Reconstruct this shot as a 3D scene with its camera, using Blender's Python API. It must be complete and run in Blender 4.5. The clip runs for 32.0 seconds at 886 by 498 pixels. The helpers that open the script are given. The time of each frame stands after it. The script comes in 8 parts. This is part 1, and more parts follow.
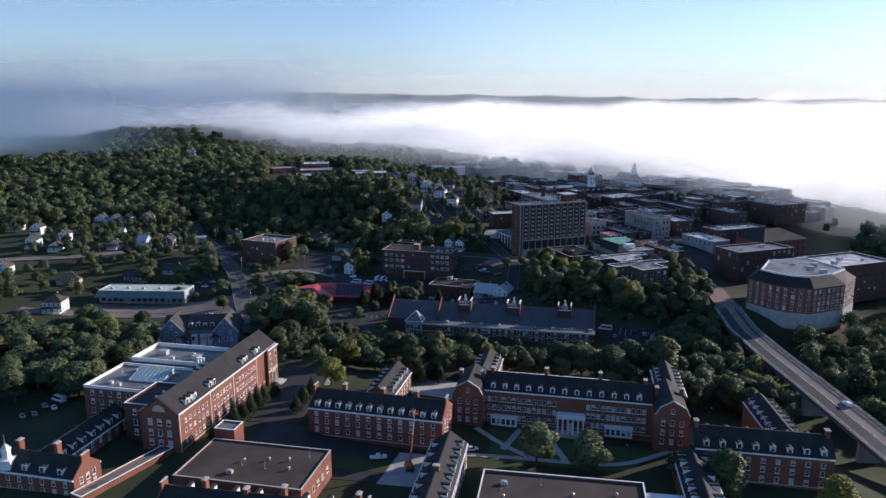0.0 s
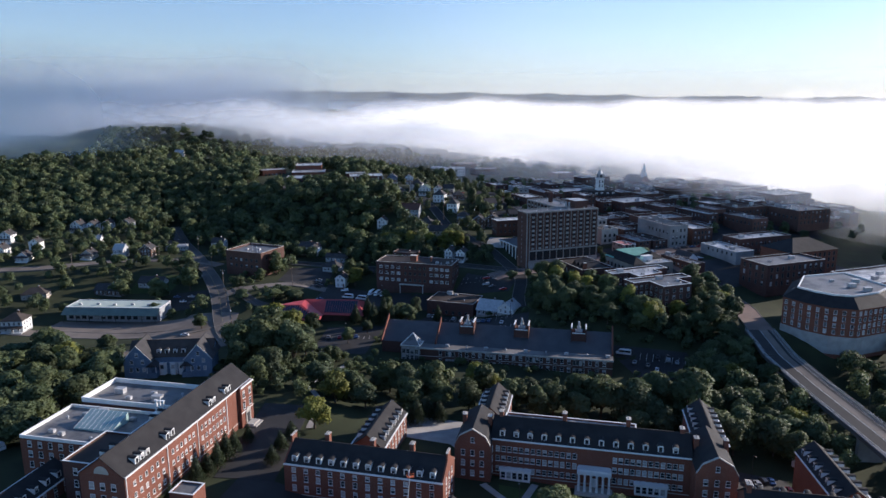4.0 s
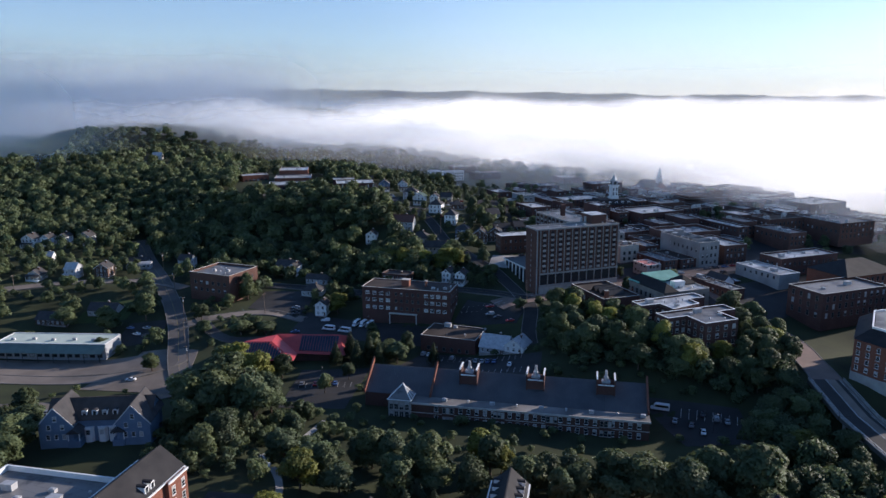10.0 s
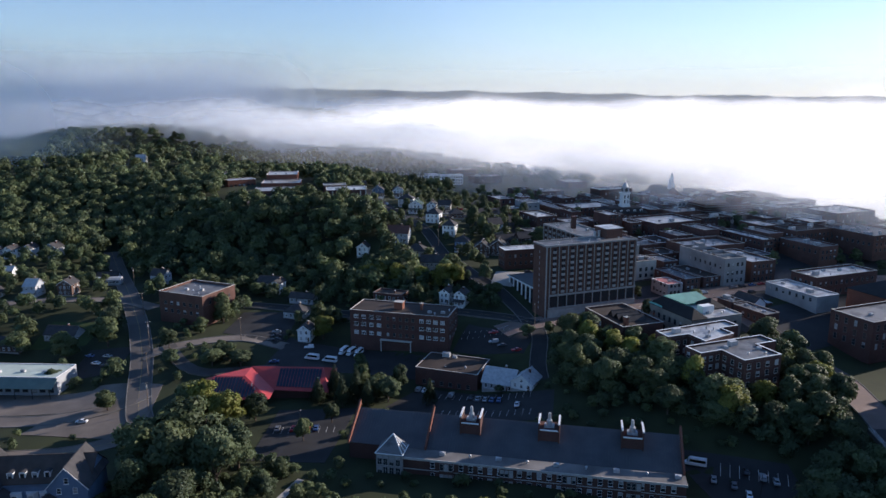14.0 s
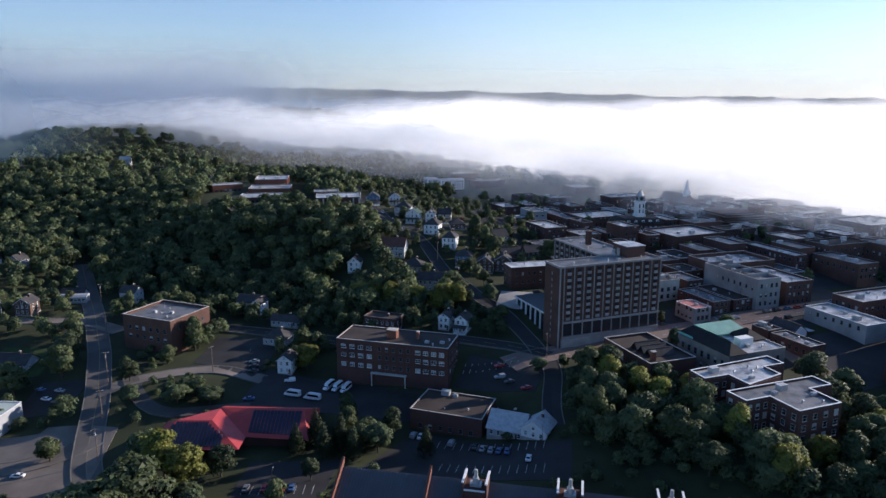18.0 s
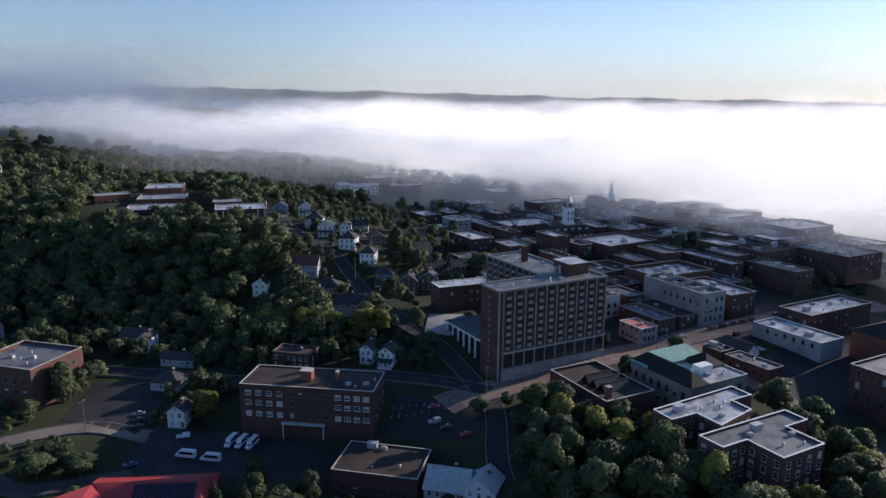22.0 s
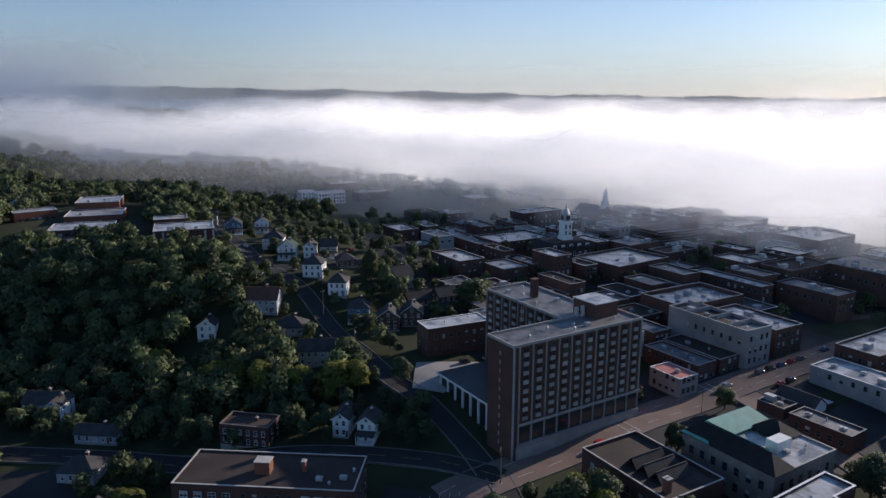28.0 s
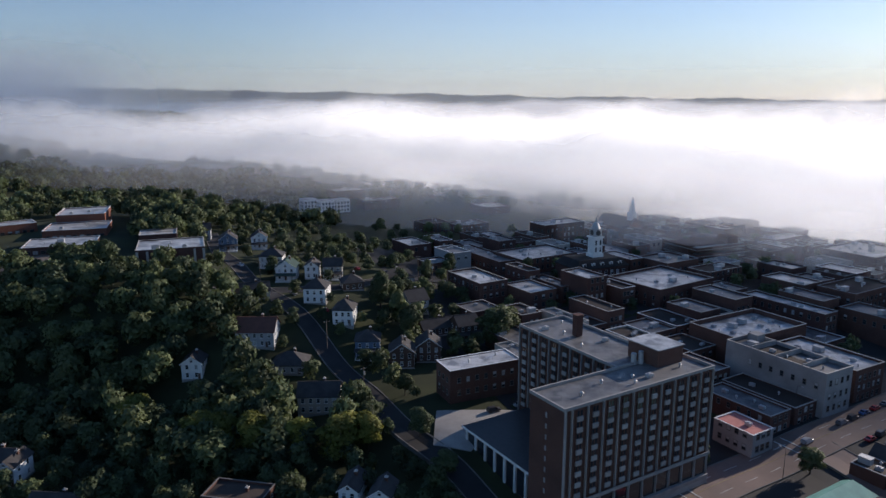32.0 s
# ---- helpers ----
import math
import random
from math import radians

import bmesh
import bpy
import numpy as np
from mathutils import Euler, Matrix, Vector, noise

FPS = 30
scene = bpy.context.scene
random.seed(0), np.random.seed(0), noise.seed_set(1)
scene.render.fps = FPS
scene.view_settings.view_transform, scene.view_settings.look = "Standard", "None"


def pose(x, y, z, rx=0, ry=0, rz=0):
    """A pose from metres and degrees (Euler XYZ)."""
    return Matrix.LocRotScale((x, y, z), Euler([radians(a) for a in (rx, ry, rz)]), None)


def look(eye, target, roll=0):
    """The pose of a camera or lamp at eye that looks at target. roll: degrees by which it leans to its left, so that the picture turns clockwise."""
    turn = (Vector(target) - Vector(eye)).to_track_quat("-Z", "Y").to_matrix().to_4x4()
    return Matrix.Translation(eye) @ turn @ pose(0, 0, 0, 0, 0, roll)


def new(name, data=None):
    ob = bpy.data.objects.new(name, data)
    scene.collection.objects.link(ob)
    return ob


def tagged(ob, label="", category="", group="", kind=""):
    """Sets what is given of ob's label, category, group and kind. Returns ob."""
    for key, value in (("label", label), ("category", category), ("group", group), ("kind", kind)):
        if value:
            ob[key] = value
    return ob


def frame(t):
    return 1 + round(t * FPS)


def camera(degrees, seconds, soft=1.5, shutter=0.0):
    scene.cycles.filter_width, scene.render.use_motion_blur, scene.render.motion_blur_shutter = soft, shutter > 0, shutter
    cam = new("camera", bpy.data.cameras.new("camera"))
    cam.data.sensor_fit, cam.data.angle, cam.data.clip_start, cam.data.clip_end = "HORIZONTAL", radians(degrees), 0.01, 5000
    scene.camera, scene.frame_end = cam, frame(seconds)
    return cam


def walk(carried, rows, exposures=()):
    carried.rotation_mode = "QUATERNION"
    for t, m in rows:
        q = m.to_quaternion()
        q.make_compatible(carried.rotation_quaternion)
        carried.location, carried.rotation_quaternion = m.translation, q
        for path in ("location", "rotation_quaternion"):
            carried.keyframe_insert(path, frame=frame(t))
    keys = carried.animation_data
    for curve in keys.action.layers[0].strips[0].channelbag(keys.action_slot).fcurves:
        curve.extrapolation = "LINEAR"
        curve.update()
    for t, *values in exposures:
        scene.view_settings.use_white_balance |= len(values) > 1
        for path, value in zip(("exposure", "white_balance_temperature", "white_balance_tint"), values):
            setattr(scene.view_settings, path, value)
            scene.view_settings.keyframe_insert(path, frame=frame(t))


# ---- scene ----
cam = camera(64.47, 32.0)
PATH = [
    (0, (0.00, 0.00, 113.33), (0.17, 97.84, 92.66), -0.16),
    (1, (-0.20, 9.31, 113.30), (0.04, 107.13, 92.55), -0.29),
    (2, (-0.38, 18.83, 113.22), (-0.12, 116.65, 92.46), -0.27),
    (3, (-0.49, 28.51, 113.27), (-0.17, 126.32, 92.45), -0.22),
    (6, (-0.01, 58.21, 113.59), (0.32, 155.96, 92.51), -0.15),
    (7, (0.06, 68.21, 113.47), (0.50, 165.96, 92.37), -0.16),
    (8, (0.16, 78.37, 113.37), (0.63, 176.13, 92.29), -0.20),
    (9, (0.24, 88.67, 113.27), (0.82, 186.42, 92.21), -0.18),
    (10, (0.40, 99.03, 113.30), (1.05, 196.78, 92.21), -0.19),
    (11, (0.60, 109.27, 113.33), (1.28, 207.02, 92.25), -0.09),
    (12, (0.77, 119.40, 113.38), (1.49, 217.15, 92.29), -0.01),
    (13, (0.87, 129.57, 113.43), (1.66, 227.32, 92.36), -0.05),
    (14, (0.88, 139.60, 113.50), (1.78, 237.34, 92.38), -0.09),
    (17, (1.42, 169.58, 113.53), (2.27, 267.32, 92.38), 0.15),
    (18, (1.34, 179.65, 113.49), (2.27, 277.39, 92.39), 0.15),
    (18.5, (1.18, 184.67, 113.46), (2.17, 282.41, 92.39), 0.17),
    (19, (0.96, 189.67, 113.43), (3.20, 287.40, 92.34), 0.24),
    (19.5, (0.66, 194.65, 113.39), (4.10, 292.35, 92.32), 0.31),
    (20, (0.29, 199.62, 113.37), (4.28, 297.30, 92.34), 0.37),
    (20.5, (-0.15, 204.58, 113.37), (6.06, 302.15, 92.36), 0.43),
    (21, (-0.64, 209.55, 113.38), (7.34, 307.00, 92.39), 0.40),
    (21.5, (-1.16, 214.53, 113.38), (8.55, 311.82, 92.40), 0.42),
    (22, (-1.68, 219.54, 113.39), (11.79, 316.38, 92.39), 0.39),
    (22.5, (-2.20, 224.60, 113.39), (16.18, 320.63, 92.38), 0.25),
    (23, (-2.69, 229.69, 113.41), (16.05, 325.63, 92.34), 0.27),
    (24, (-3.44, 239.91, 113.55), (15.23, 335.84, 92.38), 0.20),
    (25, (-3.70, 250.04, 113.66), (14.98, 345.96, 92.43), 0.19),
    (28, (-2.28, 280.32, 113.49), (16.21, 376.27, 92.25), 0.06),
    (29, (-2.02, 290.37, 113.50), (16.45, 386.33, 92.28), 0.16),
    (30, (-1.93, 300.42, 113.47), (16.42, 396.42, 92.31), 0.16),
    (31, (-1.79, 310.29, 113.39), (16.46, 406.34, 92.36), 0.06),
    (32, (-1.54, 320.04, 113.32), (16.55, 416.14, 92.39), -0.03),
]
walk(cam, [(t, look(eye, target, roll)) for t, eye, target, roll in PATH],
     [(0.0, 0.42, 5800, 15), (19.0, 0.42, 5800, 15), (24.0, 0.0, 5950, 15.5), (32.0, -0.05, 6000, 15.5)])

# ---- light: a clear morning, the sun low ahead to the right ----
SUN_AZ, SUN_EL = radians(64), radians(17.5)
world = bpy.data.worlds.new("morning_sky")
scene.world = world
world.use_nodes = True
_n, _l = world.node_tree.nodes, world.node_tree.links
_bg = _n["Background"]
_sky = _n.new("ShaderNodeTexSky")
_sky.sky_type, _sky.sun_disc = "NISHITA", False
_sky.sun_elevation, _sky.sun_rotation = SUN_EL, SUN_AZ
_sky.air_density, _sky.dust_density, _sky.ozone_density, _sky.altitude = 1.0, 0.25, 4.0, 250
_bg.inputs["Strength"].default_value = 0.122
_l.new(_sky.outputs[0], _bg.inputs[0])
_sd = bpy.data.lights.new("sun", "SUN")
_sd.energy, _sd.angle, _sd.color = 5.5, radians(0.6), (1.0, 0.86, 0.7)
_sun = new("sun", _sd)
_sun.matrix_world = look((math.sin(SUN_AZ) * 500, math.cos(SUN_AZ) * 500, 500 * math.tan(SUN_EL)), (0, 0, 0))

# ---- materials ----
def material(name, base, second=None, scale=0.5, rough=0.85, bump=0.0, metal=0.0, detail=4.0, spread=0.12, trans=0.0, fine=None):
    """A surface with large stains, fine grain and a change of tone from piece to piece."""
    m = bpy.data.materials.new(name)
    m.use_nodes = True
    nt = m.node_tree
    p = nt.nodes["Principled BSDF"]
    second = second or tuple(c * 0.7 for c in base)
    geo = nt.nodes.new("ShaderNodeNewGeometry")
    big = nt.nodes.new("ShaderNodeTexNoise")
    big.inputs["Scale"].default_value, big.inputs["Detail"].default_value = scale, detail
    small = nt.nodes.new("ShaderNodeTexNoise")
    small.inputs["Scale"].default_value = fine or scale * 14
    small.inputs["Detail"].default_value = 3
    nt.links.new(geo.outputs["Position"], big.inputs["Vector"])
    nt.links.new(geo.outputs["Position"], small.inputs["Vector"])
    ramp = nt.nodes.new("ShaderNodeMapRange")
    ramp.inputs[1].default_value, ramp.inputs[2].default_value = 0.3, 0.7
    nt.links.new(big.outputs[0], ramp.inputs[0])
    mix = nt.nodes.new("ShaderNodeMix")
    mix.data_type = "RGBA"
    mix.inputs["A"].default_value, mix.inputs["B"].default_value = (*base, 1), (*second, 1)
    nt.links.new(ramp.outputs[0], mix.inputs["Factor"])
    info = nt.nodes.new("ShaderNodeObjectInfo")
    add = nt.nodes.new("ShaderNodeMath")
    add.operation = "ADD"
    nt.links.new(info.outputs["Random"], add.inputs[0])
    nt.links.new(small.outputs[0], add.inputs[1])
    tone = nt.nodes.new("ShaderNodeMapRange")
    tone.inputs[1].default_value, tone.inputs[2].default_value = 0.3, 1.7
    tone.inputs[3].default_value, tone.inputs[4].default_value = 1 - spread, 1 + spread
    nt.links.new(add.outputs[0], tone.inputs[0])
    hsv = nt.nodes.new("ShaderNodeHueSaturation")
    nt.links.new(tone.outputs[0], hsv.inputs["Value"])
    nt.links.new(mix.outputs["Result"], hsv.inputs["Color"])
    nt.links.new(hsv.outputs[0], p.inputs["Base Color"])
    p.inputs["Roughness"].default_value, p.inputs["Metallic"].default_value = rough, metal
    p.inputs["Specular IOR Level"].default_value = 0.5 if rough < 0.6 else 0.2
    if bump:
        b = nt.nodes.new("ShaderNodeBump")
        b.inputs["Strength"].default_value, b.inputs["Distance"].default_value = bump, 0.1
        nt.links.new(small.outputs[0], b.inputs["Height"])
        nt.links.new(b.outputs[0], p.inputs["Normal"])
    if trans:
        t = nt.nodes.new("ShaderNodeBsdfTranslucent")
        s = nt.nodes.new("ShaderNodeMixShader")
        s.inputs[0].default_value = trans
        nt.links.new(hsv.outputs[0], t.inputs["Color"])
        nt.links.new(p.outputs[0], s.inputs[1])
        nt.links.new(t.outputs[0], s.inputs[2])
        nt.links.new(s.outputs[0], nt.nodes["Material Output"].inputs[0])
    return m


def walling(name, base, second, mortar, course=0.08, long=0.22, rough=0.9):
    """Brickwork: courses of brick with mortar, stained in large patches."""
    m = material(name, base, second, 0.15, rough, 0.0, fine=2.0)
    nt = m.node_tree
    hsv = next(n for n in nt.nodes if n.type == "HUE_SAT")
    tc = nt.nodes.new("ShaderNodeTexCoord")
    brick = nt.nodes.new("ShaderNodeTexBrick")
    brick.inputs["Scale"].default_value = 1.0
    brick.inputs["Brick Width"].default_value, brick.inputs["Row Height"].default_value = long, course
    brick.inputs["Mortar Size"].default_value = 0.006
    brick.inputs["Color2"].default_value = (0.72, 0.72, 0.72, 1)
    brick.inputs["Color1"].default_value = (1.0, 1.0, 1.0, 1)
    brick.inputs["Mortar"].default_value = (*[a / max(b, 0.01) for a, b in zip(mortar, base)], 1)
    # bricks lie in the plane of the wall: along it and up
    sep, comb = nt.nodes.new("ShaderNodeSeparateXYZ"), nt.nodes.new("ShaderNodeCombineXYZ")
    su = nt.nodes.new("ShaderNodeMath")
    nt.links.new(tc.outputs["Object"], sep.inputs[0])
    nt.links.new(sep.outputs[0], su.inputs[0])
    nt.links.new(sep.outputs[1], su.inputs[1])
    nt.links.new(su.outputs[0], comb.inputs[0])
    nt.links.new(sep.outputs[2], comb.inputs[1])
    nt.links.new(comb.outputs[0], brick.inputs["Vector"])
    mul = nt.nodes.new("ShaderNodeMix")
    mul.data_type, mul.blend_type = "RGBA", "MULTIPLY"
    mul.inputs["Factor"].default_value = 0.6
    nt.links.new(hsv.outputs[0], mul.inputs["A"])
    nt.links.new(brick.outputs["Color"], mul.inputs["B"])
    nt.links.new(mul.outputs["Result"], nt.nodes["Principled BSDF"].inputs["Base Color"])
    return m


BRICK = walling("brick_red", (0.22, 0.082, 0.052), (0.16, 0.062, 0.042), (0.26, 0.17, 0.13))
BRICK_DARK = walling("brick_dark", (0.115, 0.055, 0.045), (0.08, 0.042, 0.036), (0.15, 0.11, 0.09))
BRICK_BROWN = walling("brick_brown", (0.14, 0.07, 0.053), (0.095, 0.05, 0.04), (0.15, 0.11, 0.09))
SLATE = material("slate_roof", (0.036, 0.034, 0.034), (0.022, 0.021, 0.022), 0.25, 0.8, 0.3, fine=3.0)
SHINGLE = material("shingle_roof", (0.07, 0.066, 0.065), (0.045, 0.043, 0.044), 0.4, 0.85, 0.3, fine=4.0)
SHINGLE_BROWN = material("shingle_brown", (0.085, 0.07, 0.06), (0.055, 0.046, 0.04), 0.4, 0.85, 0.3, fine=4.0)
WHITE = material("white_paint", (0.78, 0.78, 0.76), (0.66, 0.66, 0.64), 0.6, 0.55, 0.0, spread=0.05)
STONE = material("limestone", (0.5, 0.47, 0.42), (0.38, 0.36, 0.33), 0.5, 0.85, 0.1)
CONCRETE = material("concrete", (0.36, 0.35, 0.33), (0.26, 0.25, 0.24), 0.3, 0.9, 0.1)
STREET = material("street_asphalt", (0.12, 0.108, 0.098), (0.075, 0.07, 0.066), 0.07, 0.8, 0.1)
TRIM = material("dull_window_trim", (0.2, 0.185, 0.17), (0.13, 0.12, 0.115), 0.8, 0.7, spread=0.2)
MEMBRANE = material("roof_membrane_pale", (0.6, 0.59, 0.57), (0.36, 0.36, 0.35), 0.12, 0.33, 0.1, spread=0.1)
def stained(m, dark, size, share):
    """Ponding stains and patches with hard edges, and the laps between the sheets of a flat roof."""
    nt = m.node_tree
    p = nt.nodes["Principled BSDF"]
    src = p.inputs["Base Color"].links[0].from_socket
    geo, nz, ramp, mix = (nt.nodes.new(k) for k in ("ShaderNodeNewGeometry", "ShaderNodeTexNoise", "ShaderNodeMapRange", "ShaderNodeMix"))
    nz.inputs["Scale"].default_value, nz.inputs["Detail"].default_value, nz.inputs["Roughness"].default_value = size, 6, 0.62
    nt.links.new(geo.outputs["Position"], nz.inputs["Vector"])
    ramp.inputs[1].default_value, ramp.inputs[2].default_value, ramp.inputs[4].default_value = 0.5 - share, 0.62 - share, 1.0
    nt.links.new(nz.outputs[0], ramp.inputs[0])
    mp, br, lap = nt.nodes.new("ShaderNodeMapping"), nt.nodes.new("ShaderNodeTexBrick"), nt.nodes.new("ShaderNodeMix")
    mp.inputs["Rotation"].default_value = (0, 0, radians(20.5))
    nt.links.new(geo.outputs["Position"], mp.inputs[0])
    nt.links.new(mp.outputs[0], br.inputs["Vector"])
    br.inputs["Scale"].default_value, br.inputs["Brick Width"].default_value, br.inputs["Row Height"].default_value, br.inputs["Mortar Size"].default_value = 1.0, 9.0, 2.6, 0.06
    br.inputs["Color1"].default_value, br.inputs["Color2"].default_value, br.inputs["Mortar"].default_value = (1, 1, 1, 1), (0.86, 0.86, 0.86, 1), (0.55, 0.55, 0.55, 1)
    mix.data_type = lap.data_type = "RGBA"
    lap.blend_type = "MULTIPLY"
    mix.inputs["A"].default_value = (*dark, 1)
    nt.links.new(ramp.outputs[0], mix.inputs["Factor"])
    nt.links.new(src, mix.inputs["B"])
    lap.inputs["Factor"].default_value = 1.0
    nt.links.new(mix.outputs["Result"], lap.inputs["A"])
    nt.links.new(br.outputs["Color"], lap.inputs["B"])
    nt.links.new(lap.outputs["Result"], p.inputs["Base Color"])
    return m


stained(MEMBRANE, (0.2, 0.195, 0.19), 0.16, 0.08)
TAR = material("roof_tar", (0.075, 0.058, 0.048), (0.042, 0.034, 0.03), 0.1, 0.8, 0.2)
TAR_GREY = material("roof_tar_grey", (0.085, 0.086, 0.09), (0.05, 0.05, 0.054), 0.12, 0.5, 0.12)
stained(TAR_GREY, (0.16, 0.155, 0.15), 0.12, 0.0)
ASPHALT = material("asphalt", (0.043, 0.041, 0.04), (0.029, 0.028, 0.028), 0.12, 0.75, 0.1)
ROADMAT = material("worn_road", (0.22, 0.185, 0.155), (0.13, 0.112, 0.096), 0.08, 0.8, 0.1)
BRICK_ROAD = material("brick_paving", (0.24, 0.17, 0.14), (0.17, 0.125, 0.105), 0.1, 0.75, 0.15)
PAVING = material("pavement", (0.38, 0.36, 0.33), (0.28, 0.265, 0.25), 0.25, 0.9, 0.1)
KERB = material("weathered_kerb", (0.2, 0.19, 0.175), (0.13, 0.125, 0.115), 0.3, 0.9, 0.1)
PAINT_LINE = material("road_paint", (0.6, 0.59, 0.55), (0.34, 0.33, 0.31), 1.5, 0.7)
PAINT_YELLOW = material("yellow_paint", (0.34, 0.26, 0.1), (0.2, 0.16, 0.09), 1.5, 0.7)
GRASS = material("grass", (0.046, 0.053, 0.023), (0.025, 0.03, 0.016), 0.06, 0.95, 0.4, fine=2.0)
LEAF = [material(f"leaves_{k}", a, b, 0.11, 0.6, 0.0, detail=6.0, spread=0.42, trans=0.34, fine=0.9) for k, (a, b) in enumerate((
    ((0.118, 0.146, 0.062), (0.072, 0.098, 0.05)), ((0.13, 0.155, 0.066), (0.084, 0.108, 0.052)),
    # fourth tint: yellow-green leaves, with sunlight put into their brightness
    ((0.1, 0.128, 0.06), (0.062, 0.086, 0.048)), ((0.24, 0.245, 0.052), (0.13, 0.145, 0.038)), ((0.048, 0.066, 0.034), (0.03, 0.044, 0.024))))]
for _m in LEAF:
    _p = _m.node_tree.nodes["Principled BSDF"]
    _p.inputs["Specular IOR Level"].default_value, _p.inputs["Roughness"].default_value = 0.25, 0.65
BARK = material("bark", (0.11, 0.085, 0.065), (0.07, 0.055, 0.045), 1.2, 0.95, 0.5)
METAL = material("galvanised_metal", (0.5, 0.5, 0.5), (0.36, 0.36, 0.36), 0.8, 0.55, 0.0, 0.3)
DARK = material("dark_metal", (0.04, 0.04, 0.042), (0.025, 0.025, 0.027), 0.8, 0.5)
COPPER = material("green_copper_roof", (0.2, 0.44, 0.36), (0.15, 0.34, 0.28), 0.4, 0.6, 0.1)
RED_METAL = material("red_metal_roof", (0.45, 0.055, 0.05), (0.36, 0.045, 0.042), 0.5, 0.45, 0.0)
RED_TILE = material("pale_red_roof", (0.5, 0.2, 0.17), (0.4, 0.15, 0.13), 0.5, 0.7, 0.1)
SIDING_BLUE = material("blue_siding", (0.15, 0.21, 0.29), (0.12, 0.17, 0.24), 0.4, 0.7)
SIDING_GREY = material("grey_siding", (0.4, 0.41, 0.42), (0.33, 0.34, 0.35), 0.4, 0.7)
SIDING_TAN = material("tan_siding", (0.45, 0.4, 0.33), (0.37, 0.33, 0.28), 0.4, 0.7)
GREY_WALL = material("grey_render", (0.34, 0.33, 0.32), (0.22, 0.215, 0.21), 0.12, 0.85)
CREAM = material("cream_paint", (0.5, 0.47, 0.4), (0.38, 0.355, 0.31), 0.3, 0.7)
BROWN_PAINT = material("brown_paint", (0.13, 0.08, 0.06), (0.1, 0.065, 0.05), 0.3, 0.7)
BLIND = material("window_blind", (0.42, 0.41, 0.39), (0.26, 0.26, 0.255), 0.9, 0.5, spread=0.25)
RUBBER = material("tyre_rubber", (0.02, 0.02, 0.02), None, 2, 0.9)


def glass(name, tint, rough=0.08):
    m = bpy.data.materials.new(name)
    m.use_nodes = True
    p = m.node_tree.nodes["Principled BSDF"]
    p.inputs["Base Color"].default_value = (*tint, 1)
    p.inputs["Roughness"].default_value, p.inputs["IOR"].default_value = rough, 1.5
    p.inputs["Specular IOR Level"].default_value = 0.7
    return m


GLASS = glass("window_glass", (0.025, 0.03, 0.035))
SKYLIGHT = glass("skylight_glass", (0.3, 0.42, 0.4), 0.15)
PAINTS = [material(f"car_paint_{k}", c, tuple(v * 0.9 for v in c), 3, 0.3, 0, 0.0, spread=0.03) for k, c in enumerate((
    (0.75, 0.75, 0.75), (0.05, 0.05, 0.055), (0.3, 0.31, 0.32), (0.4, 0.03, 0.03), (0.07, 0.12, 0.25), (0.14, 0.14, 0.15)))]
LAWN_GRASS = material("mown_lawn", (0.058, 0.08, 0.026), (0.038, 0.056, 0.02), 0.12, 0.95, 0.3, fine=3.0)

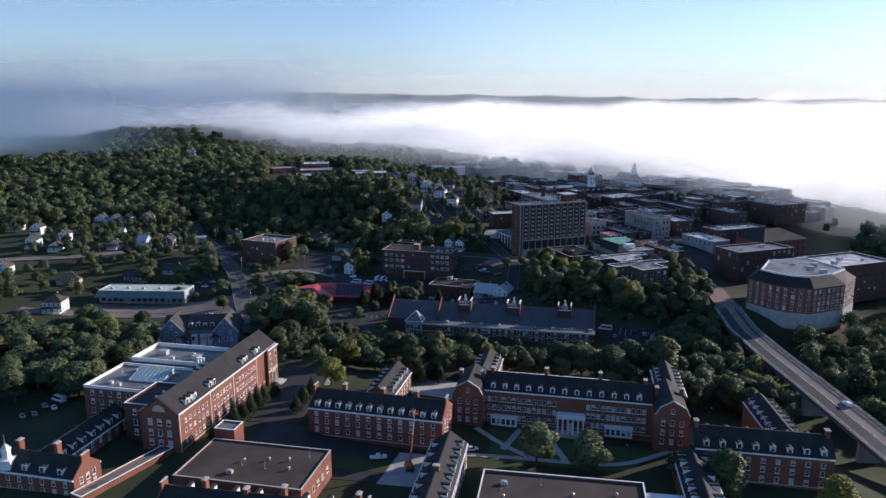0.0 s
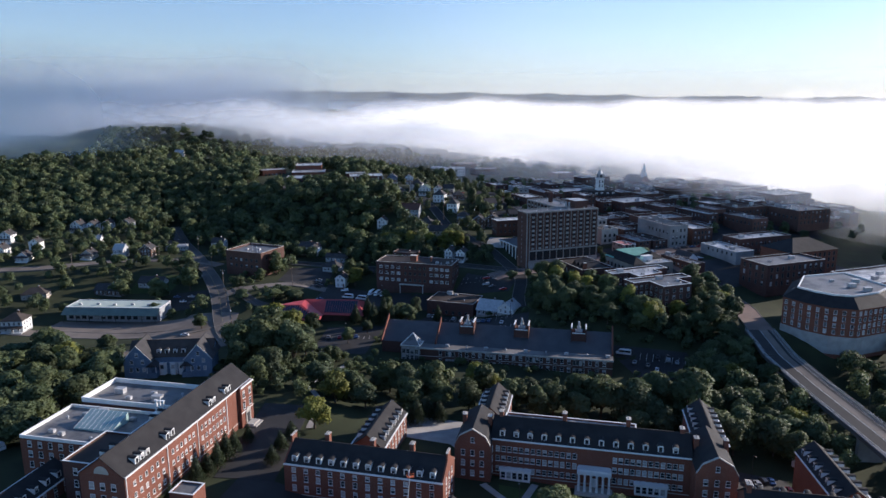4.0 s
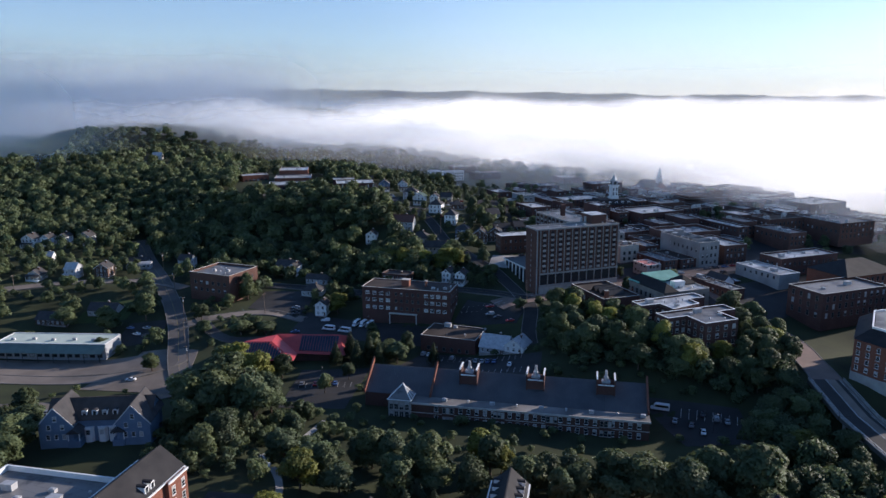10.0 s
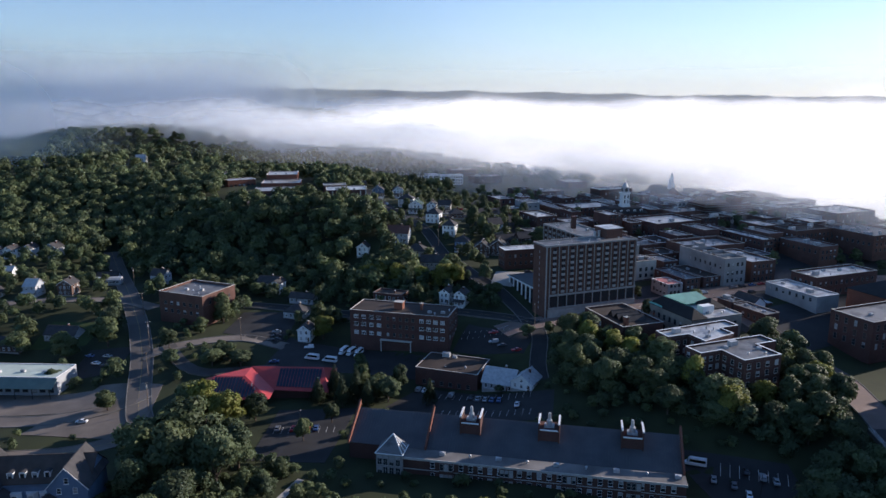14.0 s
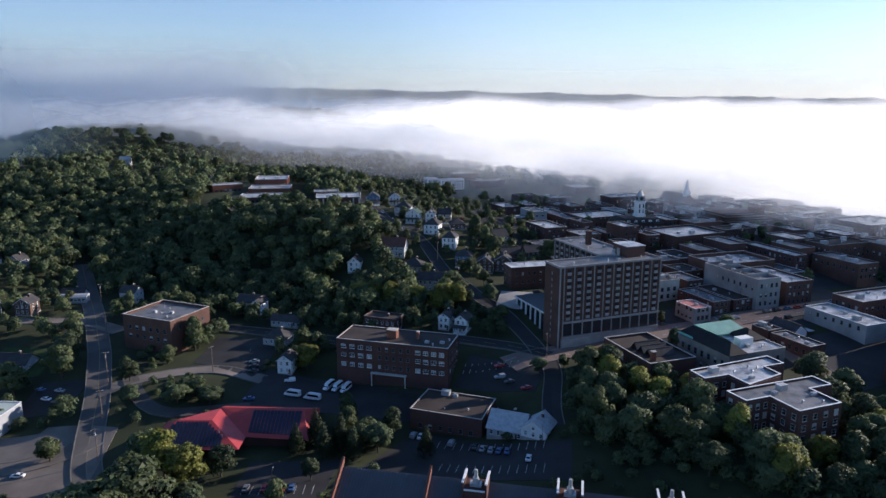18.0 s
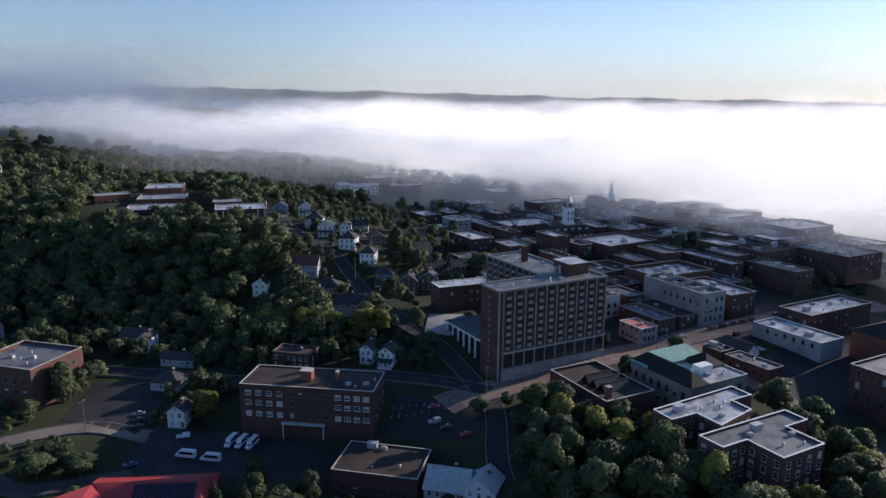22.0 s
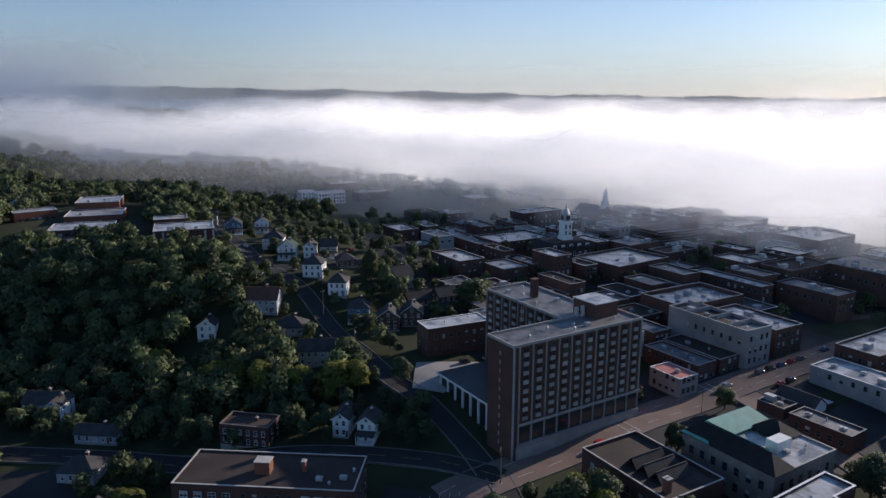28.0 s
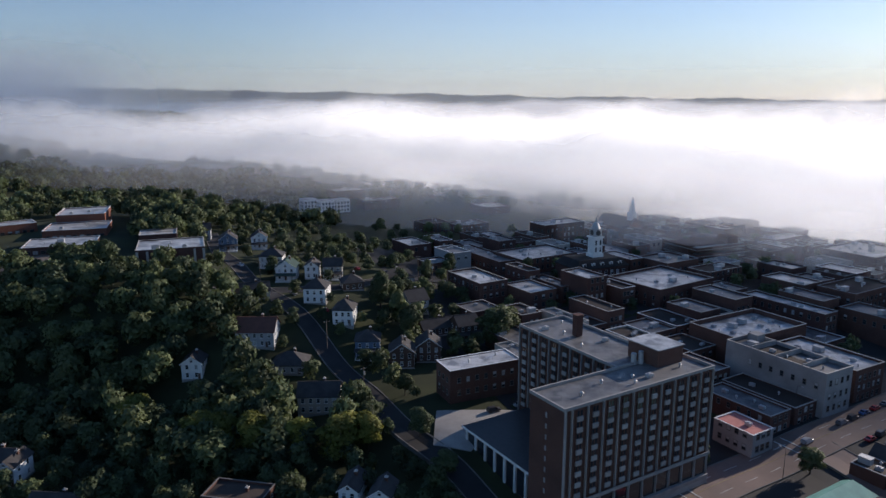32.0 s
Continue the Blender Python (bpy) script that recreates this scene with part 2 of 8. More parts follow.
# ---- shaping helpers ----
class Shape:
    """Collects boxes, prisms and the like into one mesh."""

    def __init__(self):
        self.v, self.f, self.m = [], [], []

    def add(self, verts, faces, mat=0):
        o = len(self.v)
        self.v += [tuple(p) for p in verts]
        self.f += [tuple(i + o for i in f) for f in faces]
        self.m += [mat] * len(faces)
        return self

    def box(self, x0, y0, z0, x1, y1, z1, mat=0):
        v = [(x, y, z) for z in (z0, z1) for x, y in ((x0, y0), (x1, y0), (x1, y1), (x0, y1))]
        return self.add(v, [(3, 2, 1, 0), (4, 5, 6, 7), (0, 1, 5, 4), (1, 2, 6, 5), (2, 3, 7, 6), (3, 0, 4, 7)], mat)

    def prism(self, poly, z0, z1, mat=0):
        n = len(poly)
        v = [(x, y, z0) for x, y in poly] + [(x, y, z1) for x, y in poly]
        return self.add(v, [tuple(range(n))[::-1], tuple(range(n, 2 * n))] + [(i, (i + 1) % n, n + (i + 1) % n, n + i) for i in range(n)], mat)

    def slab(self, pts, t, mat=0):
        """A plate of thickness t below the outline pts (3D, counter-clockwise seen from above)."""
        n = len(pts)
        v = list(pts) + [(x, y, z - t) for x, y, z in pts]
        return self.add(v, [tuple(range(n)), tuple(range(n, 2 * n))[::-1]] + [(i, n + i, n + (i + 1) % n, (i + 1) % n) for i in range(n)], mat)

    def tube(self, a, b, r0, r1, n=8, mat=0):
        a, b = Vector(a), Vector(b)
        q = (b - a).to_track_quat("Z", "Y")
        v = []
        for p, r in ((a, r0), (b, r1)):
            v += [p + q @ Vector((r * math.cos(2 * math.pi * k / n), r * math.sin(2 * math.pi * k / n), 0)) for k in range(n)]
        return self.add(v, [tuple(range(n))[::-1], tuple(range(n, 2 * n))] + [(i, (i + 1) % n, n + (i + 1) % n, n + i) for i in range(n)], mat)

    def gable(self, x0, y0, x1, y1, z0, rise, along="x", mat=0):
        """The triangular body under a gable roof."""
        if along == "x":
            ym = (y0 + y1) / 2
            v = [(x0, y0, z0), (x0, y1, z0), (x0, ym, z0 + rise), (x1, y0, z0), (x1, y1, z0), (x1, ym, z0 + rise)]
            f = [(0, 2, 1), (3, 4, 5), (0, 3, 5, 2), (1, 2, 5, 4), (0, 1, 4, 3)]
        else:
            xm = (x0 + x1) / 2
            v = [(x0, y0, z0), (x1, y0, z0), (xm, y0, z0 + rise), (x0, y1, z0), (x1, y1, z0), (xm, y1, z0 + rise)]
            f = [(0, 1, 2), (3, 5, 4), (0, 2, 5, 3), (1, 4, 5, 2), (0, 3, 4, 1)]
        return self.add(v, f, mat)

    def mesh(self, name, *mats):
        me = bpy.data.meshes.new(name)
        me.from_pydata(self.v, [], self.f)
        for m in mats:
            me.materials.append(m)
        if len(mats) > 1:
            me.polygons.foreach_set("material_index", self.m)
        me.update()
        return me


def part(name, shape, mat, parent, label="", m=None):
    """Links a shape (or a mesh that is shared) as one object under a thing or a part."""
    me = shape.mesh(name, *(mat if isinstance(mat, (tuple, list)) else (mat,))) if isinstance(shape, Shape) else shape
    ob = new(name, me)
    ob.parent = parent
    if m is not None:
        ob.matrix_basis = m
    return tagged(ob, label)


def thing(name, label, category, m, group="", kind=""):
    """An empty at the base of a thing, which carries its parts."""
    ob = new(name)
    ob.empty_display_size = 0.5
    ob.matrix_basis = m
    return tagged(ob, label, category, group, kind)


# ---- the lie of the land: spot heights, smoothed ----
SPOTS = [(-20, 190, 0), (90, 190, -1), (-85, 205, 4.5), (-66, 272, 3), (75, 320, -5.5), (-20, 320, -4), (-115, 320, -1), (-120, 356, -8), (-180, 415, -9),
         (-60, 395, -4.5), (0, 415, -4.5), (-40, 440, -2), (-115, 470, 3), (50, 452, 11), (100, 470, 13), (95, 385, 9), (155, 345, 8),
         (-190, 545, 4), (-270, 590, 11), (-90, 520, 5), (5, 480, 11), (40, 525, 18.5), (-18, 630, 32), (-60, 640, 39), (-130, 740, 39),
         (140, 640, 24), (220, 660, 22), (160, 500, 15), (30, 930, 18), (-430, 1170, 62), (-250, 850, 36), (-160, 1100, 33), (-660, 1040, 38), (-300, 1500, 36), (60, 1300, 22), (-700, 700, 36), (-130, 950, 31), (-340, 980, 42), (330, 500, 6), (250, 280, -10), (140, 312, -6), (150, 285, -10), (150, 250, -12), (132, 275, -9), (165, 310, -7)]
_SP = np.array(SPOTS, float)


def ground(x, y):
    """The height of the land."""
    d2 = (np.subtract.outer(np.asarray(x, float), _SP[:, 0])) ** 2 + (np.subtract.outer(np.asarray(y, float), _SP[:, 1])) ** 2
    w = 1 / (d2 + 18.0**2) ** 2
    return (w * _SP[:, 2]).sum(-1) / w.sum(-1)


def gz(x, y):
    return float(ground(x, y))


_xs = np.unique(np.r_[np.linspace(-2600, -460, 24), np.linspace(-460, 460, 185), np.linspace(460, 2600, 24)])
_ys = np.unique(np.r_[np.linspace(-500, 120, 10), np.linspace(120, 1000, 177), np.linspace(1000, 1600, 40), np.linspace(1600, 4700, 30)])
_gx, _gy = np.meshgrid(_xs, _ys)
_gzv = ground(_gx, _gy)
_far = np.clip((_gy - 1650) / 500, 0, 1)
_gzv = _gzv * (1 - _far) + 5 * _far
_nx = len(_xs)
_me = bpy.data.meshes.new("ground")
_me.from_pydata(np.stack([_gx.ravel(), _gy.ravel(), _gzv.ravel()], 1).tolist(), [],
                [(j * _nx + i, j * _nx + i + 1, (j + 1) * _nx + i + 1, (j + 1) * _nx + i) for j in range(len(_ys) - 1) for i in range(_nx - 1)])
_me.materials.append(GRASS)
_me.polygons.foreach_set("use_smooth", [True] * len(_me.polygons))
tagged(new("ground", _me), "rolling grassy ground that the town stands on", "ground", kind="structure")

# ---- parts that buildings share ----
RND = random.Random(7)
_CACHE = {}


def cached(key, make):
    if key not in _CACHE:
        _CACHE[key] = make()
    return _CACHE[key]


def window_mesh(w, h, mat, rails=1, posts=0, sill=True, blind=0):
    """A window in one piece: a frame that stands out of the wall, with its panes set back in it. blind: how many rows of panes are drawn."""
    def make():
        t, out, back = 0.08, -0.1, -0.05
        xs, zs = [-w / 2 - t, -w / 2], [-t, 0]
        for k in range(posts + 1):
            x = -w / 2 + w * (k + 1) / (posts + 1)
            xs += [x - 0.035, x + 0.035] if k < posts else [w / 2, w / 2 + t]
        for k in range(rails + 1):
            z = h * (k + 1) / (rails + 1)
            zs += [z - 0.035, z + 0.035] if k < rails else [h, h + t]
        nx, nz, s = len(xs), len(zs), Shape()
        v = [(x, out, z) for z in zs for x in xs]
        f, m = [], []
        for j in range(nz - 1):
            for i in range(nx - 1):
                q = (j * nx + i, j * nx + i + 1, (j + 1) * nx + i + 1, (j + 1) * nx + i)
                if i % 2 and j % 2:
                    o = len(v)
                    v += [(v[k][0], back, v[k][2]) for k in q]
                    f += [(o, o + 1, o + 2, o + 3)] + [(q[k], q[(k + 1) % 4], o + (k + 1) % 4, o + k) for k in range(4)]
                    m += [2 if nz - 1 - j <= 2 * blind else 1] + [0] * 4
                else:
                    f.append(q)
                    m.append(0)
        c = [0, nx - 1, nz * nx - 1, (nz - 1) * nx]
        o = len(v)
        v += [(v[k][0], 0.02, v[k][2]) for k in c]
        rim = [list(range(nx)), [j * nx + nx - 1 for j in range(nz)], list(range(nz * nx - 1, (nz - 1) * nx - 1, -1)), [j * nx for j in range(nz - 1, -1, -1)]]
        for k, edge in enumerate(rim):
            f.append(tuple([o + k, o + (k + 1) % 4] + edge[::-1]))
            m.append(0)
        if sill:
            p = len(v)
            x0, x1 = xs[0] - 0.08, xs[-1] + 0.08
            v += [(x0, -0.22, -t - 0.1), (x1, -0.22, -t - 0.1), (x1, -0.22, -t), (x0, -0.22, -t), (x0, 0.02, -t - 0.1), (x1, 0.02, -t - 0.1)]
            f += [(p, p + 1, p + 2, p + 3), (p + 4, p + 5, p + 1, p), (p + 3, p + 2, nx - 1, 0), (p + 1, p + 5, o + 1, nx - 1, p + 2), (p + 4, p, p + 3, 0, o)]
            m += [0] * 5
        s.v, s.f, s.m = v, f, m
        return s.mesh("window", mat, GLASS, BLIND)
    return cached(("wi", round(w, 2), round(h, 2), mat.name, rails, posts, sill, blind), make)


def pane_mesh(w, h, blind):
    def make():
        s = Shape().box(-w / 2, -0.05, 0, w / 2, 0.02, h)
        if blind:
            s.box(-w / 2 + 0.03, -0.058, h * (1 - blind), w / 2 - 0.03, -0.05, h, 1)
        return s.mesh("pane", GLASS, BLIND)
    return cached(("pa", round(w, 2), round(h, 2), blind), make)


def side_pose(side, a, z, w, d):
    """The pose of something on a wall: a metres along it, seen from outside from its left end."""
    return {"f": pose(a, 0, z), "r": pose(w, a, z, 0, 0, 90), "b": pose(w - a, d, z, 0, 0, 180), "l": pose(0, d - a, z, 0, 0, -90)}[side]


def window(parent, m, w, h, mat=WHITE, rails=1, posts=0, sill=True, blinds=0.4):
    blind = RND.choice((1, 1, 2)) if RND.random() < blinds else 0
    return part("window", window_mesh(w, h, mat, rails, posts, sill, blind), mat, parent, m=m)


def window_rows(parent, dims, side, n, a0, a1, zs, w, h, **kw):
    for z in zs:
        for k in range(n):
            window(parent, side_pose(side, a0 + (a1 - a0) * (k + 0.5) / n, z, *dims), w, h, **kw)


def dormer(parent, m, w=1.3, h=1.7, deep=2.2, roof=SLATE, side=None):
    """A small roofed window that stands out of a slope; m is at its sill, looking out along -y."""
    def make():
        s = Shape().box(-w / 2 - 0.15, 0, -0.3, w / 2 + 0.15, deep, h)
        return s.mesh("dormer", side or WHITE)
    o = part("dormer", cached(("dm", w, h, deep, (side or WHITE).name), make), WHITE, parent, m=m)

    def cap():
        s = Shape()
        e = w / 2 + 0.2
        arc = [(-e, h - 0.02), (-e * 0.6, h + 0.24), (0, h + 0.34), (e * 0.6, h + 0.24), (e, h - 0.02)]
        v = [(x, -0.12, z) for x, z in arc] + [(x, deep + 0.9, z) for x, z in arc]
        s.add(v, [(k, k + 1, 6 + k, 5 + k) for k in range(4)] + [(5, 6, 7, 8, 9), (0, 5, 9, 4)], 0)
        s.add([(x, -0.125, z) for x, z in arc], [(4, 3, 2, 1, 0)], 1)
        return s.mesh("dormer_roof", roof, side or WHITE)
    part("dormer_roof", cached(("dr", w, h, deep, roof.name), cap), roof, o)
    part("pane", pane_mesh(w - 0.35, h - 0.35, 0.5 if RND.random() < 0.4 else 0), GLASS, o, m=pose(0, -0.02, 0.15))
    return o


def chimney(parent, x, y, z0, z1, w=1.2, d=1.8, mat=BRICK, pots=2):
    s = Shape().box(x - w / 2, y - d / 2, z0, x + w / 2, y + d / 2, z1 - 0.4)
    s.box(x - w / 2 - 0.1, y - d / 2 - 0.1, z1 - 0.4, x + w / 2 + 0.1, y + d / 2 + 0.1, z1 - 0.1)
    c = part("chimney", s, mat, parent)
    p = Shape().box(x - w / 2 - 0.14, y - d / 2 - 0.14, z1 - 0.1, x + w / 2 + 0.14, y + d / 2 + 0.14, z1 + 0.06)
    for k in range(pots):
        yy = y - d / 2 + d * (k + 0.5) / pots
        p.tube((x, yy, z1), (x, yy, z1 + 0.5), 0.16, 0.13, 8)
    part("chimney_cap", p, STONE, c, "pale stone cap with clay pots")
    return c


def gable_roof(parent, x0, y0, x1, y1, z, rise, mat, over=0.4, along="x", thick=0.18, name="roof"):
    """Two slopes with thickness and eaves."""
    s = Shape()
    if along == "x":
        ym, e = (y0 + y1) / 2, rise / ((y1 - y0) / 2) * over
        s.slab([(x0 - over, y0 - over, z - e), (x1 + over, y0 - over, z - e), (x1 + over, ym, z + rise), (x0 - over, ym, z + rise)], -thick)
        s.slab([(x0 - over, ym, z + rise), (x1 + over, ym, z + rise), (x1 + over, y1 + over, z - e), (x0 - over, y1 + over, z - e)], -thick)
        s.box(x0 - over, ym - 0.18, z + rise + thick - 0.12, x1 + over, ym + 0.18, z + rise + thick + 0.05)
    else:
        xm, e = (x0 + x1) / 2, rise / ((x1 - x0) / 2) * over
        s.slab([(x0 - over, y0 - over, z - e), (xm, y0 - over, z + rise), (xm, y1 + over, z + rise), (x0 - over, y1 + over, z - e)], -thick)
        s.slab([(xm, y0 - over, z + rise), (x1 + over, y0 - over, z - e), (x1 + over, y1 + over, z - e), (xm, y1 + over, z + rise)], -thick)
        s.box(xm - 0.18, y0 - over, z + rise + thick - 0.12, xm + 0.18, y1 + over, z + rise + thick + 0.05)
    return part(name, s, mat, parent)


def hip_roof(parent, x0, y0, x1, y1, z, rise, mat, over=0.4, name="roof", flat=0.0):
    """A hipped roof; flat: the half width of a level top."""
    s = Shape()
    a, b, c, d = x0 - over, y0 - over, x1 + over, y1 + over
    r = min(c - a, d - b) / 2 - flat
    i, j, k, l = a + r, b + r, c - r, d - r
    lo = [(a, b, z), (c, b, z), (c, d, z), (a, d, z)]
    hi = [(i, j, z + rise), (k, j, z + rise), (k, l, z + rise), (i, l, z + rise)]
    s.add(lo + hi, [(0, 1, 5, 4), (1, 2, 6, 5), (2, 3, 7, 6), (3, 0, 4, 7), (4, 5, 6, 7), (3, 2, 1, 0)])
    s.box(a, b, z - 0.22, c, d, z - 0.002)
    return part(name, s, mat, parent)


def vent(parent, x, y, z, kind=0, mat=None):
    """Plant that stands on a flat roof."""
    s = Shape()
    if kind == 0:
        s.box(x - 0.9, y - 0.6, z, x + 0.9, y + 0.6, z + 1.0).box(x - 0.7, y - 0.7, z + 0.15, x + 0.5, y + 0.7, z + 0.85)
        s.tube((x, y, z + 1.0), (x, y, z + 1.15), 0.42, 0.42, 10)
        nm = "air_conditioner"
    elif kind == 1:
        s.tube((x, y, z), (x, y, z + 0.9), 0.25, 0.25, 8).tube((x, y, z + 0.8), (x, y, z + 1.15), 0.5, 0.12, 8)
        nm = "roof_vent"
    elif kind == 2:
        s.box(x - 1.6, y - 1.0, z, x + 1.6, y + 1.0, z + 1.7).box(x - 1.7, y - 1.1, z + 1.7, x + 1.7, y + 1.1, z + 1.85)
        nm = "plant_box"
    else:
        s.tube((x, y, z), (x, y, z + 2.4), 0.06, 0.05, 6).box(x - 0.15, y - 0.15, z, x + 0.15, y + 0.15, z + 0.3)
        nm = "roof_pipe"
    return part(nm, s, mat or METAL, parent)


FOOT = []


def foot(x, y, ang, w, d, dx=0.0):
    """Remembers the ground that a building covers, so that no tree stands in it."""
    FOOT.append((x, y, radians(ang), dx, w + dx, d))


def flat_block(name, label, x, y, ang, w, d, z0, z1, wall=BRICK, top=TAR, coping=STONE, par=0.7, deep=4.0, group="", plant=(), rows=(), parent=None, cat="building"):
    """A flat-roofed building. x, y: its front left corner; rows: (side, count, from, to, heights, width, height, options)."""
    t = parent or thing(name, label, cat, pose(x, y, z0, 0, 0, ang), group)
    foot(x, y, ang, w, d)
    h = z1 - z0
    part("wall", Shape().box(0, 0, -deep, w, d, h - par), wall, t)
    part("roof", Shape().box(0.31, 0.31, h - par, w - 0.31, d - 0.31, h - par + 0.06), top, t)
    s = Shape()
    for b in ((0, 0, w, 0.3), (0, d - 0.3, w, d), (0, 0.3, 0.3, d - 0.3), (w - 0.3, 0.3, w, d - 0.3)):
        s.box(b[0], b[1], h - par + 0.002, b[2], b[3], h - 0.1)
    part("parapet", s, WHITE if name == "flat_roofed_annex" else wall, t)
    s = Shape()
    for b in ((-0.08, -0.08, w + 0.08, 0.36), (-0.08, d - 0.36, w + 0.08, d + 0.08), (-0.08, 0.36, 0.36, d - 0.36), (w - 0.36, 0.36, w + 0.08, d - 0.36)):
        s.box(b[0], b[1], h - 0.1, b[2], b[3], h + 0.04)
    part("coping", s, coping, t)
    for px, py, k in plant:
        vent(t, px, py, h - par + 0.06, k)
    for side, n, a0, a1, zs, ww, hh, kw in rows:
        window_rows(t, (w, d), side, n, a0, a1, zs, ww, hh, **kw)
    return t


def hall(name, label, x, y, ang, w, d, z0, eave, rise, dorm=(), back=(), rows=(), chim=(), ends="", wall=BRICK, top=SLATE, group="red-brick campus halls", deep=4, belt=True):
    """A brick hall with a steep slate roof along its length, white cornice, dormers, and gable walls that rise as parapets."""
    t = thing(name, label, "building", pose(x, y, z0, 0, 0, ang), group)
    foot(x, y, ang, w, d)
    h = eave - z0
    part("wall", Shape().box(0, 0, -deep, w, d, h).gable(0.02, 0.02, w - 0.02, d - 0.02, h, rise - 0.25), wall, t)
    gable_roof(t, 0.4 if "l" in ends else 0, 0, w - (0.4 if "r" in ends else 0), d, h, rise, top, 0.0 if ends else 0.3)
    s = Shape()
    s.box(0.01, -0.45, h - 0.25, w - 0.01, -0.003, h + 0.12).box(0.01, d + 0.003, h - 0.25, w - 0.01, d + 0.45, h + 0.12)
    part("cornice", s, WHITE, t, "white painted timber cornice")
    if belt:
        part("belt_course", Shape().box(-0.06, -0.07, 0.9, w + 0.06, -0.002, 1.15), STONE, t)
    for e in ends:
        xe = 0.2 if e == "l" else w - 0.2
        s = Shape()
        ym = d / 2
        prof = [(0, h), (0, h + 0.5), (ym - 1.6, h + rise - 0.5), (ym - 1.6, h + rise + 1.6), (ym + 1.6, h + rise + 1.6), (ym + 1.6, h + rise - 0.5), (d, h + 0.5), (d, h)]
        n = len(prof)
        v = [(xe - 0.24, a, b) for a, b in prof] + [(xe + 0.24, a, b) for a, b in prof]
        s.add(v, [tuple(range(n)), tuple(range(n, 2 * n))[::-1]] + [(i, n + i, n + (i + 1) % n, (i + 1) % n) for i in range(n)])
        g = part("gable_parapet", s, wall, t)
        part("coping", Shape().box(xe - 0.34, ym - 1.75, h + rise + 1.6, xe + 0.34, ym + 1.75, h + rise + 1.75), STONE, g)
    slope = rise / (d / 2)
    for a in dorm:
        dormer(t, pose(a, 0.75, h + 0.75 * slope + 0.15))
    for a in back:
        dormer(t, pose(a, d - 0.75, h + 0.75 * slope + 0.15, 0, 0, 180))
    for a, b, up in chim:
        chimney(t, a, b, h, h + rise + up, mat=wall)
    for side, n, a0, a1, zs, ww, hh, kw in rows:
        window_rows(t, (w, d), side, n, a0, a1, zs, ww, hh, **kw)
    return t


def spread(n, a, b):
    return [a + (b - a) * (k + 0.5) / n for k in range(n)]

# ---- the campus: red-brick halls ----
SASH = dict(blinds=0.5)
# hall beside the service court
hall("brick_hall", "long red-brick hall with white dormers and brick end chimneys", -45.9, 223.7, -14, 47.3, 14, 0.5, 10.8, 4.4,
     dorm=spread(12, 1.2, 46), rows=[("f", 12, 1.2, 46, (2.2, 5.3), 1.1, 1.7, SASH), ("f", 12, 1.2, 46, (8.0,), 1.1, 1.3, SASH), ("r", 3, 2, 12, (2.2, 5.3, 8.2), 1.0, 1.6, SASH)],
     chim=[(10, 9.5, 1.5), (36, 9.5, 1.5), (24, 9.5, 1.2)], ends="lr")
hall("brick_hall", "narrow brick wing with a slate roof and sunlit white dormers", -18.2, 236.5, 77, 26, 10.5, 0.5, 8.2, 4.2, dorm=spread(6, 3, 25), back=spread(6, 3, 25),
     rows=[("f", 7, 1, 25, (1.8, 4.6), 1.0, 1.6, SASH), ("r", 2, 2, 9, (1.8, 4.6), 1.0, 1.6, SASH)])
# great hall with portico and two cross gables
_gh = hall("great_hall", "large red-brick hall with a white columned portico and slate roof", 15.1, 236.9, -13, 58.3, 13, -1.2, 11.5, 4.6,
     dorm=spread(13, 1.0, 56), rows=[("f", 14, 1.0, 26, (2.2, 5.6, 8.8), 1.1, 1.6, SASH), ("f", 12, 36, 56.5, (2.2, 5.6, 8.8), 1.1, 1.6, SASH)],
     chim=[(2, 7, 1.6), (21.5, 7.5, 2.6), (40.5, 7.5, 2.6), (56, 7, 1.4)])
_s = Shape().box(26, -3.2, 5.6, 36, -0.003, 6.6).box(26.3, -2.9, 6.6, 35.7, -0.003, 7.0)
_po = part("portico", _s, WHITE, _gh, "white timber entablature")
for _k in range(6):
    _x = 26.6 + _k * 1.76
    part("column", Shape().tube((_x, -2.7, 0), (_x, -2.7, 5.6), 0.36, 0.3, 12).box(_x - 0.45, -3.15, 0, _x + 0.45, -2.25, 0.3).box(_x - 0.42, -3.1, 5.3, _x + 0.42, -2.3, 5.6), WHITE, _po)
part("step", Shape().box(25.5, -4.2, -1, 36.5, -0.003, -0.05).box(25.8, -3.6, -0.05, 36.2, -0.003, 0.12), STONE, _gh)
part("door", Shape().box(30.2, -0.12, 0.1, 31.9, -0.003, 3.0), WHITE, _gh)
for _x in (7, 47):
    part("bay", Shape().box(_x - 4.2, -1.6, 0, _x + 5, -0.003, 3.4).box(_x - 4.5, -1.9, 3.4, _x + 5.3, -0.003, 3.7), WHITE, _gh, "white glazed ground-floor bay")
    for _k in range(5):
        window(_gh, pose(_x - 3.2 + _k * 1.75, -1.6, 0.8), 1.2, 2.0)
flat_block("pale_roofed_annex", "flat pale-roofed annex behind the great brick hall", 20, 250.8, -13, 42, 7.5, -2, 10.2, BRICK, MEMBRANE, WHITE, plant=[(4, 3, 0), (9, 4, 1), (22, 4, 0)])


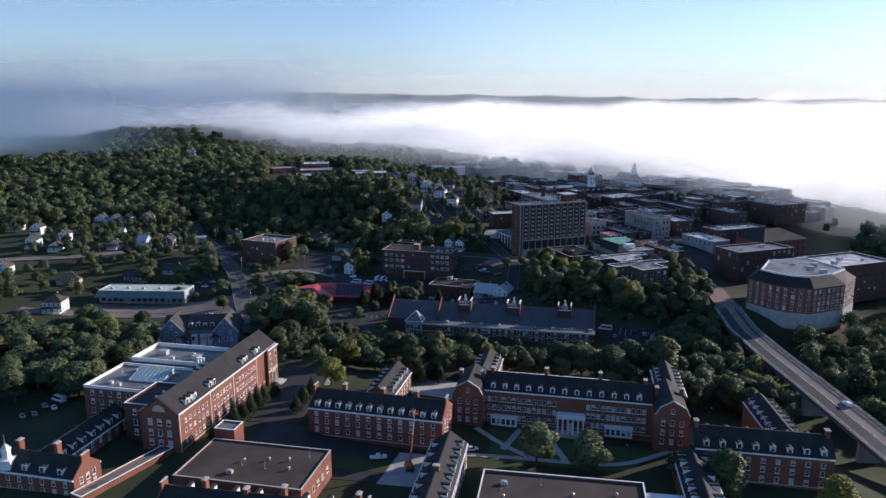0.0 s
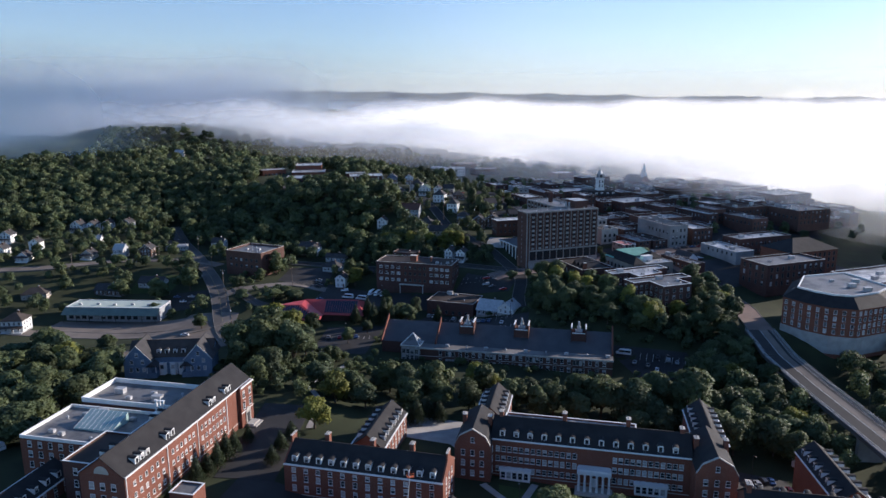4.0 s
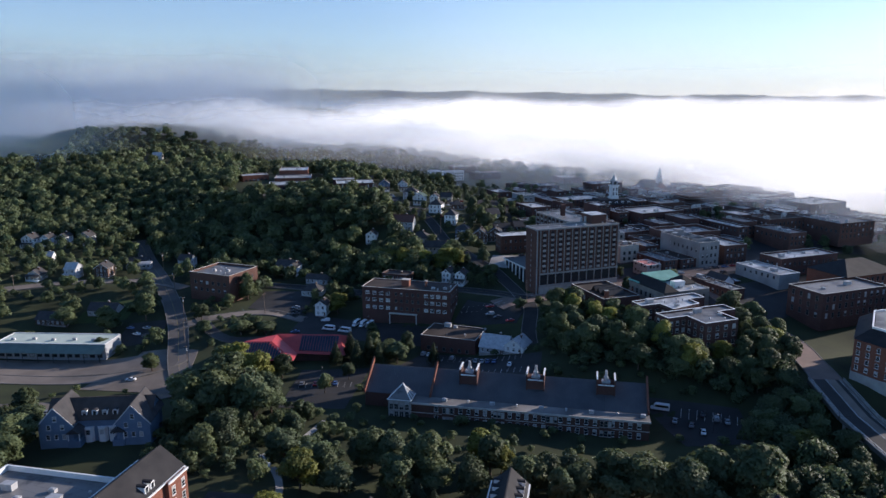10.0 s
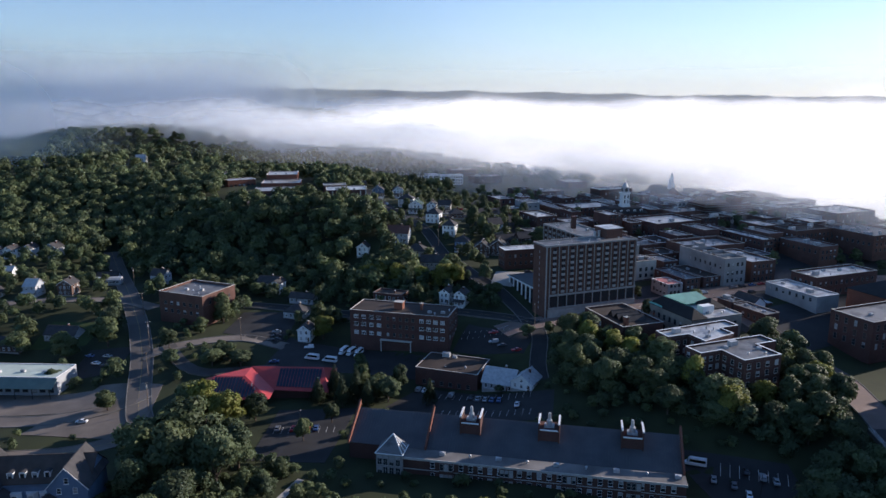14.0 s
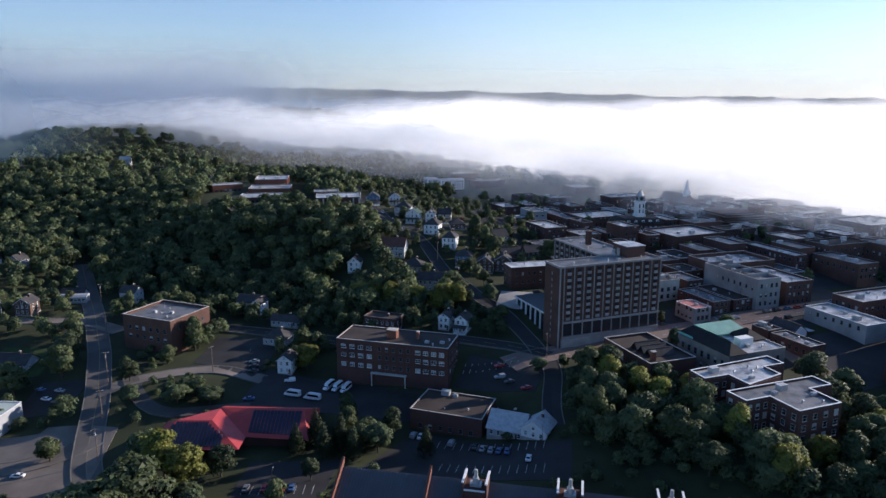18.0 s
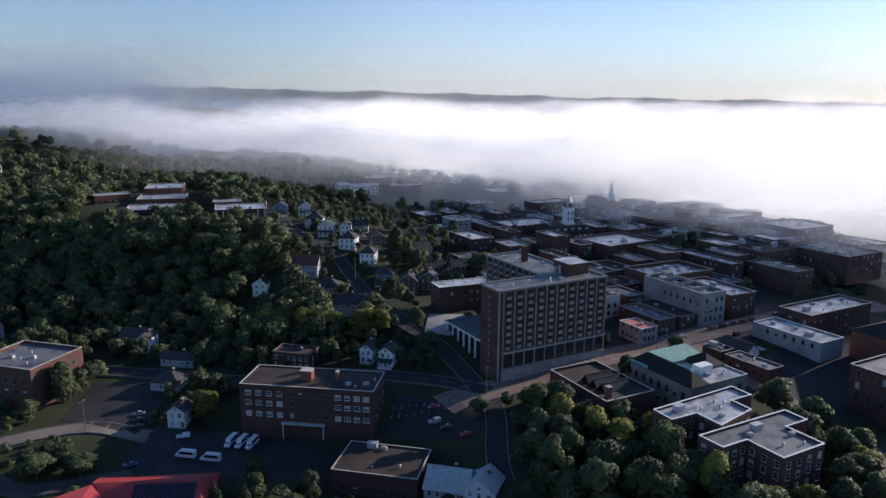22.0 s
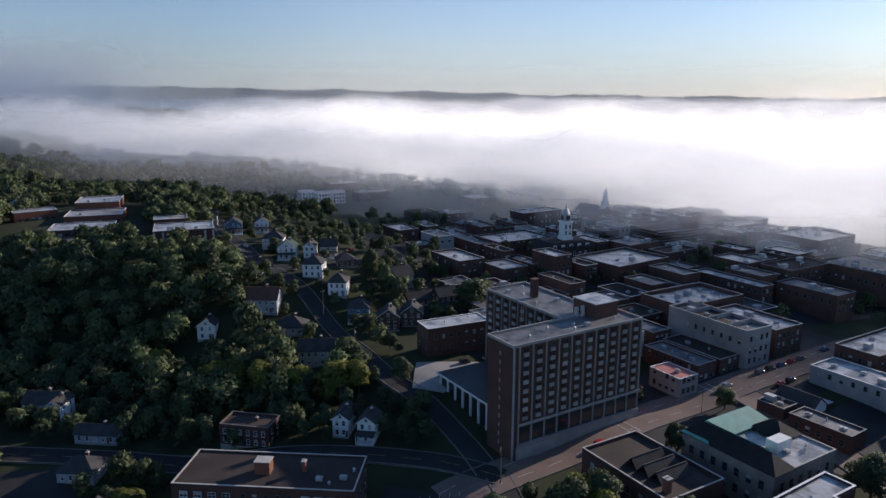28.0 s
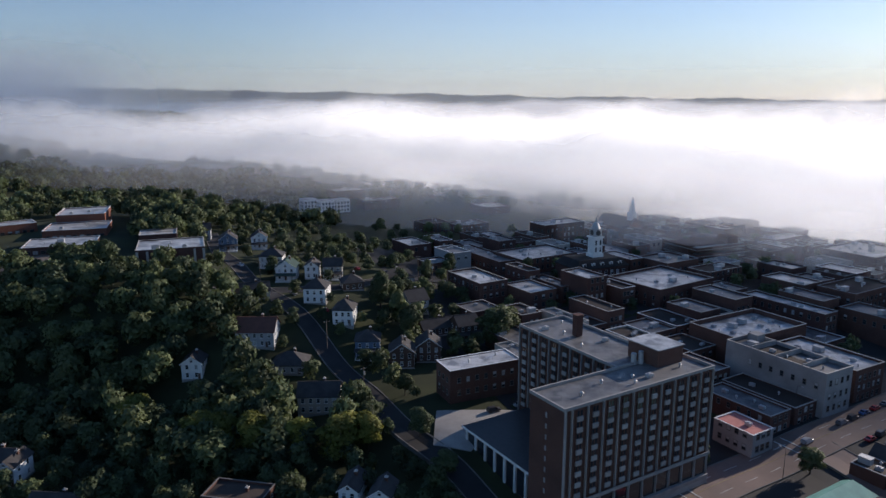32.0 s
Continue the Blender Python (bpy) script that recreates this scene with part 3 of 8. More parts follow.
def cross_gable(label, x, y, ang, w, d, z0, eave, rise):
    foot(x, y, ang, w, d)
    t = thing("gabled_pavilion", label, "building", pose(x, y, z0, 0, 0, ang), "red-brick campus halls")
    h = eave - z0
    s = Shape().box(0, 0, -4, w, d, h)
    xs = [(0, h), (w, h), (w * 0.86, h + rise * 0.55), (w / 2, h + rise), (w * 0.14, h + rise * 0.55)]
    v = [(a, 0, b) for a, b in xs] + [(a, d, b) for a, b in xs]
    s.add(v, [(0, 1, 2, 3, 4), (9, 8, 7, 6, 5), (0, 4, 9, 5), (4, 3, 8, 9), (3, 2, 7, 8), (2, 1, 6, 7)])
    part("wall", s, BRICK, t)
    r = Shape()
    for a, b in (((w, h), (w * 0.86, h + rise * 0.55)), ((w * 0.86, h + rise * 0.55), (w / 2, h + rise)), ((w / 2, h + rise), (w * 0.14, h + rise * 0.55)), ((w * 0.14, h + rise * 0.55), (0, h))):
        r.slab([(a[0], 0.5, a[1] + 0.03), (a[0], d, a[1] + 0.03), (b[0], d, b[1] + 0.03), (b[0], 0.5, b[1] + 0.03)], -0.16)
    part("roof", r, SLATE, t)
    r = Shape()
    for (a, b), (c, e) in zip([xs[1], xs[2], xs[3], xs[4]], [xs[2], xs[3], xs[4], xs[0]]):
        r.slab([(a, -0.12, b + 0.25), (a, 0.5, b + 0.25), (c, 0.5, e + 0.25), (c, -0.12, e + 0.25)], 0.3)
    part("coping", r, STONE, t)
    window_rows(t, (w, d), "f", 3, 1.2, w - 1.2, (1.6, 4.9, 8.2), 1.1, 1.7, blinds=0.5)
    window(t, pose(w / 2, 0, h + 1.0), 1.0, 1.5)
    window_rows(t, (w, d), "r", 3, 1.5, d - 1.5, (1.6, 4.9, 8.2), 1.0, 1.6)
    chimney(t, w * 0.12 + 0.2, d * 0.55, h, h + rise + 0.4, mat=BRICK)
    chimney(t, w * 0.88 - 0.2, d * 0.55, h, h + rise + 0.4, mat=BRICK)
    return t


cross_gable("brick end pavilion with a curved gable and stone coping", 3.6, 234.5, -12, 11, 18, -0.5, 11, 5.2)
cross_gable("brick end pavilion with a curved gable beside the car park", 70.6, 216.4, -10, 11.3, 20, -0.5, 11, 5.2)
hall("brick_hall", "rear wing of the great hall with slate roof and dormers", 20.6, 253.5, 78, 21, 10, -2, 9.2, 4.3, dorm=spread(5, 2, 20), back=spread(5, 2, 20), rows=[("f", 6, 1, 20, (2, 5), 1.0, 1.6, SASH)])
hall("brick_hall", "rear wing with a sunlit slate slope and stepped white dormers", 88.0, 236.5, 79, 25, 10, -2, 8.4, 4.3, dorm=spread(6, 2, 24), back=spread(6, 2, 24), rows=[("f", 7, 1, 24, (2, 5), 1.0, 1.6, SASH)])
hall("brick_hall", "red-brick hall with eight white dormers behind leafy trees", 77.4, 197.8, -11.5, 39.5, 13.5, -1.5, 9, 4.6, dorm=spread(8, 1, 39), back=spread(6, 2, 38),
     rows=[("f", 9, 1, 38.5, (1.6, 4.8), 1.1, 1.6, SASH), ("f", 9, 1, 38.5, (7.7,), 1.1, 1.3, SASH), ("r", 3, 2, 12, (1.6, 4.8), 1.0, 1.5, SASH)], chim=[(0.9, 6.5, 1.8), (38.7, 6.5, 1.9)], ends="")
hall("brick_hall", "narrow slate-roofed wing beside the car park", 115.8, 207.5, 84, 28, 10, -1.5, 6.6, 3.8, dorm=spread(7, 2, 27), back=spread(6, 2, 27), rows=[("f", 7, 1, 27, (1.5, 4), 1.0, 1.5, SASH)])
hall("brick_hall", "long narrow wing with white dormers beside the service court", -0.5, 158, 80, 48, 11, -1, 6.8, 3.9, dorm=spread(9, 2, 47), back=spread(7, 4, 46), rows=[("f", 12, 1, 47, (1.3, 4), 1.0, 1.5, SASH)], chim=[(24, 5.5, 1.4)])
hall("brick_hall", "dark-roofed wing at the edge of the lawn", 76.2, 168, 80, 31, 10, -1, 5.6, 3.4, dorm=spread(5, 2, 30), back=spread(6, 2, 30), rows=[("f", 8, 1, 30, (1.2, 3.4), 1.0, 1.4, SASH)])
flat_block("dining_hall", "low building with a dark tar roof, vents and a pale rim", 8.6, 170, -10, 46, 21.5, -1, 6, BRICK, TAR, WHITE, plant=[(6, 12, 3), (7, 8, 1), (6.6, 15, 0), (26, 12, 1), (38, 14, 1), (17, 16, 3)],
     rows=[("b", 12, 2, 44, (1.5,), 1.6, 2.2, {})])
_co = thing("covered_walk", "white covered walk with slim posts beside the flat roof", "walkway", pose(51, 179.5, -1, 0, 0, -10))
part("canopy", Shape().box(0, 0, 4.2, 21, 3.2, 4.6).box(-0.2, -0.2, 4.6, 21.2, 3.4, 4.75), WHITE, _co)
for _k in range(8):
    part("post", Shape().box(0.3 + _k * 2.9, 0.1, -1, 0.6 + _k * 2.9, 0.4, 4.2).box(0.2 + _k * 2.9, 0.0, -1, 0.7 + _k * 2.9, 0.5, 0.3), WHITE, _co)
# service court group
flat_block("kitchen_block", "broad brown tar roof with vents and pipes", -77, 183, -12, 39, 23, 2, 9, BRICK, TAR, STONE, 0.5,
     plant=[(16, 12, 1), (16.5, 9.5, 3), (23, 14, 1), (29, 15, 1), (31, 10, 1), (15, 5, 0), (34, 18, 3), (24, 9, 3)], rows=[("r", 5, 3, 21, (1.6,), 1.4, 1.7, SASH)])
flat_block("stair_head", "small brick roof house with a white rim", -73, 208, -12, 7, 6, 3, 11.2, BRICK, TAR_GREY, WHITE, 0.5)
hall("brick_hall", "dark slate-roofed hall with stepped brick end walls and chimneys", -77, 168.5, -10, 58, 11.5, 2, 7.2, 3.9, dorm=spread(9, 2, 56), back=spread(8, 2, 56), chim=[(12, 6.5, 2.6), (34.5, 6.5, 2.6), (55, 6.5, 2.6), (24, 6, 1.4)], ends="lr", rows=[("f", 12, 1, 56, (1.5,), 1.0, 1.6, SASH)])
hall("brick_hall", "brick hall with a sunlit gable and tall chimney", -132, 186.5, -13, 29, 11, 3, 9.0, 4.2, dorm=spread(4, 3, 27), rows=[("r", 3, 1.6, 9.4, (1.0, 3.8), 1.1, 1.7, SASH), ("f", 7, 1, 28, (1, 3.6), 1.0, 1.5, SASH)], chim=[(18, 7.5, 2.6), (5, 7.5, 2.2)], ends="r")
_cu = thing("cupola", "white timber cupola with a small dome and spire", "cupola", pose(-126.2, 186.8, 10.9))
part("base", Shape().box(-1.7, -1.7, -1.5, 1.7, 1.7, 1.2).box(-1.9, -1.9, 1.2, 1.9, 1.9, 1.45), WHITE, _cu)
part("lantern", Shape().tube((0, 0, 1.45), (0, 0, 4.2), 1.25, 1.25, 8).tube((0, 0, 4.2), (0, 0, 4.5), 1.5, 1.5, 8), WHITE, _cu)
part("dome", Shape().tube((0, 0, 4.5), (0, 0, 5.4), 1.3, 0.8, 8).tube((0, 0, 5.4), (0, 0, 6.0), 0.8, 0.2, 8), METAL, _cu)
part("spire", Shape().tube((0, 0, 6.0), (0, 0, 9.0), 0.08, 0.03, 6), METAL, _cu)
hall("brick_hall", "low wing with a row of arched white dormers", -113.6, 190, 78.5, 34, 11, 3, 8.6, 3.6, dorm=spread(7, 2, 32), rows=[("f", 8, 1, 33, (1.0, 3.4), 1.0, 1.5, SASH)])
flat_block("link_corridor", "low link corridor with a white-railed roof", -100, 176, 62, 32, 4.5, 2, 6.4, BRICK, TAR_GREY, WHITE, 0.8)
# the long academic hall
_ha = hall("academic_hall", "long sunlit orange-brick hall with paired white dormers", -82.6, 204.2, 77.4, 68, 13.5, 4, 17.5, 5.0, dorm=(6.5, 8.8, 11.2, 20.5, 23.0, 43.5, 45.8, 53.2, 55.5), back=(8, 12, 30, 34),
     rows=[("f", 6, 2.5, 17.5, (2.6, 6.0, 9.4), 0.9, 1.3, SASH), ("f", 6, 20, 33, (2.6, 6.0, 9.4), 0.9, 1.3, SASH), ("f", 7, 35.5, 51, (2.6, 6.0, 9.4), 0.9, 1.3, SASH), ("l", 3, 1.8, 11.7, (2.4, 5.8, 9.4), 1.3, 1.9, SASH)])
for _x in (0.4, 18.6, 34.2, 51.6, 59.5):
    part("downpipe", Shape().box(_x - 0.1, -0.2, 0, _x + 0.1, -0.003, 13.2), WHITE, _ha)
part("entrance_bay", Shape().box(59, -1.2, -4, 67.2, -0.003, 13.6), BRICK, _ha)
part("cornice", Shape().box(58.8, -1.65, 13.3, 67.4, -1.2, 13.75), WHITE, _ha)
part("belt_course", Shape().box(58.9, -1.3, 4.2, 67.3, -1.2, 4.5), WHITE, _ha)
for _x in (61, 65.2):
    window(_ha, pose(_x, -1.2, 5.4), 1.3, 2.6, rails=2)
    window(_ha, pose(_x, -1.2, 9.4), 1.3, 2.4, rails=2)
part("portal", Shape().box(61.6, -1.5, 0, 64.8, -1.2, 3.9).tube((63.2, -1.5, 3.6), (63.2, -1.2, 3.6), 1.6, 1.6, 16), STONE, _ha)
part("door", Shape().box(62.2, -1.56, 0, 64.2, -1.5, 3.3), DARK, _ha)
part("step", Shape().box(60.6, -5.5, -2, 65.8, -1.5, -0.6).box(61, -4.4, -0.6, 65.4, -1.5, -0.2), STONE, _ha)
part("fanlight", Shape().add([(k, 6.75 + 2.2 * math.cos(a * math.pi / 12), 13.9 + 2.2 * math.sin(a * math.pi / 12)) for k in (-0.12, -0.004) for a in range(13)], [tuple(range(13)), tuple(range(25, 12, -1))] + [(a + 1, a, a + 13, a + 14) for a in range(12)] + [(0, 12, 25, 13)]), CREAM, _ha, "half-round panel in the gable")
flat_block("flat_roofed_annex", "flat-roofed rear block with white parapets and a glass skylight", -125.6, 231, -12.5, 32, 22, 4, 16.4, BRICK, TAR_GREY, WHITE, 1.0,
     plant=[(7, 5, 0), (11, 4, 0), (5, 14, 1), (22, 3, 1), (26, 17, 0), (14, 18.5, 2), (9, 17, 0)], rows=[("f", 8, 1.5, 30, (2.4, 5.8, 9), 1.2, 1.8, SASH), ("l", 6, 1.5, 20, (2.4, 5.8, 9), 1.2, 1.8, SASH)])
flat_block("flat_roofed_annex", "second flat roof with high white parapets", -119, 255, -12.5, 36, 17, 4, 17.6, BRICK, TAR_GREY, WHITE, 1.6, plant=[(24, 6, 2), (20, 10, 0), (30, 11, 1), (8, 9, 2), (14, 5, 0)])
_sk = thing("skylight", "sloping green-tinted glass skylight with white bars", "skylight", pose(-112, 236.3, 15.46, 0, 0, -12.5))
part("glazing", Shape().add([(0, 0, 0.5), (13, 0, 0.5), (13, 8, 3.2), (0, 8, 3.2), (0, 8, 0), (13, 8, 0), (0, 0, 0), (13, 0, 0)], [(0, 1, 2, 3), (3, 2, 5, 4), (6, 7, 1, 0), (0, 3, 4, 6), (1, 7, 5, 2)]), SKYLIGHT, _sk)
for _k in range(9):
    _x = _k * 13 / 8
    part("glazing_bar", Shape().add([(_x - 0.03, -0.05, 0.5), (_x + 0.03, -0.05, 0.5), (_x + 0.03, 8.05, 3.22), (_x - 0.03, 8.05, 3.22), (_x - 0.03, -0.05, 0.56), (_x + 0.03, -0.05, 0.56), (_x + 0.03, 8.05, 3.28), (_x - 0.03, 8.05, 3.28)],
         [(3, 2, 1, 0), (4, 5, 6, 7), (0, 1, 5, 4), (1, 2, 6, 5), (2, 3, 7, 6), (3, 0, 4, 7)]), WHITE, _sk)
_fl = thing("flue_cluster", "cluster of three white roof flues on a box", "roof flue", pose(-88.5, 243.5, 16.1, 0, 0, -12.5))
part("base", Shape().box(-2, -1.5, 0, 2, 1.5, 1.5), WHITE, _fl)
for _k in range(3):
    part("flue", Shape().tube((-1.2 + _k * 1.2, 0, 1.5), (-1.2 + _k * 1.2, 0, 5.2), 0.42, 0.36, 10).tube((-1.2 + _k * 1.2, 0, 5.2), (-1.2 + _k * 1.2, 0, 5.5), 0.55, 0.45, 10), WHITE, _fl)
flat_block("dormered_annex", "dark recessed side wing with two dormers", -104, 214.2, -12.5, 12.5, 18, 4, 17.2, BRICK_DARK, TAR, WHITE, 0.7, rows=[("f", 2, 1.5, 11, (2.4, 5.8, 9.4), 1.2, 1.9, SASH)])

# ---- the long laboratory building with its ridge of flues ----
_lb = thing("laboratory", "long brown-brick laboratory with a ribbed metal roof and tall flues", "building", pose(-11, 344, -5.5, 0, 0, -11.9))
part("wall", Shape().box(0, 0, -3, 87, 19, 7.2), BRICK_BROWN, _lb)
part("terrace_roof", Shape().box(-0.3, -0.3, 7.2, 87.3, 6.2, 7.5), material("gravel_roof", (0.24, 0.225, 0.21), (0.12, 0.115, 0.11), 0.12, 0.8, 0.2), _lb, "worn grey gravel roof")
part("cornice", Shape().box(-0.4, -0.5, 6.9, 87.4, -0.31, 7.62).box(-0.1, -0.12, 3.5, 87.1, -0.003, 3.75), STONE, _lb)
_s = Shape().add([(-19, 6.2, 7.5), (87, 6.2, 7.5), (87, 18.5, 13.6), (-19, 18.5, 13.6), (-19, 18.5, -3), (87, 18.5, -3), (-19, 6.2, -3), (87, 6.2, -3)], [(0, 1, 2, 3), (3, 2, 5, 4), (6, 7, 1, 0), (0, 3, 4, 6), (1, 7, 5, 2)])
part("upper_wall", _s, BRICK_DARK, _lb)
SEAM = material("ribbed_metal_roof", (0.1, 0.1, 0.105), (0.07, 0.07, 0.075), 0.2, 0.55, 0.0, 0.1)
part("metal_roof", Shape().slab([(-19.2, 5.9, 7.42), (87.2, 5.9, 7.42), (87.2, 18.9, 13.87), (-19.2, 18.9, 13.87)], -0.14), SEAM, _lb, "dark ribbed metal roof")
for _k in range(118):
    _x = -18.9 + _k * 0.9
    part("roof_seam", cached("seam", lambda: Shape().add([(-0.04, 5.95, 7.58), (0.04, 5.95, 7.58), (0.04, 18.85, 13.98), (-0.04, 18.85, 13.98), (-0.04, 5.95, 7.7), (0.04, 5.95, 7.7), (0.04, 18.85, 14.1), (-0.04, 18.85, 14.1)],
         [(4, 5, 6, 7), (0, 1, 5, 4), (1, 2, 6, 5), (3, 0, 4, 7)]).mesh("roof_seam", SEAM)), SEAM, _lb, m=pose(_x, 0, 0))
for _x in (-19, 7.0, 87):
    part("fire_wall", Shape().add([(_x - 0.3, 5.4, 7.2), (_x + 0.3, 5.4, 7.2), (_x + 0.3, 19.2, 15.0), (_x - 0.3, 19.2, 15.0), (_x - 0.3, 5.4, 8.6), (_x + 0.3, 5.4, 8.6), (_x + 0.3, 19.2, 17.0), (_x - 0.3, 19.2, 17.0)],
         [(3, 2, 1, 0), (4, 5, 6, 7), (0, 1, 5, 4), (1, 2, 6, 5), (2, 3, 7, 6), (3, 0, 4, 7)]), BRICK, _lb)
for _x in (20.5, 46.0, 72.0):
    _f = part("flue_housing", Shape().box(_x - 3.4, 12.2, 9, _x - 3.0, 19, 17.2).box(_x + 3.0, 12.2, 9, _x + 3.4, 19, 17.2).box(_x - 3, 12.6, 9, _x + 3, 19, 14.6), BRICK_DARK, _lb)
    part("frame", Shape().box(_x - 3.5, 12.0, 16.9, _x - 2.9, 19.2, 17.3).box(_x + 2.9, 12.0, 16.9, _x + 3.5, 19.2, 17.3).box(_x - 2.9, 12.1, 14.6, _x + 2.9, 12.6, 14.9), WHITE, _f)
    part("flue", Shape().tube((_x, 15.5, 14.6), (_x, 15.5, 17.0), 1.0, 0.9, 10).tube((_x, 15.5, 17.0), (_x, 15.5, 19.4), 0.55, 0.45, 10).box(_x - 1.6, 14.4, 14.6, _x + 1.6, 16.8, 15.4), METAL, _f)
window_rows(_lb, (87, 19), "f", 25, 9, 85, (0.9, 4.6), 1.25, 1.9, blinds=0.35)
for _x in (15, 34, 53, 72):
    part("bay", Shape().box(_x - 2.2, -0.5, -1, _x + 2.2, -0.003, 6.8), BRICK_BROWN, _lb)
    for _z in (0.8, 4.4):
        for _q in (-1.4, 0, 1.4):
            window(_lb, pose(_x + _q, -0.5, _z), 1.05, 2.1, STONE)
for _x in range(10, 86, 9):
    vent(_lb, _x + 3, 3.4, 7.5, 1 if _x % 2 else 0)
_gt = thing("glazed_stair_tower", "glazed corner tower with a pale pyramid roof", "building", pose(-18.5, 345.6, -5.5, 0, 0, -11.9))
part("wall", Shape().box(0, -1.0, -3, 8.6, 6, 8.4), CONCRETE, _gt)
part("roof", Shape().add([(-0.3, -1.3, 8.4), (8.9, -1.3, 8.4), (8.9, 6.3, 8.4), (-0.3, 6.3, 8.4), (4.3, 4.8, 12.6)], [(0, 1, 4), (1, 2, 4), (2, 3, 4), (3, 0, 4), (3, 2, 1, 0)]), TAR_GREY, _gt)
for _a, _b in (((-0.3, -1.3, 8.45), (4.3, 4.8, 12.65)), ((8.9, -1.3, 8.45), (4.3, 4.8, 12.65)), ((-0.3, -1.3, 8.45), (8.9, -1.3, 8.45)), ((8.9, -1.3, 8.45), (8.9, 6.3, 8.45)), ((8.9, 1.5, 8.45), (4.3, 4.8, 12.65)), ((8.9, 4, 8.45), (4.3, 4.8, 12.65))):
    part("hip_trim", Shape().tube(_a, _b, 0.16, 0.16, 6), WHITE, _gt)
for _x in (1.2, 3.1, 5.1, 7.2):
    for _z in (0.6, 4.6):
        window(_gt, pose(_x, -1.0, _z), 1.35, 3.2, STONE, rails=2, posts=1)
for _y in (0.6, 2.6, 4.6):
    for _z in (0.6, 4.6):
        window(_gt, pose(8.6, _y, _z, 0, 0, 90), 1.35, 3.2, STONE, rails=2)

# ---- the town: tower block, flat-roofed shops, houses ----
TOWN = 20.5
SANDSTONE = material("weathered_sandstone", (0.26, 0.23, 0.195), (0.17, 0.152, 0.135), 0.25, 0.9, 0.1)
FIN = material("pale_concrete_fin", (0.32, 0.3, 0.28), (0.25, 0.24, 0.23), 0.5, 0.8)


def ring(pts, z0, z1, t):
    """A wall of thickness t along the inside of a counter-clockwise outline."""
    s = Shape()
    n = len(pts)
    inn = []
    for i in range(n):
        p, q, r = Vector(pts[i - 1]), Vector(pts[i]), Vector(pts[(i + 1) % n])
        a, b = (q - p).normalized(), (r - q).normalized()
        na, nb = Vector((-a.y, a.x)), Vector((-b.y, b.x))
        k = t / max(0.2, 1 + na.dot(nb))
        inn.append(q + (na + nb) * k)
    v = [(*p, z0) for p in pts] + [(*p, z1) for p in pts] + [(p.x, p.y, z1) for p in inn] + [(p.x, p.y, z0) for p in inn]
    f = []
    for i in range(n):
        j = (i + 1) % n
        f += [(i, j, n + j, n + i), (n + i, n + j, 2 * n + j, 2 * n + i), (2 * n + i, 2 * n + j, 3 * n + j, 3 * n + i), (3 * n + i, 3 * n + j, j, i)]
    s.add(v, f)
    return s


def poly_block(name, label, x, y, ang, pts, z0, z1, wall, top, coping, par=0.8, rows=(), plant=(), cat="building"):
    """A flat-roofed building on a many-cornered plan; rows: (edge, count, heights, width, height)."""
    t = thing(name, label, cat, pose(x, y, z0, 0, 0, ang))
    _lo, _hi = np.min(pts, 0), np.max(pts, 0)
    foot(*(pose(x, y, 0, 0, 0, ang) @ Vector((_lo[0], _lo[1], 0))).xy, ang, _hi[0] - _lo[0], _hi[1] - _lo[1])
    h = z1 - z0
    part("wall", Shape().prism(pts, -6, h - par), wall, t)
    part("roof", Shape().prism(pts, h - par + 0.002, h - par + 0.05), top, t)
    part("parapet", ring(pts, h - par + 0.05, h - 0.1, 0.35), wall, t)
    part("coping", ring(pts, h - 0.1, h + 0.05, 0.5), coping, t)
    for e, n, zs, ww, hh in rows:
        a, b = Vector(pts[e]), Vector(pts[(e + 1) % len(pts)])
        an = math.degrees(math.atan2(b.y - a.y, b.x - a.x))
        for z in zs:
            for k in range(n):
                p = a + (b - a) * (k + 0.5) / n
                window(t, pose(p.x, p.y, z, 0, 0, an), ww, hh, STONE)
    for px, py, k in plant:
        vent(t, px, py, h - par + 0.05, k)
    return t


# tower block
foot(51.8, 457.4, TOWN, 50, 54)
foot(-87, 391, -7, 46, 22)
foot(-133, 312, 4.5, 36, 22)
foot(-19, 344, -11.9, 96, 20)
foot(-31, 350, -11.9, 20, 14)
foot(124, 634, 12, 30, 20)
foot(158, 330, 10, 56, 50)
foot(202, 660, 14, 40, 26)
def relief(xs, zs, depth, kinds):
    """One welded skin of rectangular cells, each standing out from the wall by its own depth."""
    s, key = Shape(), {}

    def vert(p):
        k = tuple(round(c, 4) for c in p)
        if k not in key:
            key[k] = len(s.v)
            s.v.append(k)
        return key[k]

    def quad(pts, m):
        s.f.append(tuple(vert(p) for p in pts))
        s.m.append(m)
    nx, nz = len(xs) - 1, len(zs) - 1

    def dp(i, j):
        return -depth[j][i] if 0 <= i < nx and 0 <= j < nz else 0.0
    for j in range(nz):
        for i in range(nx):
            y, a, b, c, d = dp(i, j), xs[i], xs[i + 1], zs[j], zs[j + 1]
            quad([(a, y, c), (b, y, c), (b, y, d), (a, y, d)], kinds[j][i])
            for (i2, j2), (p, q) in (((i - 1, j), ((a, d), (a, c))), ((i + 1, j), ((b, c), (b, d))), ((i, j - 1), ((a, c), (b, c))), ((i, j + 1), ((b, d), (a, d)))):
                o = dp(i2, j2)
                if o > y:
                    quad([(p[0], y, p[1]), (p[0], o, p[1]), (q[0], o, q[1]), (q[0], y, q[1])], kinds[j][i])
    return s


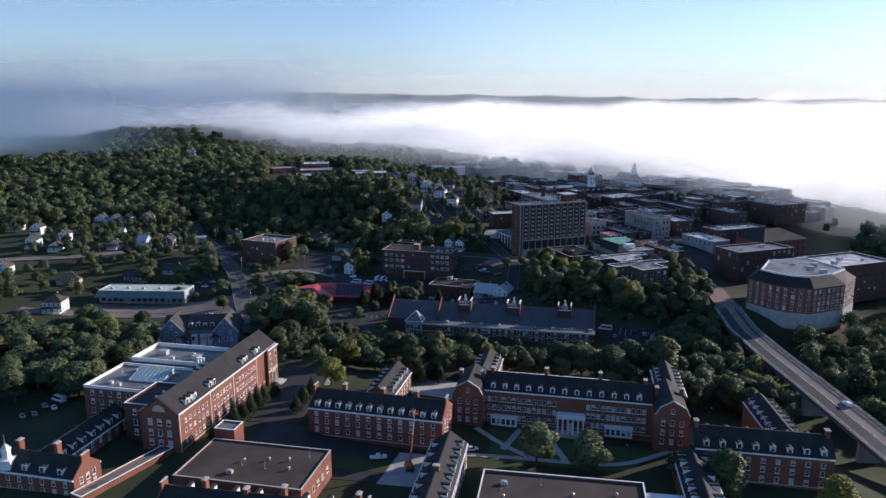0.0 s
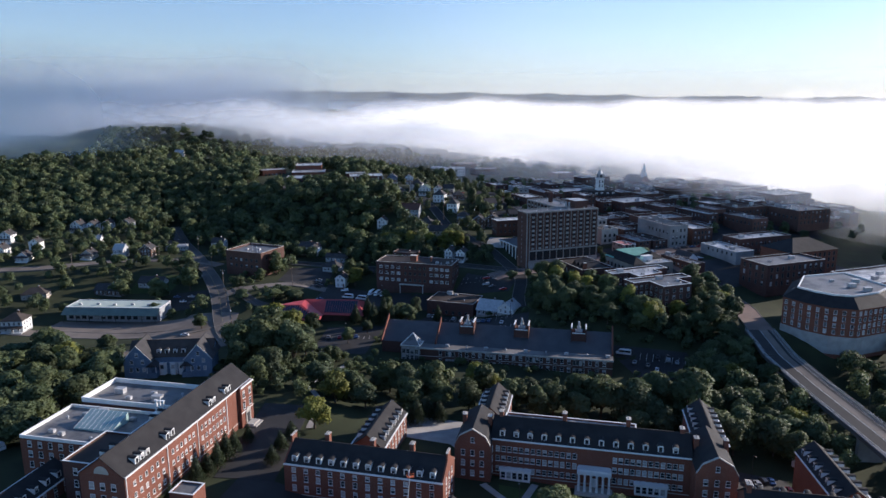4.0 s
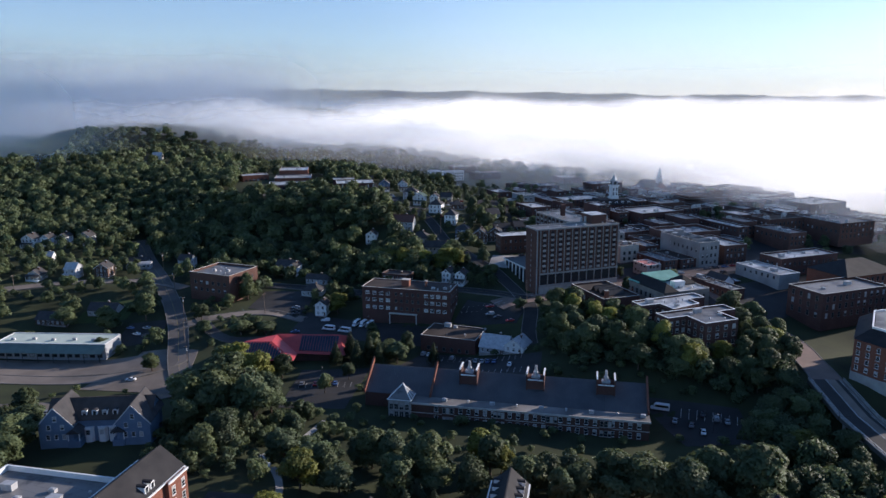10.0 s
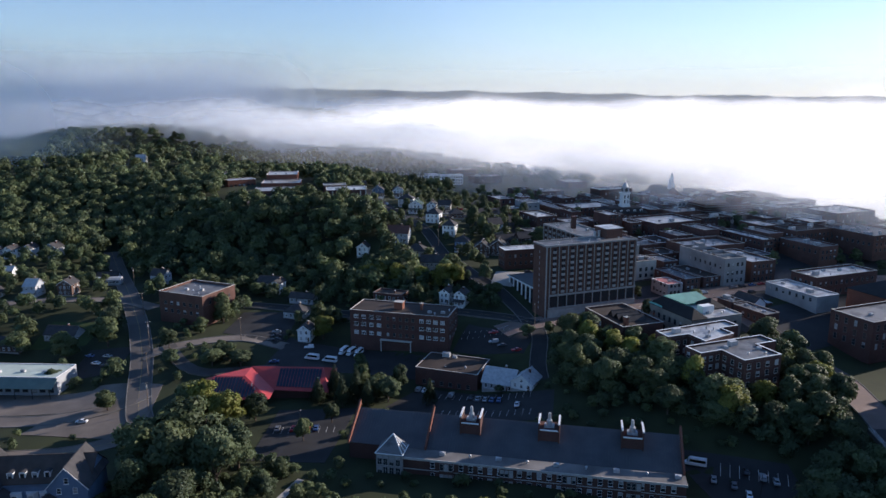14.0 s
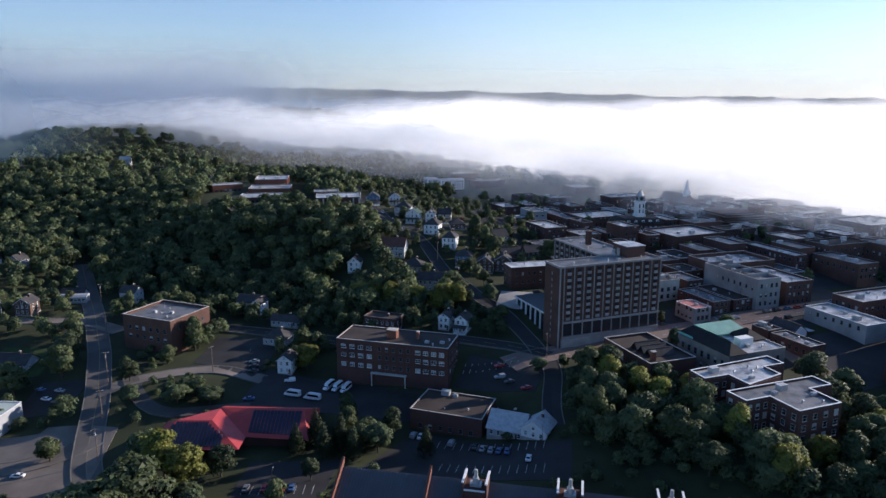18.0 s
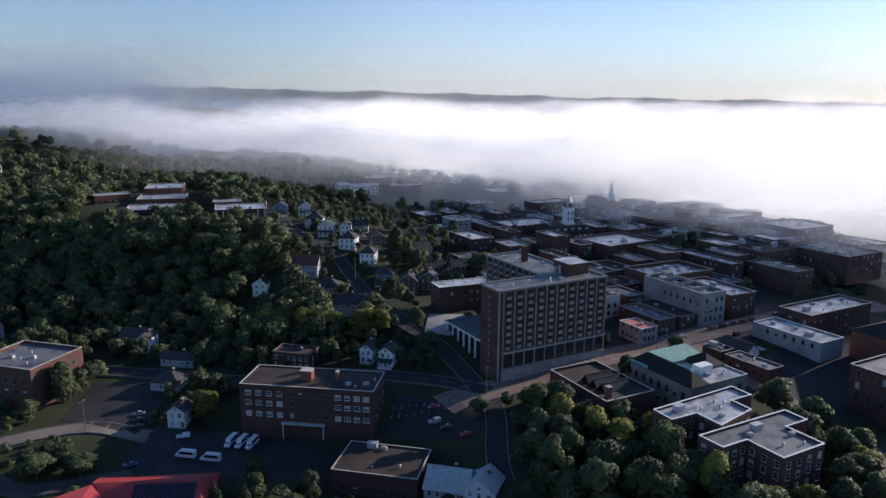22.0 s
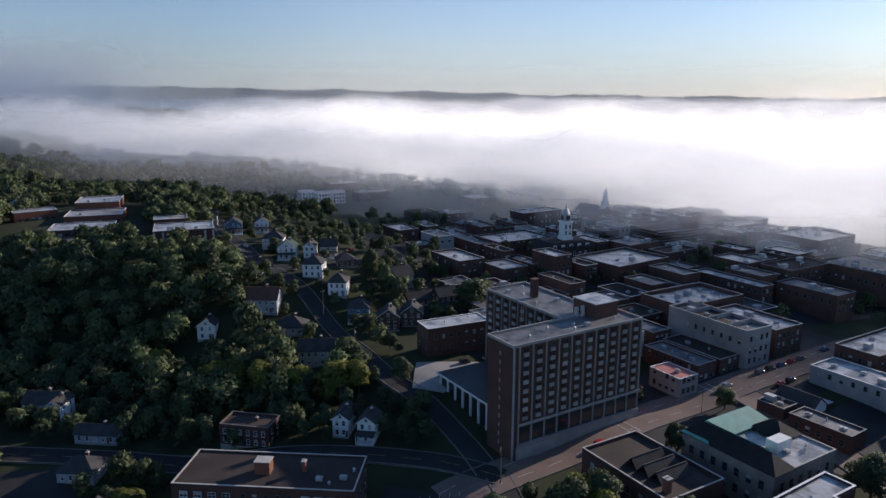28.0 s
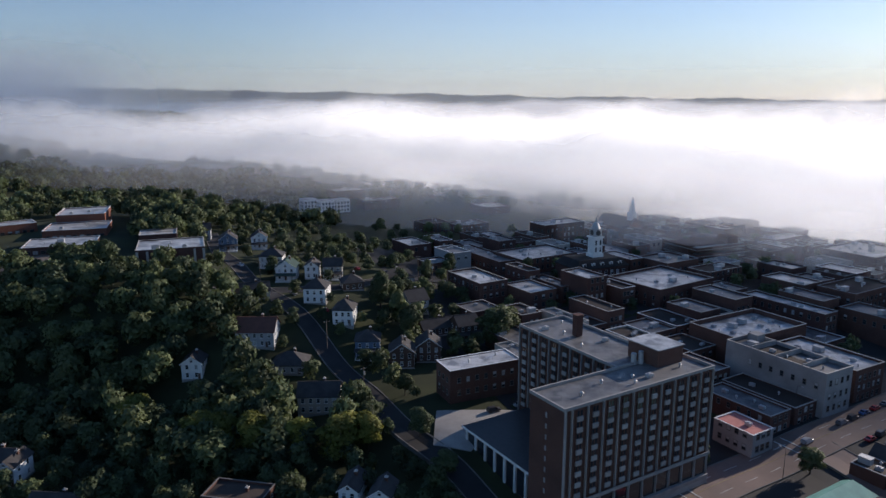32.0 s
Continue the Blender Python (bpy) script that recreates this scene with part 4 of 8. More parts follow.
def bay_window():
    """Two slim dark lights above a proud pale panel."""
    return relief((-0.9, -0.82, -0.12, 0.12, 0.82, 0.9), (0, 1.1, 1.18, 2.55, 2.62), ((0.3, 0.34, 0.34, 0.34, 0.3), (0.12,) * 5, (0.1, 0.03, 0.1, 0.03, 0.1), (0.1,) * 5),
                  ((1, 1, 1, 1, 1), (1,) * 5, (2, 0, 2, 0, 2), (2,) * 5)).mesh("window", GLASS, PANEL, BRICK_DARK)


PANEL = material("pale_window_panel", (0.36, 0.34, 0.32), (0.26, 0.25, 0.24), 0.3, 0.7, spread=0.25)
_tw = thing("tower_block", "ten-storey brown-brick tower block with pale vertical fins", "tower block", pose(51.8, 457.4, 11.5, 0, 0, TOWN))
part("wall", Shape().box(0, 0, -6, 50, 12.2, 33.8), BRICK_BROWN, _tw)
part("roof", Shape().box(0.3, 0.3, 33.8, 49.7, 11.9, 33.9), TAR_GREY, _tw)
part("coping", ring([(-0.25, -0.25), (50.25, -0.25), (50.25, 12.45), (-0.25, 12.45)], 33.81, 34.6, 0.45), FIN, _tw)
for _k in range(11):
    _x = 2.0 + _k * 4.77
    part("fin", cached("fin", lambda: Shape().box(-0.15, -0.55, 4.4, 0.15, -0.003, 33.8).mesh("fin", FIN)), FIN, _tw, m=pose(_x, 0, 0))
part("corner_fin", Shape().box(-0.12, -0.32, -4, 0.5, -0.003, 33.8), FIN, _tw)
part("band", Shape().box(1.7, -0.95, 10.1, 50, -0.76, 11.0), FIN, _tw)
part("band", Shape().box(1.7, -0.95, 3.4, 50, -0.003, 4.4), FIN, _tw)
part("plinth", Shape().box(1.5, -0.7, -4, 50, -0.003, 3.39), CONCRETE, _tw)
for _k in range(10):
    _x = 2.0 + (_k + 0.5) * 4.77
    part("spandrel", cached("spandrel", lambda: Shape().box(-1.0, -0.14, 11.1, 1.0, -0.003, 33.6).mesh("spandrel", BRICK_BROWN)), BRICK_BROWN, _tw, m=pose(_x, 0, 0))
    for _f in range(8):
        part("window", cached("bay_window", bay_window), GLASS, _tw, m=pose(_x, -0.145, 11.4 + _f * 2.75))
    part("lobby_glazing", cached("lobby", lambda: Shape().box(-2.0, -0.08, 4.6, 2.0, -0.003, 9.9).mesh("lobby_glazing", GLASS)), GLASS, _tw, m=pose(_x, 0, 0))
for _k in range(11):
    part("wall_vent", cached("slit", lambda: Shape().box(-0.1, -0.28, 0, -0.003, 0.28, 1.2).mesh("wall_vent", FIN)), FIN, _tw, m=pose(0, 6.2, 2.5 + _k * 2.75))
_rw = thing("tower_block", "rear wing of the brown-brick tower block with pale fins", "tower block", pose(51.8, 457.4, 11.5, 0, 0, TOWN))
part("wall", Shape().box(28.5, 12.25, -6, 45.6, 53.5, 33.6), BRICK_BROWN, _rw)
part("roof", Shape().box(28.8, 12.6, 33.6, 45.3, 53.2, 33.7), TAR_GREY, _rw)
part("coping", ring([(28.25, 12.5), (45.85, 12.5), (45.85, 53.75), (28.25, 53.75)], 33.61, 34.4, 0.45), FIN, _rw)
for _k in range(9):
    _y = 16.5 + _k * 4.6
    part("fin", cached("fin2", lambda: Shape().box(-0.5, -0.15, 6, -0.003, 0.15, 33.6).mesh("fin", FIN)), FIN, _rw, m=pose(28.5, _y, 0))
    if _k < 8:
        part("spandrel", cached("spandrel2", lambda: Shape().box(-0.14, -1.0, 8, -0.003, 1.0, 33.4).mesh("spandrel", BRICK_BROWN)), BRICK_BROWN, _rw, m=pose(28.5, _y + 2.3, 0))
        for _f in range(9):
            part("window", cached("bay_window", bay_window), GLASS, _rw, m=pose(28.355, _y + 2.3, 8.6 + _f * 2.75, 0, 0, -90))
_ph = thing("roof_penthouse", "brick lift house with a bright flat roof on the tower", "penthouse", pose(51.8, 457.4, 45.4, 0, 0, TOWN))
part("wall", Shape().box(37.5, 7.4, 0, 46.8, 17.8, 4.6), BRICK_BROWN, _ph)
part("roof", Shape().box(37.2, 7.1, 4.6, 47.1, 18.1, 4.85), MEMBRANE, _ph)
part("chimney", Shape().box(36.0, 36.5, 0, 38.2, 38.5, 6.2).box(35.8, 36.3, 6.2, 38.4, 38.7, 6.5), BRICK_DARK, _ph)
part("flue", Shape().tube((36.2, 12, 0), (36.2, 12, 3.4), 0.7, 0.7, 10), METAL, _ph)
part("flue", Shape().tube((34.2, 12.6, 0), (34.2, 12.6, 3.0), 0.7, 0.7, 10), METAL, _ph)
for _x, _y, _k in ((9, 4.5, 1), (18, 7.5, 1), (27, 6, 1), (31, 4.2, 0), (33, 47, 0), (35, 41, 1), (41, 49, 1), (41, 30, 0), (32, 30, 1), (43, 5, 1), (25, 3.2, 1)):
    vent(_tw, _x, _y, 33.9 if _y < 12.2 else 33.7, _k)
_lw = thing("tower_podium", "low dark-roofed podium with white columns below the tower", "building", pose(51.8, 457.4, 11.5, 0, 0, TOWN))
part("wall", Shape().box(5, 12.5, -6, 28.2, 48, 8.4), BRICK_BROWN, _lw)
part("roof", Shape().box(4.4, 12.5, 8.4, 28.2, 48.6, 9.0), DARK, _lw)
for _k in range(8):
    _y = 14.5 + _k * 4.6
    part("column", cached("pcol", lambda: Shape().box(-0.5, -0.35, -3, -0.003, 0.35, 8.4).mesh("column", WHITE)), WHITE, _lw, m=pose(5, _y, 0))
    if _k < 7:
        part("glazing", cached("pgl", lambda: Shape().box(-0.12, -1.5, 0.5, -0.003, 1.5, 7.6).mesh("glazing", GLASS)), GLASS, _lw, m=pose(5, _y + 2.3, 0))
part("rim", Shape().box(4.2, 12.4, 8.5, 4.39, 48.8, 9.1), WHITE, _lw)

B = dict(blinds=0.3, mat=TRIM)
flat_block("brick_apartments", "two-storey brick flats with a bright white roof", 39.1, 523.8, 14, 25.8, 10.6, 19, 29.6, BRICK_BROWN, MEMBRANE, WHITE, 0.35,
     plant=[(9, 5, 1), (20, 7, 1)], rows=[("f", 7, 1.5, 24, (2.0, 6.2), 1.1, 1.6, B), ("l", 3, 1, 10, (2.0, 6.2), 1.1, 1.6, B), ("r", 2, 2, 9, (2, 6.2), 1.1, 1.6, B)])
_ap = flat_block("apartment_house", "four-storey dark brick apartment house with a brown roof", -39.4, 451.8, -15.5, 47, 17.6, 1, 17.7, BRICK_DARK, TAR, STONE, 0.5,
     plant=[(43, 6, 0), (45, 10, 1), (40, 3, 1), (37, 5, 0)], rows=[("f", 4, 1.2, 16, (5.4, 9.4, 13.0), 1.9, 1.5, dict(blinds=0.7, posts=1)), ("f", 5, 17, 32, (5.4, 9.4, 13.0), 1.1, 1.5, B), ("f", 4, 33, 46, (5.4, 9.4, 13.0), 1.9, 1.5, dict(blinds=0.7, posts=1)),
     ("r", 4, 1.5, 16, (5.4, 9.4, 13.0), 1.3, 1.5, B)])
chimney(_ap, 21.5, 8, 16.2, 19.8, 4.0, 3.2, BRICK, 0)
chimney(_ap, 32, 9, 16.2, 19.4, 1.0, 1.4, BRICK, 1)
part("entrance_canopy", Shape().box(15, -1.6, 3.4, 30, -0.003, 3.8).box(15.2, -1.4, -2, 15.6, -1.0, 3.4).box(29.4, -1.4, -2, 29.8, -1.0, 3.4), STONE, _ap)
flat_block("brick_store", "square brick store with a sunlit side wall and tar roof", -138.9, 481.5, -23.4, 27.5, 24.4, 5, 18.7, BRICK_BROWN, TAR_GREY, STONE, 1.2,
     plant=[(9, 10, 0), (14, 9, 1), (17, 12, 0), (12, 16, 1), (7, 18, 3), (20, 6, 1)], rows=[("f", 6, 2, 26, (3.5, 7.5), 1.6, 1.7, B), ("r", 4, 3, 22, (8.5,), 1.2, 1.6, B)])
_sh = flat_block("long_shed", "long low shed with a pale green flat roof", -212, 419.5, -3.4, 54, 15, -9.5, -0.6, SIDING_GREY, material("pale_green_roof", (0.5, 0.56, 0.48), (0.42, 0.48, 0.42), 0.2, 0.7), WHITE, 0.3,
     plant=[(6, 5, 0), (16, 6, 0), (26, 5, 0), (36, 6, 0), (46, 5, 0)], rows=[("f", 14, 1, 53, (2.2,), 2.4, 2.6, B)])
flat_block("warehouse", "dark low warehouse with a worn tar roof", -8.2, 415.9, -20, 27, 18.6, -5.5, 3.6, BRICK_DARK, TAR, STONE, 0.5, plant=[(8, 16.5, 2), (12, 16, 0), (20, 6, 1)], rows=[("f", 6, 2, 25, (2.4,), 1.4, 1.6, B)])
part("canopy", Shape().slab([(-0.5, -4.6, 5.6), (54.5, -4.6, 5.6), (54.5, -0.004, 8.4), (-0.5, -0.004, 8.4)], 0.18), material("green_metal_canopy", (0.16, 0.2, 0.17), (0.12, 0.155, 0.135), 0.3, 0.6), _sh, "dull green metal canopy")
for _k in range(8):
    part("canopy_post", Shape().box(0.6 + _k * 7.5, -4.4, -3, 0.85 + _k * 7.5, -4.15, 5.55), DARK, _sh)
# red-roofed restaurant
_rr = thing("restaurant", "low restaurant with a red metal hip roof and solar panels", "building", pose(-70, 400, -5))
foot(-94, 395, 0, 28, 18)
foot(-66, 402, -4, 22, 20)
part("wall", Shape().box(-23, -5, -3, -7.5, 12.5, 4.6).box(-7.5, 3, -3, 26, 24, 4.597), BRICK_DARK, _rr)
part("roof_wing", Shape().add([(-25, -7, 4.6), (6, -7, 4.6), (6, 14.5, 4.6), (-5.7, 14, 9.6), (-6, 4.6, 9.6), (-18, 4.8, 9.6), (-25, 14, 4.6), (-18, 14, 4.7)],
     [(0, 1, 4, 5), (1, 2, 3, 4), (0, 5, 6), (5, 4, 3, 7), (5, 7, 6), (6, 7, 3, 2, 1, 0)]), RED_METAL, _rr)
part("roof", Shape().add([(-5.7, 14.2, 9.9), (5, 2, 4.6), (28, -0.8, 4.6), (28, 25, 4.6), (24, 12.6, 9.9), (-8, 27, 4.6)], [(0, 1, 2, 4), (2, 3, 4), (3, 5, 0, 4), (5, 1, 0), (5, 3, 2, 1)]), RED_METAL, _rr)
SOLAR = material("solar_panel", (0.012, 0.016, 0.035), (0.02, 0.025, 0.045), 1.0, 0.2)


def solar_strip(x, y0, y1, za, zb, w=1.05):
    part("solar_panel", Shape().slab([(x, y0, za), (x + w, y0, za), (x + w, y1, zb), (x, y1, zb)], 0.1), SOLAR, _rr)


for _k in range(17):
    _x = -21.5 + _k * 1.25
    _y1 = min(3.8, -7 + (6 - _x - 1.6) * 0.967 - 0.9, -7 + (_x + 25) * 1.6)
    solar_strip(_x, -6.0, _y1, 4.6 + 0.427 * 1.0 + 0.25, 4.6 + 0.427 * (_y1 + 7) + 0.25)
for _k in range(14):
    _x = 6.5 + _k * 1.25
    _e, _r = 2 - (_x - 5) * 0.122, 14.2 - (_x + 5.7) * 0.054
    _g = 5.3 / (_r - _e)
    solar_strip(_x, _e + 1.6, _r - 1.2, 4.6 + _g * 1.6 + 0.28, 9.9 - _g * 1.2 + 0.28)
part("roof_vent", Shape().tube((-2, -1, 5.5), (-2, -1, 8.6), 0.16, 0.16, 8).tube((-0.6, -2.4, 5.2), (-0.6, -2.4, 7.8), 0.14, 0.14, 8), METAL, _rr)
# civic building with green copper hips
_pn = flat_block("civic_building", "pale stone civic building with green copper roof slopes", 107.3, 418.6, TOWN, 26.5, 28, 11, 22.4, SANDSTONE, MEMBRANE, STONE, 0.5, plant=[(14, 6, 0), (19, 4, 1), (21, 5, 1)],
     rows=[("f", 6, 1.5, 25, (2, 6.4), 1.4, 2.2, B), ("l", 7, 1.5, 26.5, (2, 6.4), 1.4, 2.2, B), ("r", 6, 1.5, 26.5, (2, 6.4), 1.4, 2.2, B)])
hip_roof(_pn, 0, 0, 7.5, 28, 11.5, 3.6, SLATE, 0.5, name="hip_roof")
hip_roof(_pn, 0, 19.5, 26.5, 28.02, 11.52, 3.9, COPPER, 0.5, name="hip_roof")
part("copper_slope", Shape().slab([(8.3, 11.8, 11.62), (8.3, 26.5, 11.62), (4.0, 24.2, 15.25), (4.0, 4.4, 15.25)], -0.12), COPPER, _pn)
part("copper_slope", Shape().slab([(8.3, 18.9, 11.72), (24, 18.9, 11.72), (22.0, 23.6, 15.5), (4.2, 23.6, 15.5)], -0.1), COPPER, _pn)
hip_roof(_pn, 18, 10, 26.5, 20, 11.54, 3.2, SLATE, 0.4, name="hip_roof")
part("plant_house", Shape().box(11.5, 7, 10.9, 17.5, 10.5, 14.0), WHITE, _pn)
# flats on the wooded bank
poly_block("brick_flats", "dark brick flats with a white-rimmed cross-shaped roof", 97.1, 380.5, TOWN,
     [(-0.6, 8.2), (-0.2, 0), (9.2, 0), (9.2, -11.4), (26.3, -11.4), (26.3, 0.2), (35.6, 0.2), (35.6, 7.9), (8.8, 8.2)], 9, 22.4, BRICK_DARK, TAR_GREY, WHITE, 0.8,
     rows=[(1, 3, (3, 6.5, 9.8), 1.4, 1.8), (2, 3, (3, 6.5, 9.8), 1.4, 1.8), (3, 4, (3, 6.5, 9.8), 1.5, 1.8), (0, 2, (3, 6.5, 9.8), 1.4, 1.8)], plant=[(16, -6, 1), (22, -8, 1), (24, -3, 0), (13, 2, 0), (18, 4, 2)])
poly_block("brick_flats", "dark brick flats with a bright white stepped roof", 99.4, 400.2, TOWN,
     [(-9.5, 8.0), (-9.8, 0.2), (0, 0), (0.2, -9.0), (17, -5.8), (17.2, 1.4), (26, 1.4), (26, 9.2)], 9, 22.9, BRICK_DARK, MEMBRANE, WHITE, 0.8,
     rows=[(1, 3, (3, 6.5, 9.8), 1.4, 1.8), (2, 2, (3, 6.5, 9.8), 1.4, 1.8), (3, 4, (3, 6.5, 9.8), 1.5, 1.8), (0, 2, (3, 6.5, 9.8), 1.4, 1.8)], plant=[(-2, 5, 2), (4, 2, 1), (10, 0, 1), (12, 4, 1), (6, -4, 0), (14, 2, 1)])
_ab = flat_block("church_hall", "brick hall with three glazed roof gables and a parapet", 68.2, 445.2, -70.5, 30, 20, 10, 20.2, BRICK_DARK, TAR, STONE, 1.0, rows=[("f", 6, 2, 28, (2, 5.6), 1.5, 2.0, B), ("l", 5, 2, 18, (2, 5.6), 1.5, 2.0, B), ("b", 6, 2, 28, (2, 5.6), 1.5, 2, B)])
for _k in range(3):
    gable_roof(_ab, 11 + _k * 4.2, 5, 15 + _k * 4.2, 16, 9.4, 2.4, SHINGLE, 0.1, "y", name="roof_gable")
chimney(_ab, 26, 4, 9, 13, 1.6, 1.6, BRICK, 2)
# shops along the main street
flat_block("corner_shop", "white corner shop with a faded red flat roof", 113.8, 496, -70, 13.3, 9.2, 13.5, 20.3, GREY_WALL, RED_TILE, WHITE, 0.4, plant=[(8, 5, 0)], rows=[("f", 4, 1, 12, (1.4, 5.2), 1.2, 1.6, B), ("r", 3, 1, 8, (1.2, 5), 1.4, 1.8, B)], cat="shop")
flat_block("brick_shop", "red-brick shop row with a weathered roof", 121.3, 515.5, -69, 24.6, 10.2, 14, 20.8, BRICK_BROWN, TAR_GREY, STONE, 0.7, plant=[(5, 5, 0), (10, 4, 1), (15, 6, 1), (19, 4, 0)], rows=[("r", 3, 1, 9, (1.0, 4.2), 1.5, 1.7, B), ("f", 6, 1, 23, (4.2,), 1.1, 1.6, B)], cat="shop")
flat_block("brick_shop", "dark brick shop with a low tar roof", 132.1, 521.5, -69, 26.5, 11.2, 14, 20.6, BRICK_DARK, TAR, STONE, 0.6, plant=[(8, 5, 0), (17, 6, 1)], rows=[("r", 3, 1, 10, (1.0, 4.1), 1.5, 1.7, B)], cat="shop")
_gw = flat_block("grey_shop_block", "tall grey rendered shop block with stepped roofs", 140.9, 533.8, -71, 37, 14, 15, 30, GREY_WALL, TAR_GREY, STONE, 1.4, plant=[(7, 5, 2), (14, 6, 0), (20, 5, 1), (26, 8, 0), (32, 6, 1)], rows=[("f", 7, 8, 36, (9.2,), 1.1, 1.7, B), ("r", 4, 1, 13, (2, 6, 10.5), 1.2, 1.8, B)])
for _a in (9.5, 19, 28.5):
    part("fire_wall", Shape().box(_a, 0.37, 13.62, _a + 0.35, 13.63, 15.5), GREY_WALL, _gw)
part("dark_roof", Shape().box(10, 4.5, 13.665, 18.9, 13.6, 13.72).box(19.4, 0.4, 13.665, 28.4, 7.5, 13.72), TAR, _gw)
part("stair_head", Shape().box(2, 8.5, 13.67, 6, 12.5, 16.6), GREY_WALL, _gw)
flat_block("pale_roof_block", "shop block with a pale roof crowded with plant", 161, 536.5, -71, 31, 16.4, 14, 26.4, BRICK_BROWN, MEMBRANE, STONE, 1.0, plant=[(6, 6, 0), (12, 9, 2), (18, 5, 0), (24, 10, 0), (28, 6, 1)], rows=[("r", 5, 1, 15, (1.5, 5, 8.4), 1.2, 1.8, B)])
flat_block("theatre_block", "broad brick block with a pale roof and many roof units", 141.5, 560, -71, 24, 38, 15, 28, BRICK_BROWN, MEMBRANE, STONE, 2.0, plant=[(5, 8, 0), (9, 14, 2), (14, 8, 0), (18, 14, 0), (7, 22, 2), (14, 24, 0), (19, 22, 0), (6, 31, 0), (12, 33, 0), (18, 30, 1), (10, 5, 1)])
flat_block("long_white_shop", "long pale-walled shop with a white roof edge", 168.7, 484.3, -69, 30.6, 14.3, 12, 21.5, GREY_WALL, MEMBRANE, WHITE, 0.6, plant=[(5, 6, 0), (14, 8, 0), (22, 5, 2)], rows=[("l", 4, 1, 12, (1.4, 6), 1.4, 1.9, B), ("f", 7, 1, 29, (6.5,), 1.1, 1.6, B)])
flat_block("brick_shop", "large brick shop building with a pale roof", 192, 479.8, TOWN, 42.5, 15.7, 13.5, 24.6, BRICK_DARK, MEMBRANE, STONE, 1.0, plant=[(8, 8, 2), (18, 12, 0), (26, 9, 0), (34, 6, 1), (14, 4, 1), (38, 11, 0)], rows=[("f", 11, 1, 41, (2, 6.4), 1.2, 1.8, B), ("l", 4, 1, 14.5, (2, 6.4), 1.2, 1.8, B)])
flat_block("low_shop", "low dark shop with a gravel roof behind the civic building", 141.6, 458.7, -67, 19, 8.5, 12, 17.6, BRICK_DARK, TAR_GREY, CONCRETE, 0.6, plant=[(4, 4, 0), (9, 5, 1), (15, 3, 0)], rows=[("f", 5, 1, 18, (1.6,), 1.4, 1.8, B)], cat="shop")
flat_block("low_shop", "low shop with a dark roof beside the main street", 138.5, 470, -67, 9, 8, 12.5, 17.4, BRICK_BROWN, TAR, CONCRETE, 0.6, plant=[(2, 4, 2), (6, 3, 0), (5, 6, 1)], cat="shop")
_gs = thing("gabled_shop", "low shop with a dark gabled roof and white gable ends", "shop", pose(147.4, 473.6, 12.5, 0, 0, -67))
part("wall", Shape().box(0, 0, -4, 13, 8, 3.6).gable(0.02, 0.02, 12.98, 7.98, 3.6, 2.9), WHITE, _gs)
gable_roof(_gs, 0, 0, 13, 8, 3.6, 3.1, SHINGLE, 0.4)
part("lean_to", Shape().box(1, 8.002, -4, 12.5, 13, 2.7), BRICK_DARK, _gs)
part("lean_to_roof", Shape().slab([(0.8, 8.01, 3.2), (12.7, 8.01, 3.2), (12.7, 13.3, 2.75), (0.8, 13.3, 2.75)], -0.16), METAL, _gs)
window_rows(_gs, (13, 8), "f", 3, 1, 12, (1.0,), 1.3, 1.6, **B)
flat_block("hotel_block", "tall brown-brick block with a bright pale roof", 146, 592.5, 24, 38, 30, 18, 32, BRICK_DARK, MEMBRANE, STONE, 1.2, plant=[(12, 12, 0), (20, 9, 2), (27, 16, 0), (31, 9, 1), (8, 20, 1)], rows=[("f", 9, 1, 37, (2, 5.4, 8.8), 1.1, 1.7, B), ("l", 6, 1, 29, (2, 5.4, 8.8), 1.1, 1.7, B)])
# generic blocks of the town centre
CENTRE = [(69.6, 610, 15, 27, 9, 34), (92.4, 661.7, 12, 46, 7, 31), (104, 659, 37, 26, 8, 32), (95.9, 624, 7, 18, 10, 35), (107, 609, 8, 23, 8, 31), (115, 598.6, 11, 18, 15, 37),
          (90.4, 713.3, 12, 22, 6, 28), (108, 747, 11, 14, 6, 28), (75, 789, 19, 18, 8, 29), (97, 785, 25, 17, 9, 28), (139.7, 874, 23, 26, 12, 26), (120.7, 969, 17, 40, 7, 22),
          (283.4, 625.8, 37, 30, 16, 33), (229.7, 576.7, 34, 17.6, 10, 30), (269.3, 559.6, 32, 36, 12, 30), (200.5, 558.8, 9.2, 38, 9, 28), (227, 542.4, 14.7, 29.7, 10, 27),
          (230.2, 619.2, 12, 18.5, 10, 31), (186.1, 620.6, 25, 12.7, 8, 31), (171.3, 634, 23, 20, 7, 33), (271.4, 690, 34, 14, 9, 30), (44, 929, 34, 18, 8, 0), (21, 995, 31, 20, 8, 0), (256, 737, 40, 20, 10, 0)]
_walls, _tops = (BRICK_DARK, BRICK_BROWN, BRICK_BROWN, BRICK_DARK, BRICK_BROWN, BRICK_DARK), (MEMBRANE, TAR_GREY, MEMBRANE, TAR, TAR_GREY)
_names = {BRICK_DARK: "dark brick", BRICK: "red-brick", BRICK_BROWN: "brown-brick", GREY_WALL: "grey rendered", CREAM: "cream painted", STONE: "pale stone"}
_roofs = {MEMBRANE: "pale membrane roof", TAR_GREY: "grey gravel roof", TAR: "dark tar roof"}
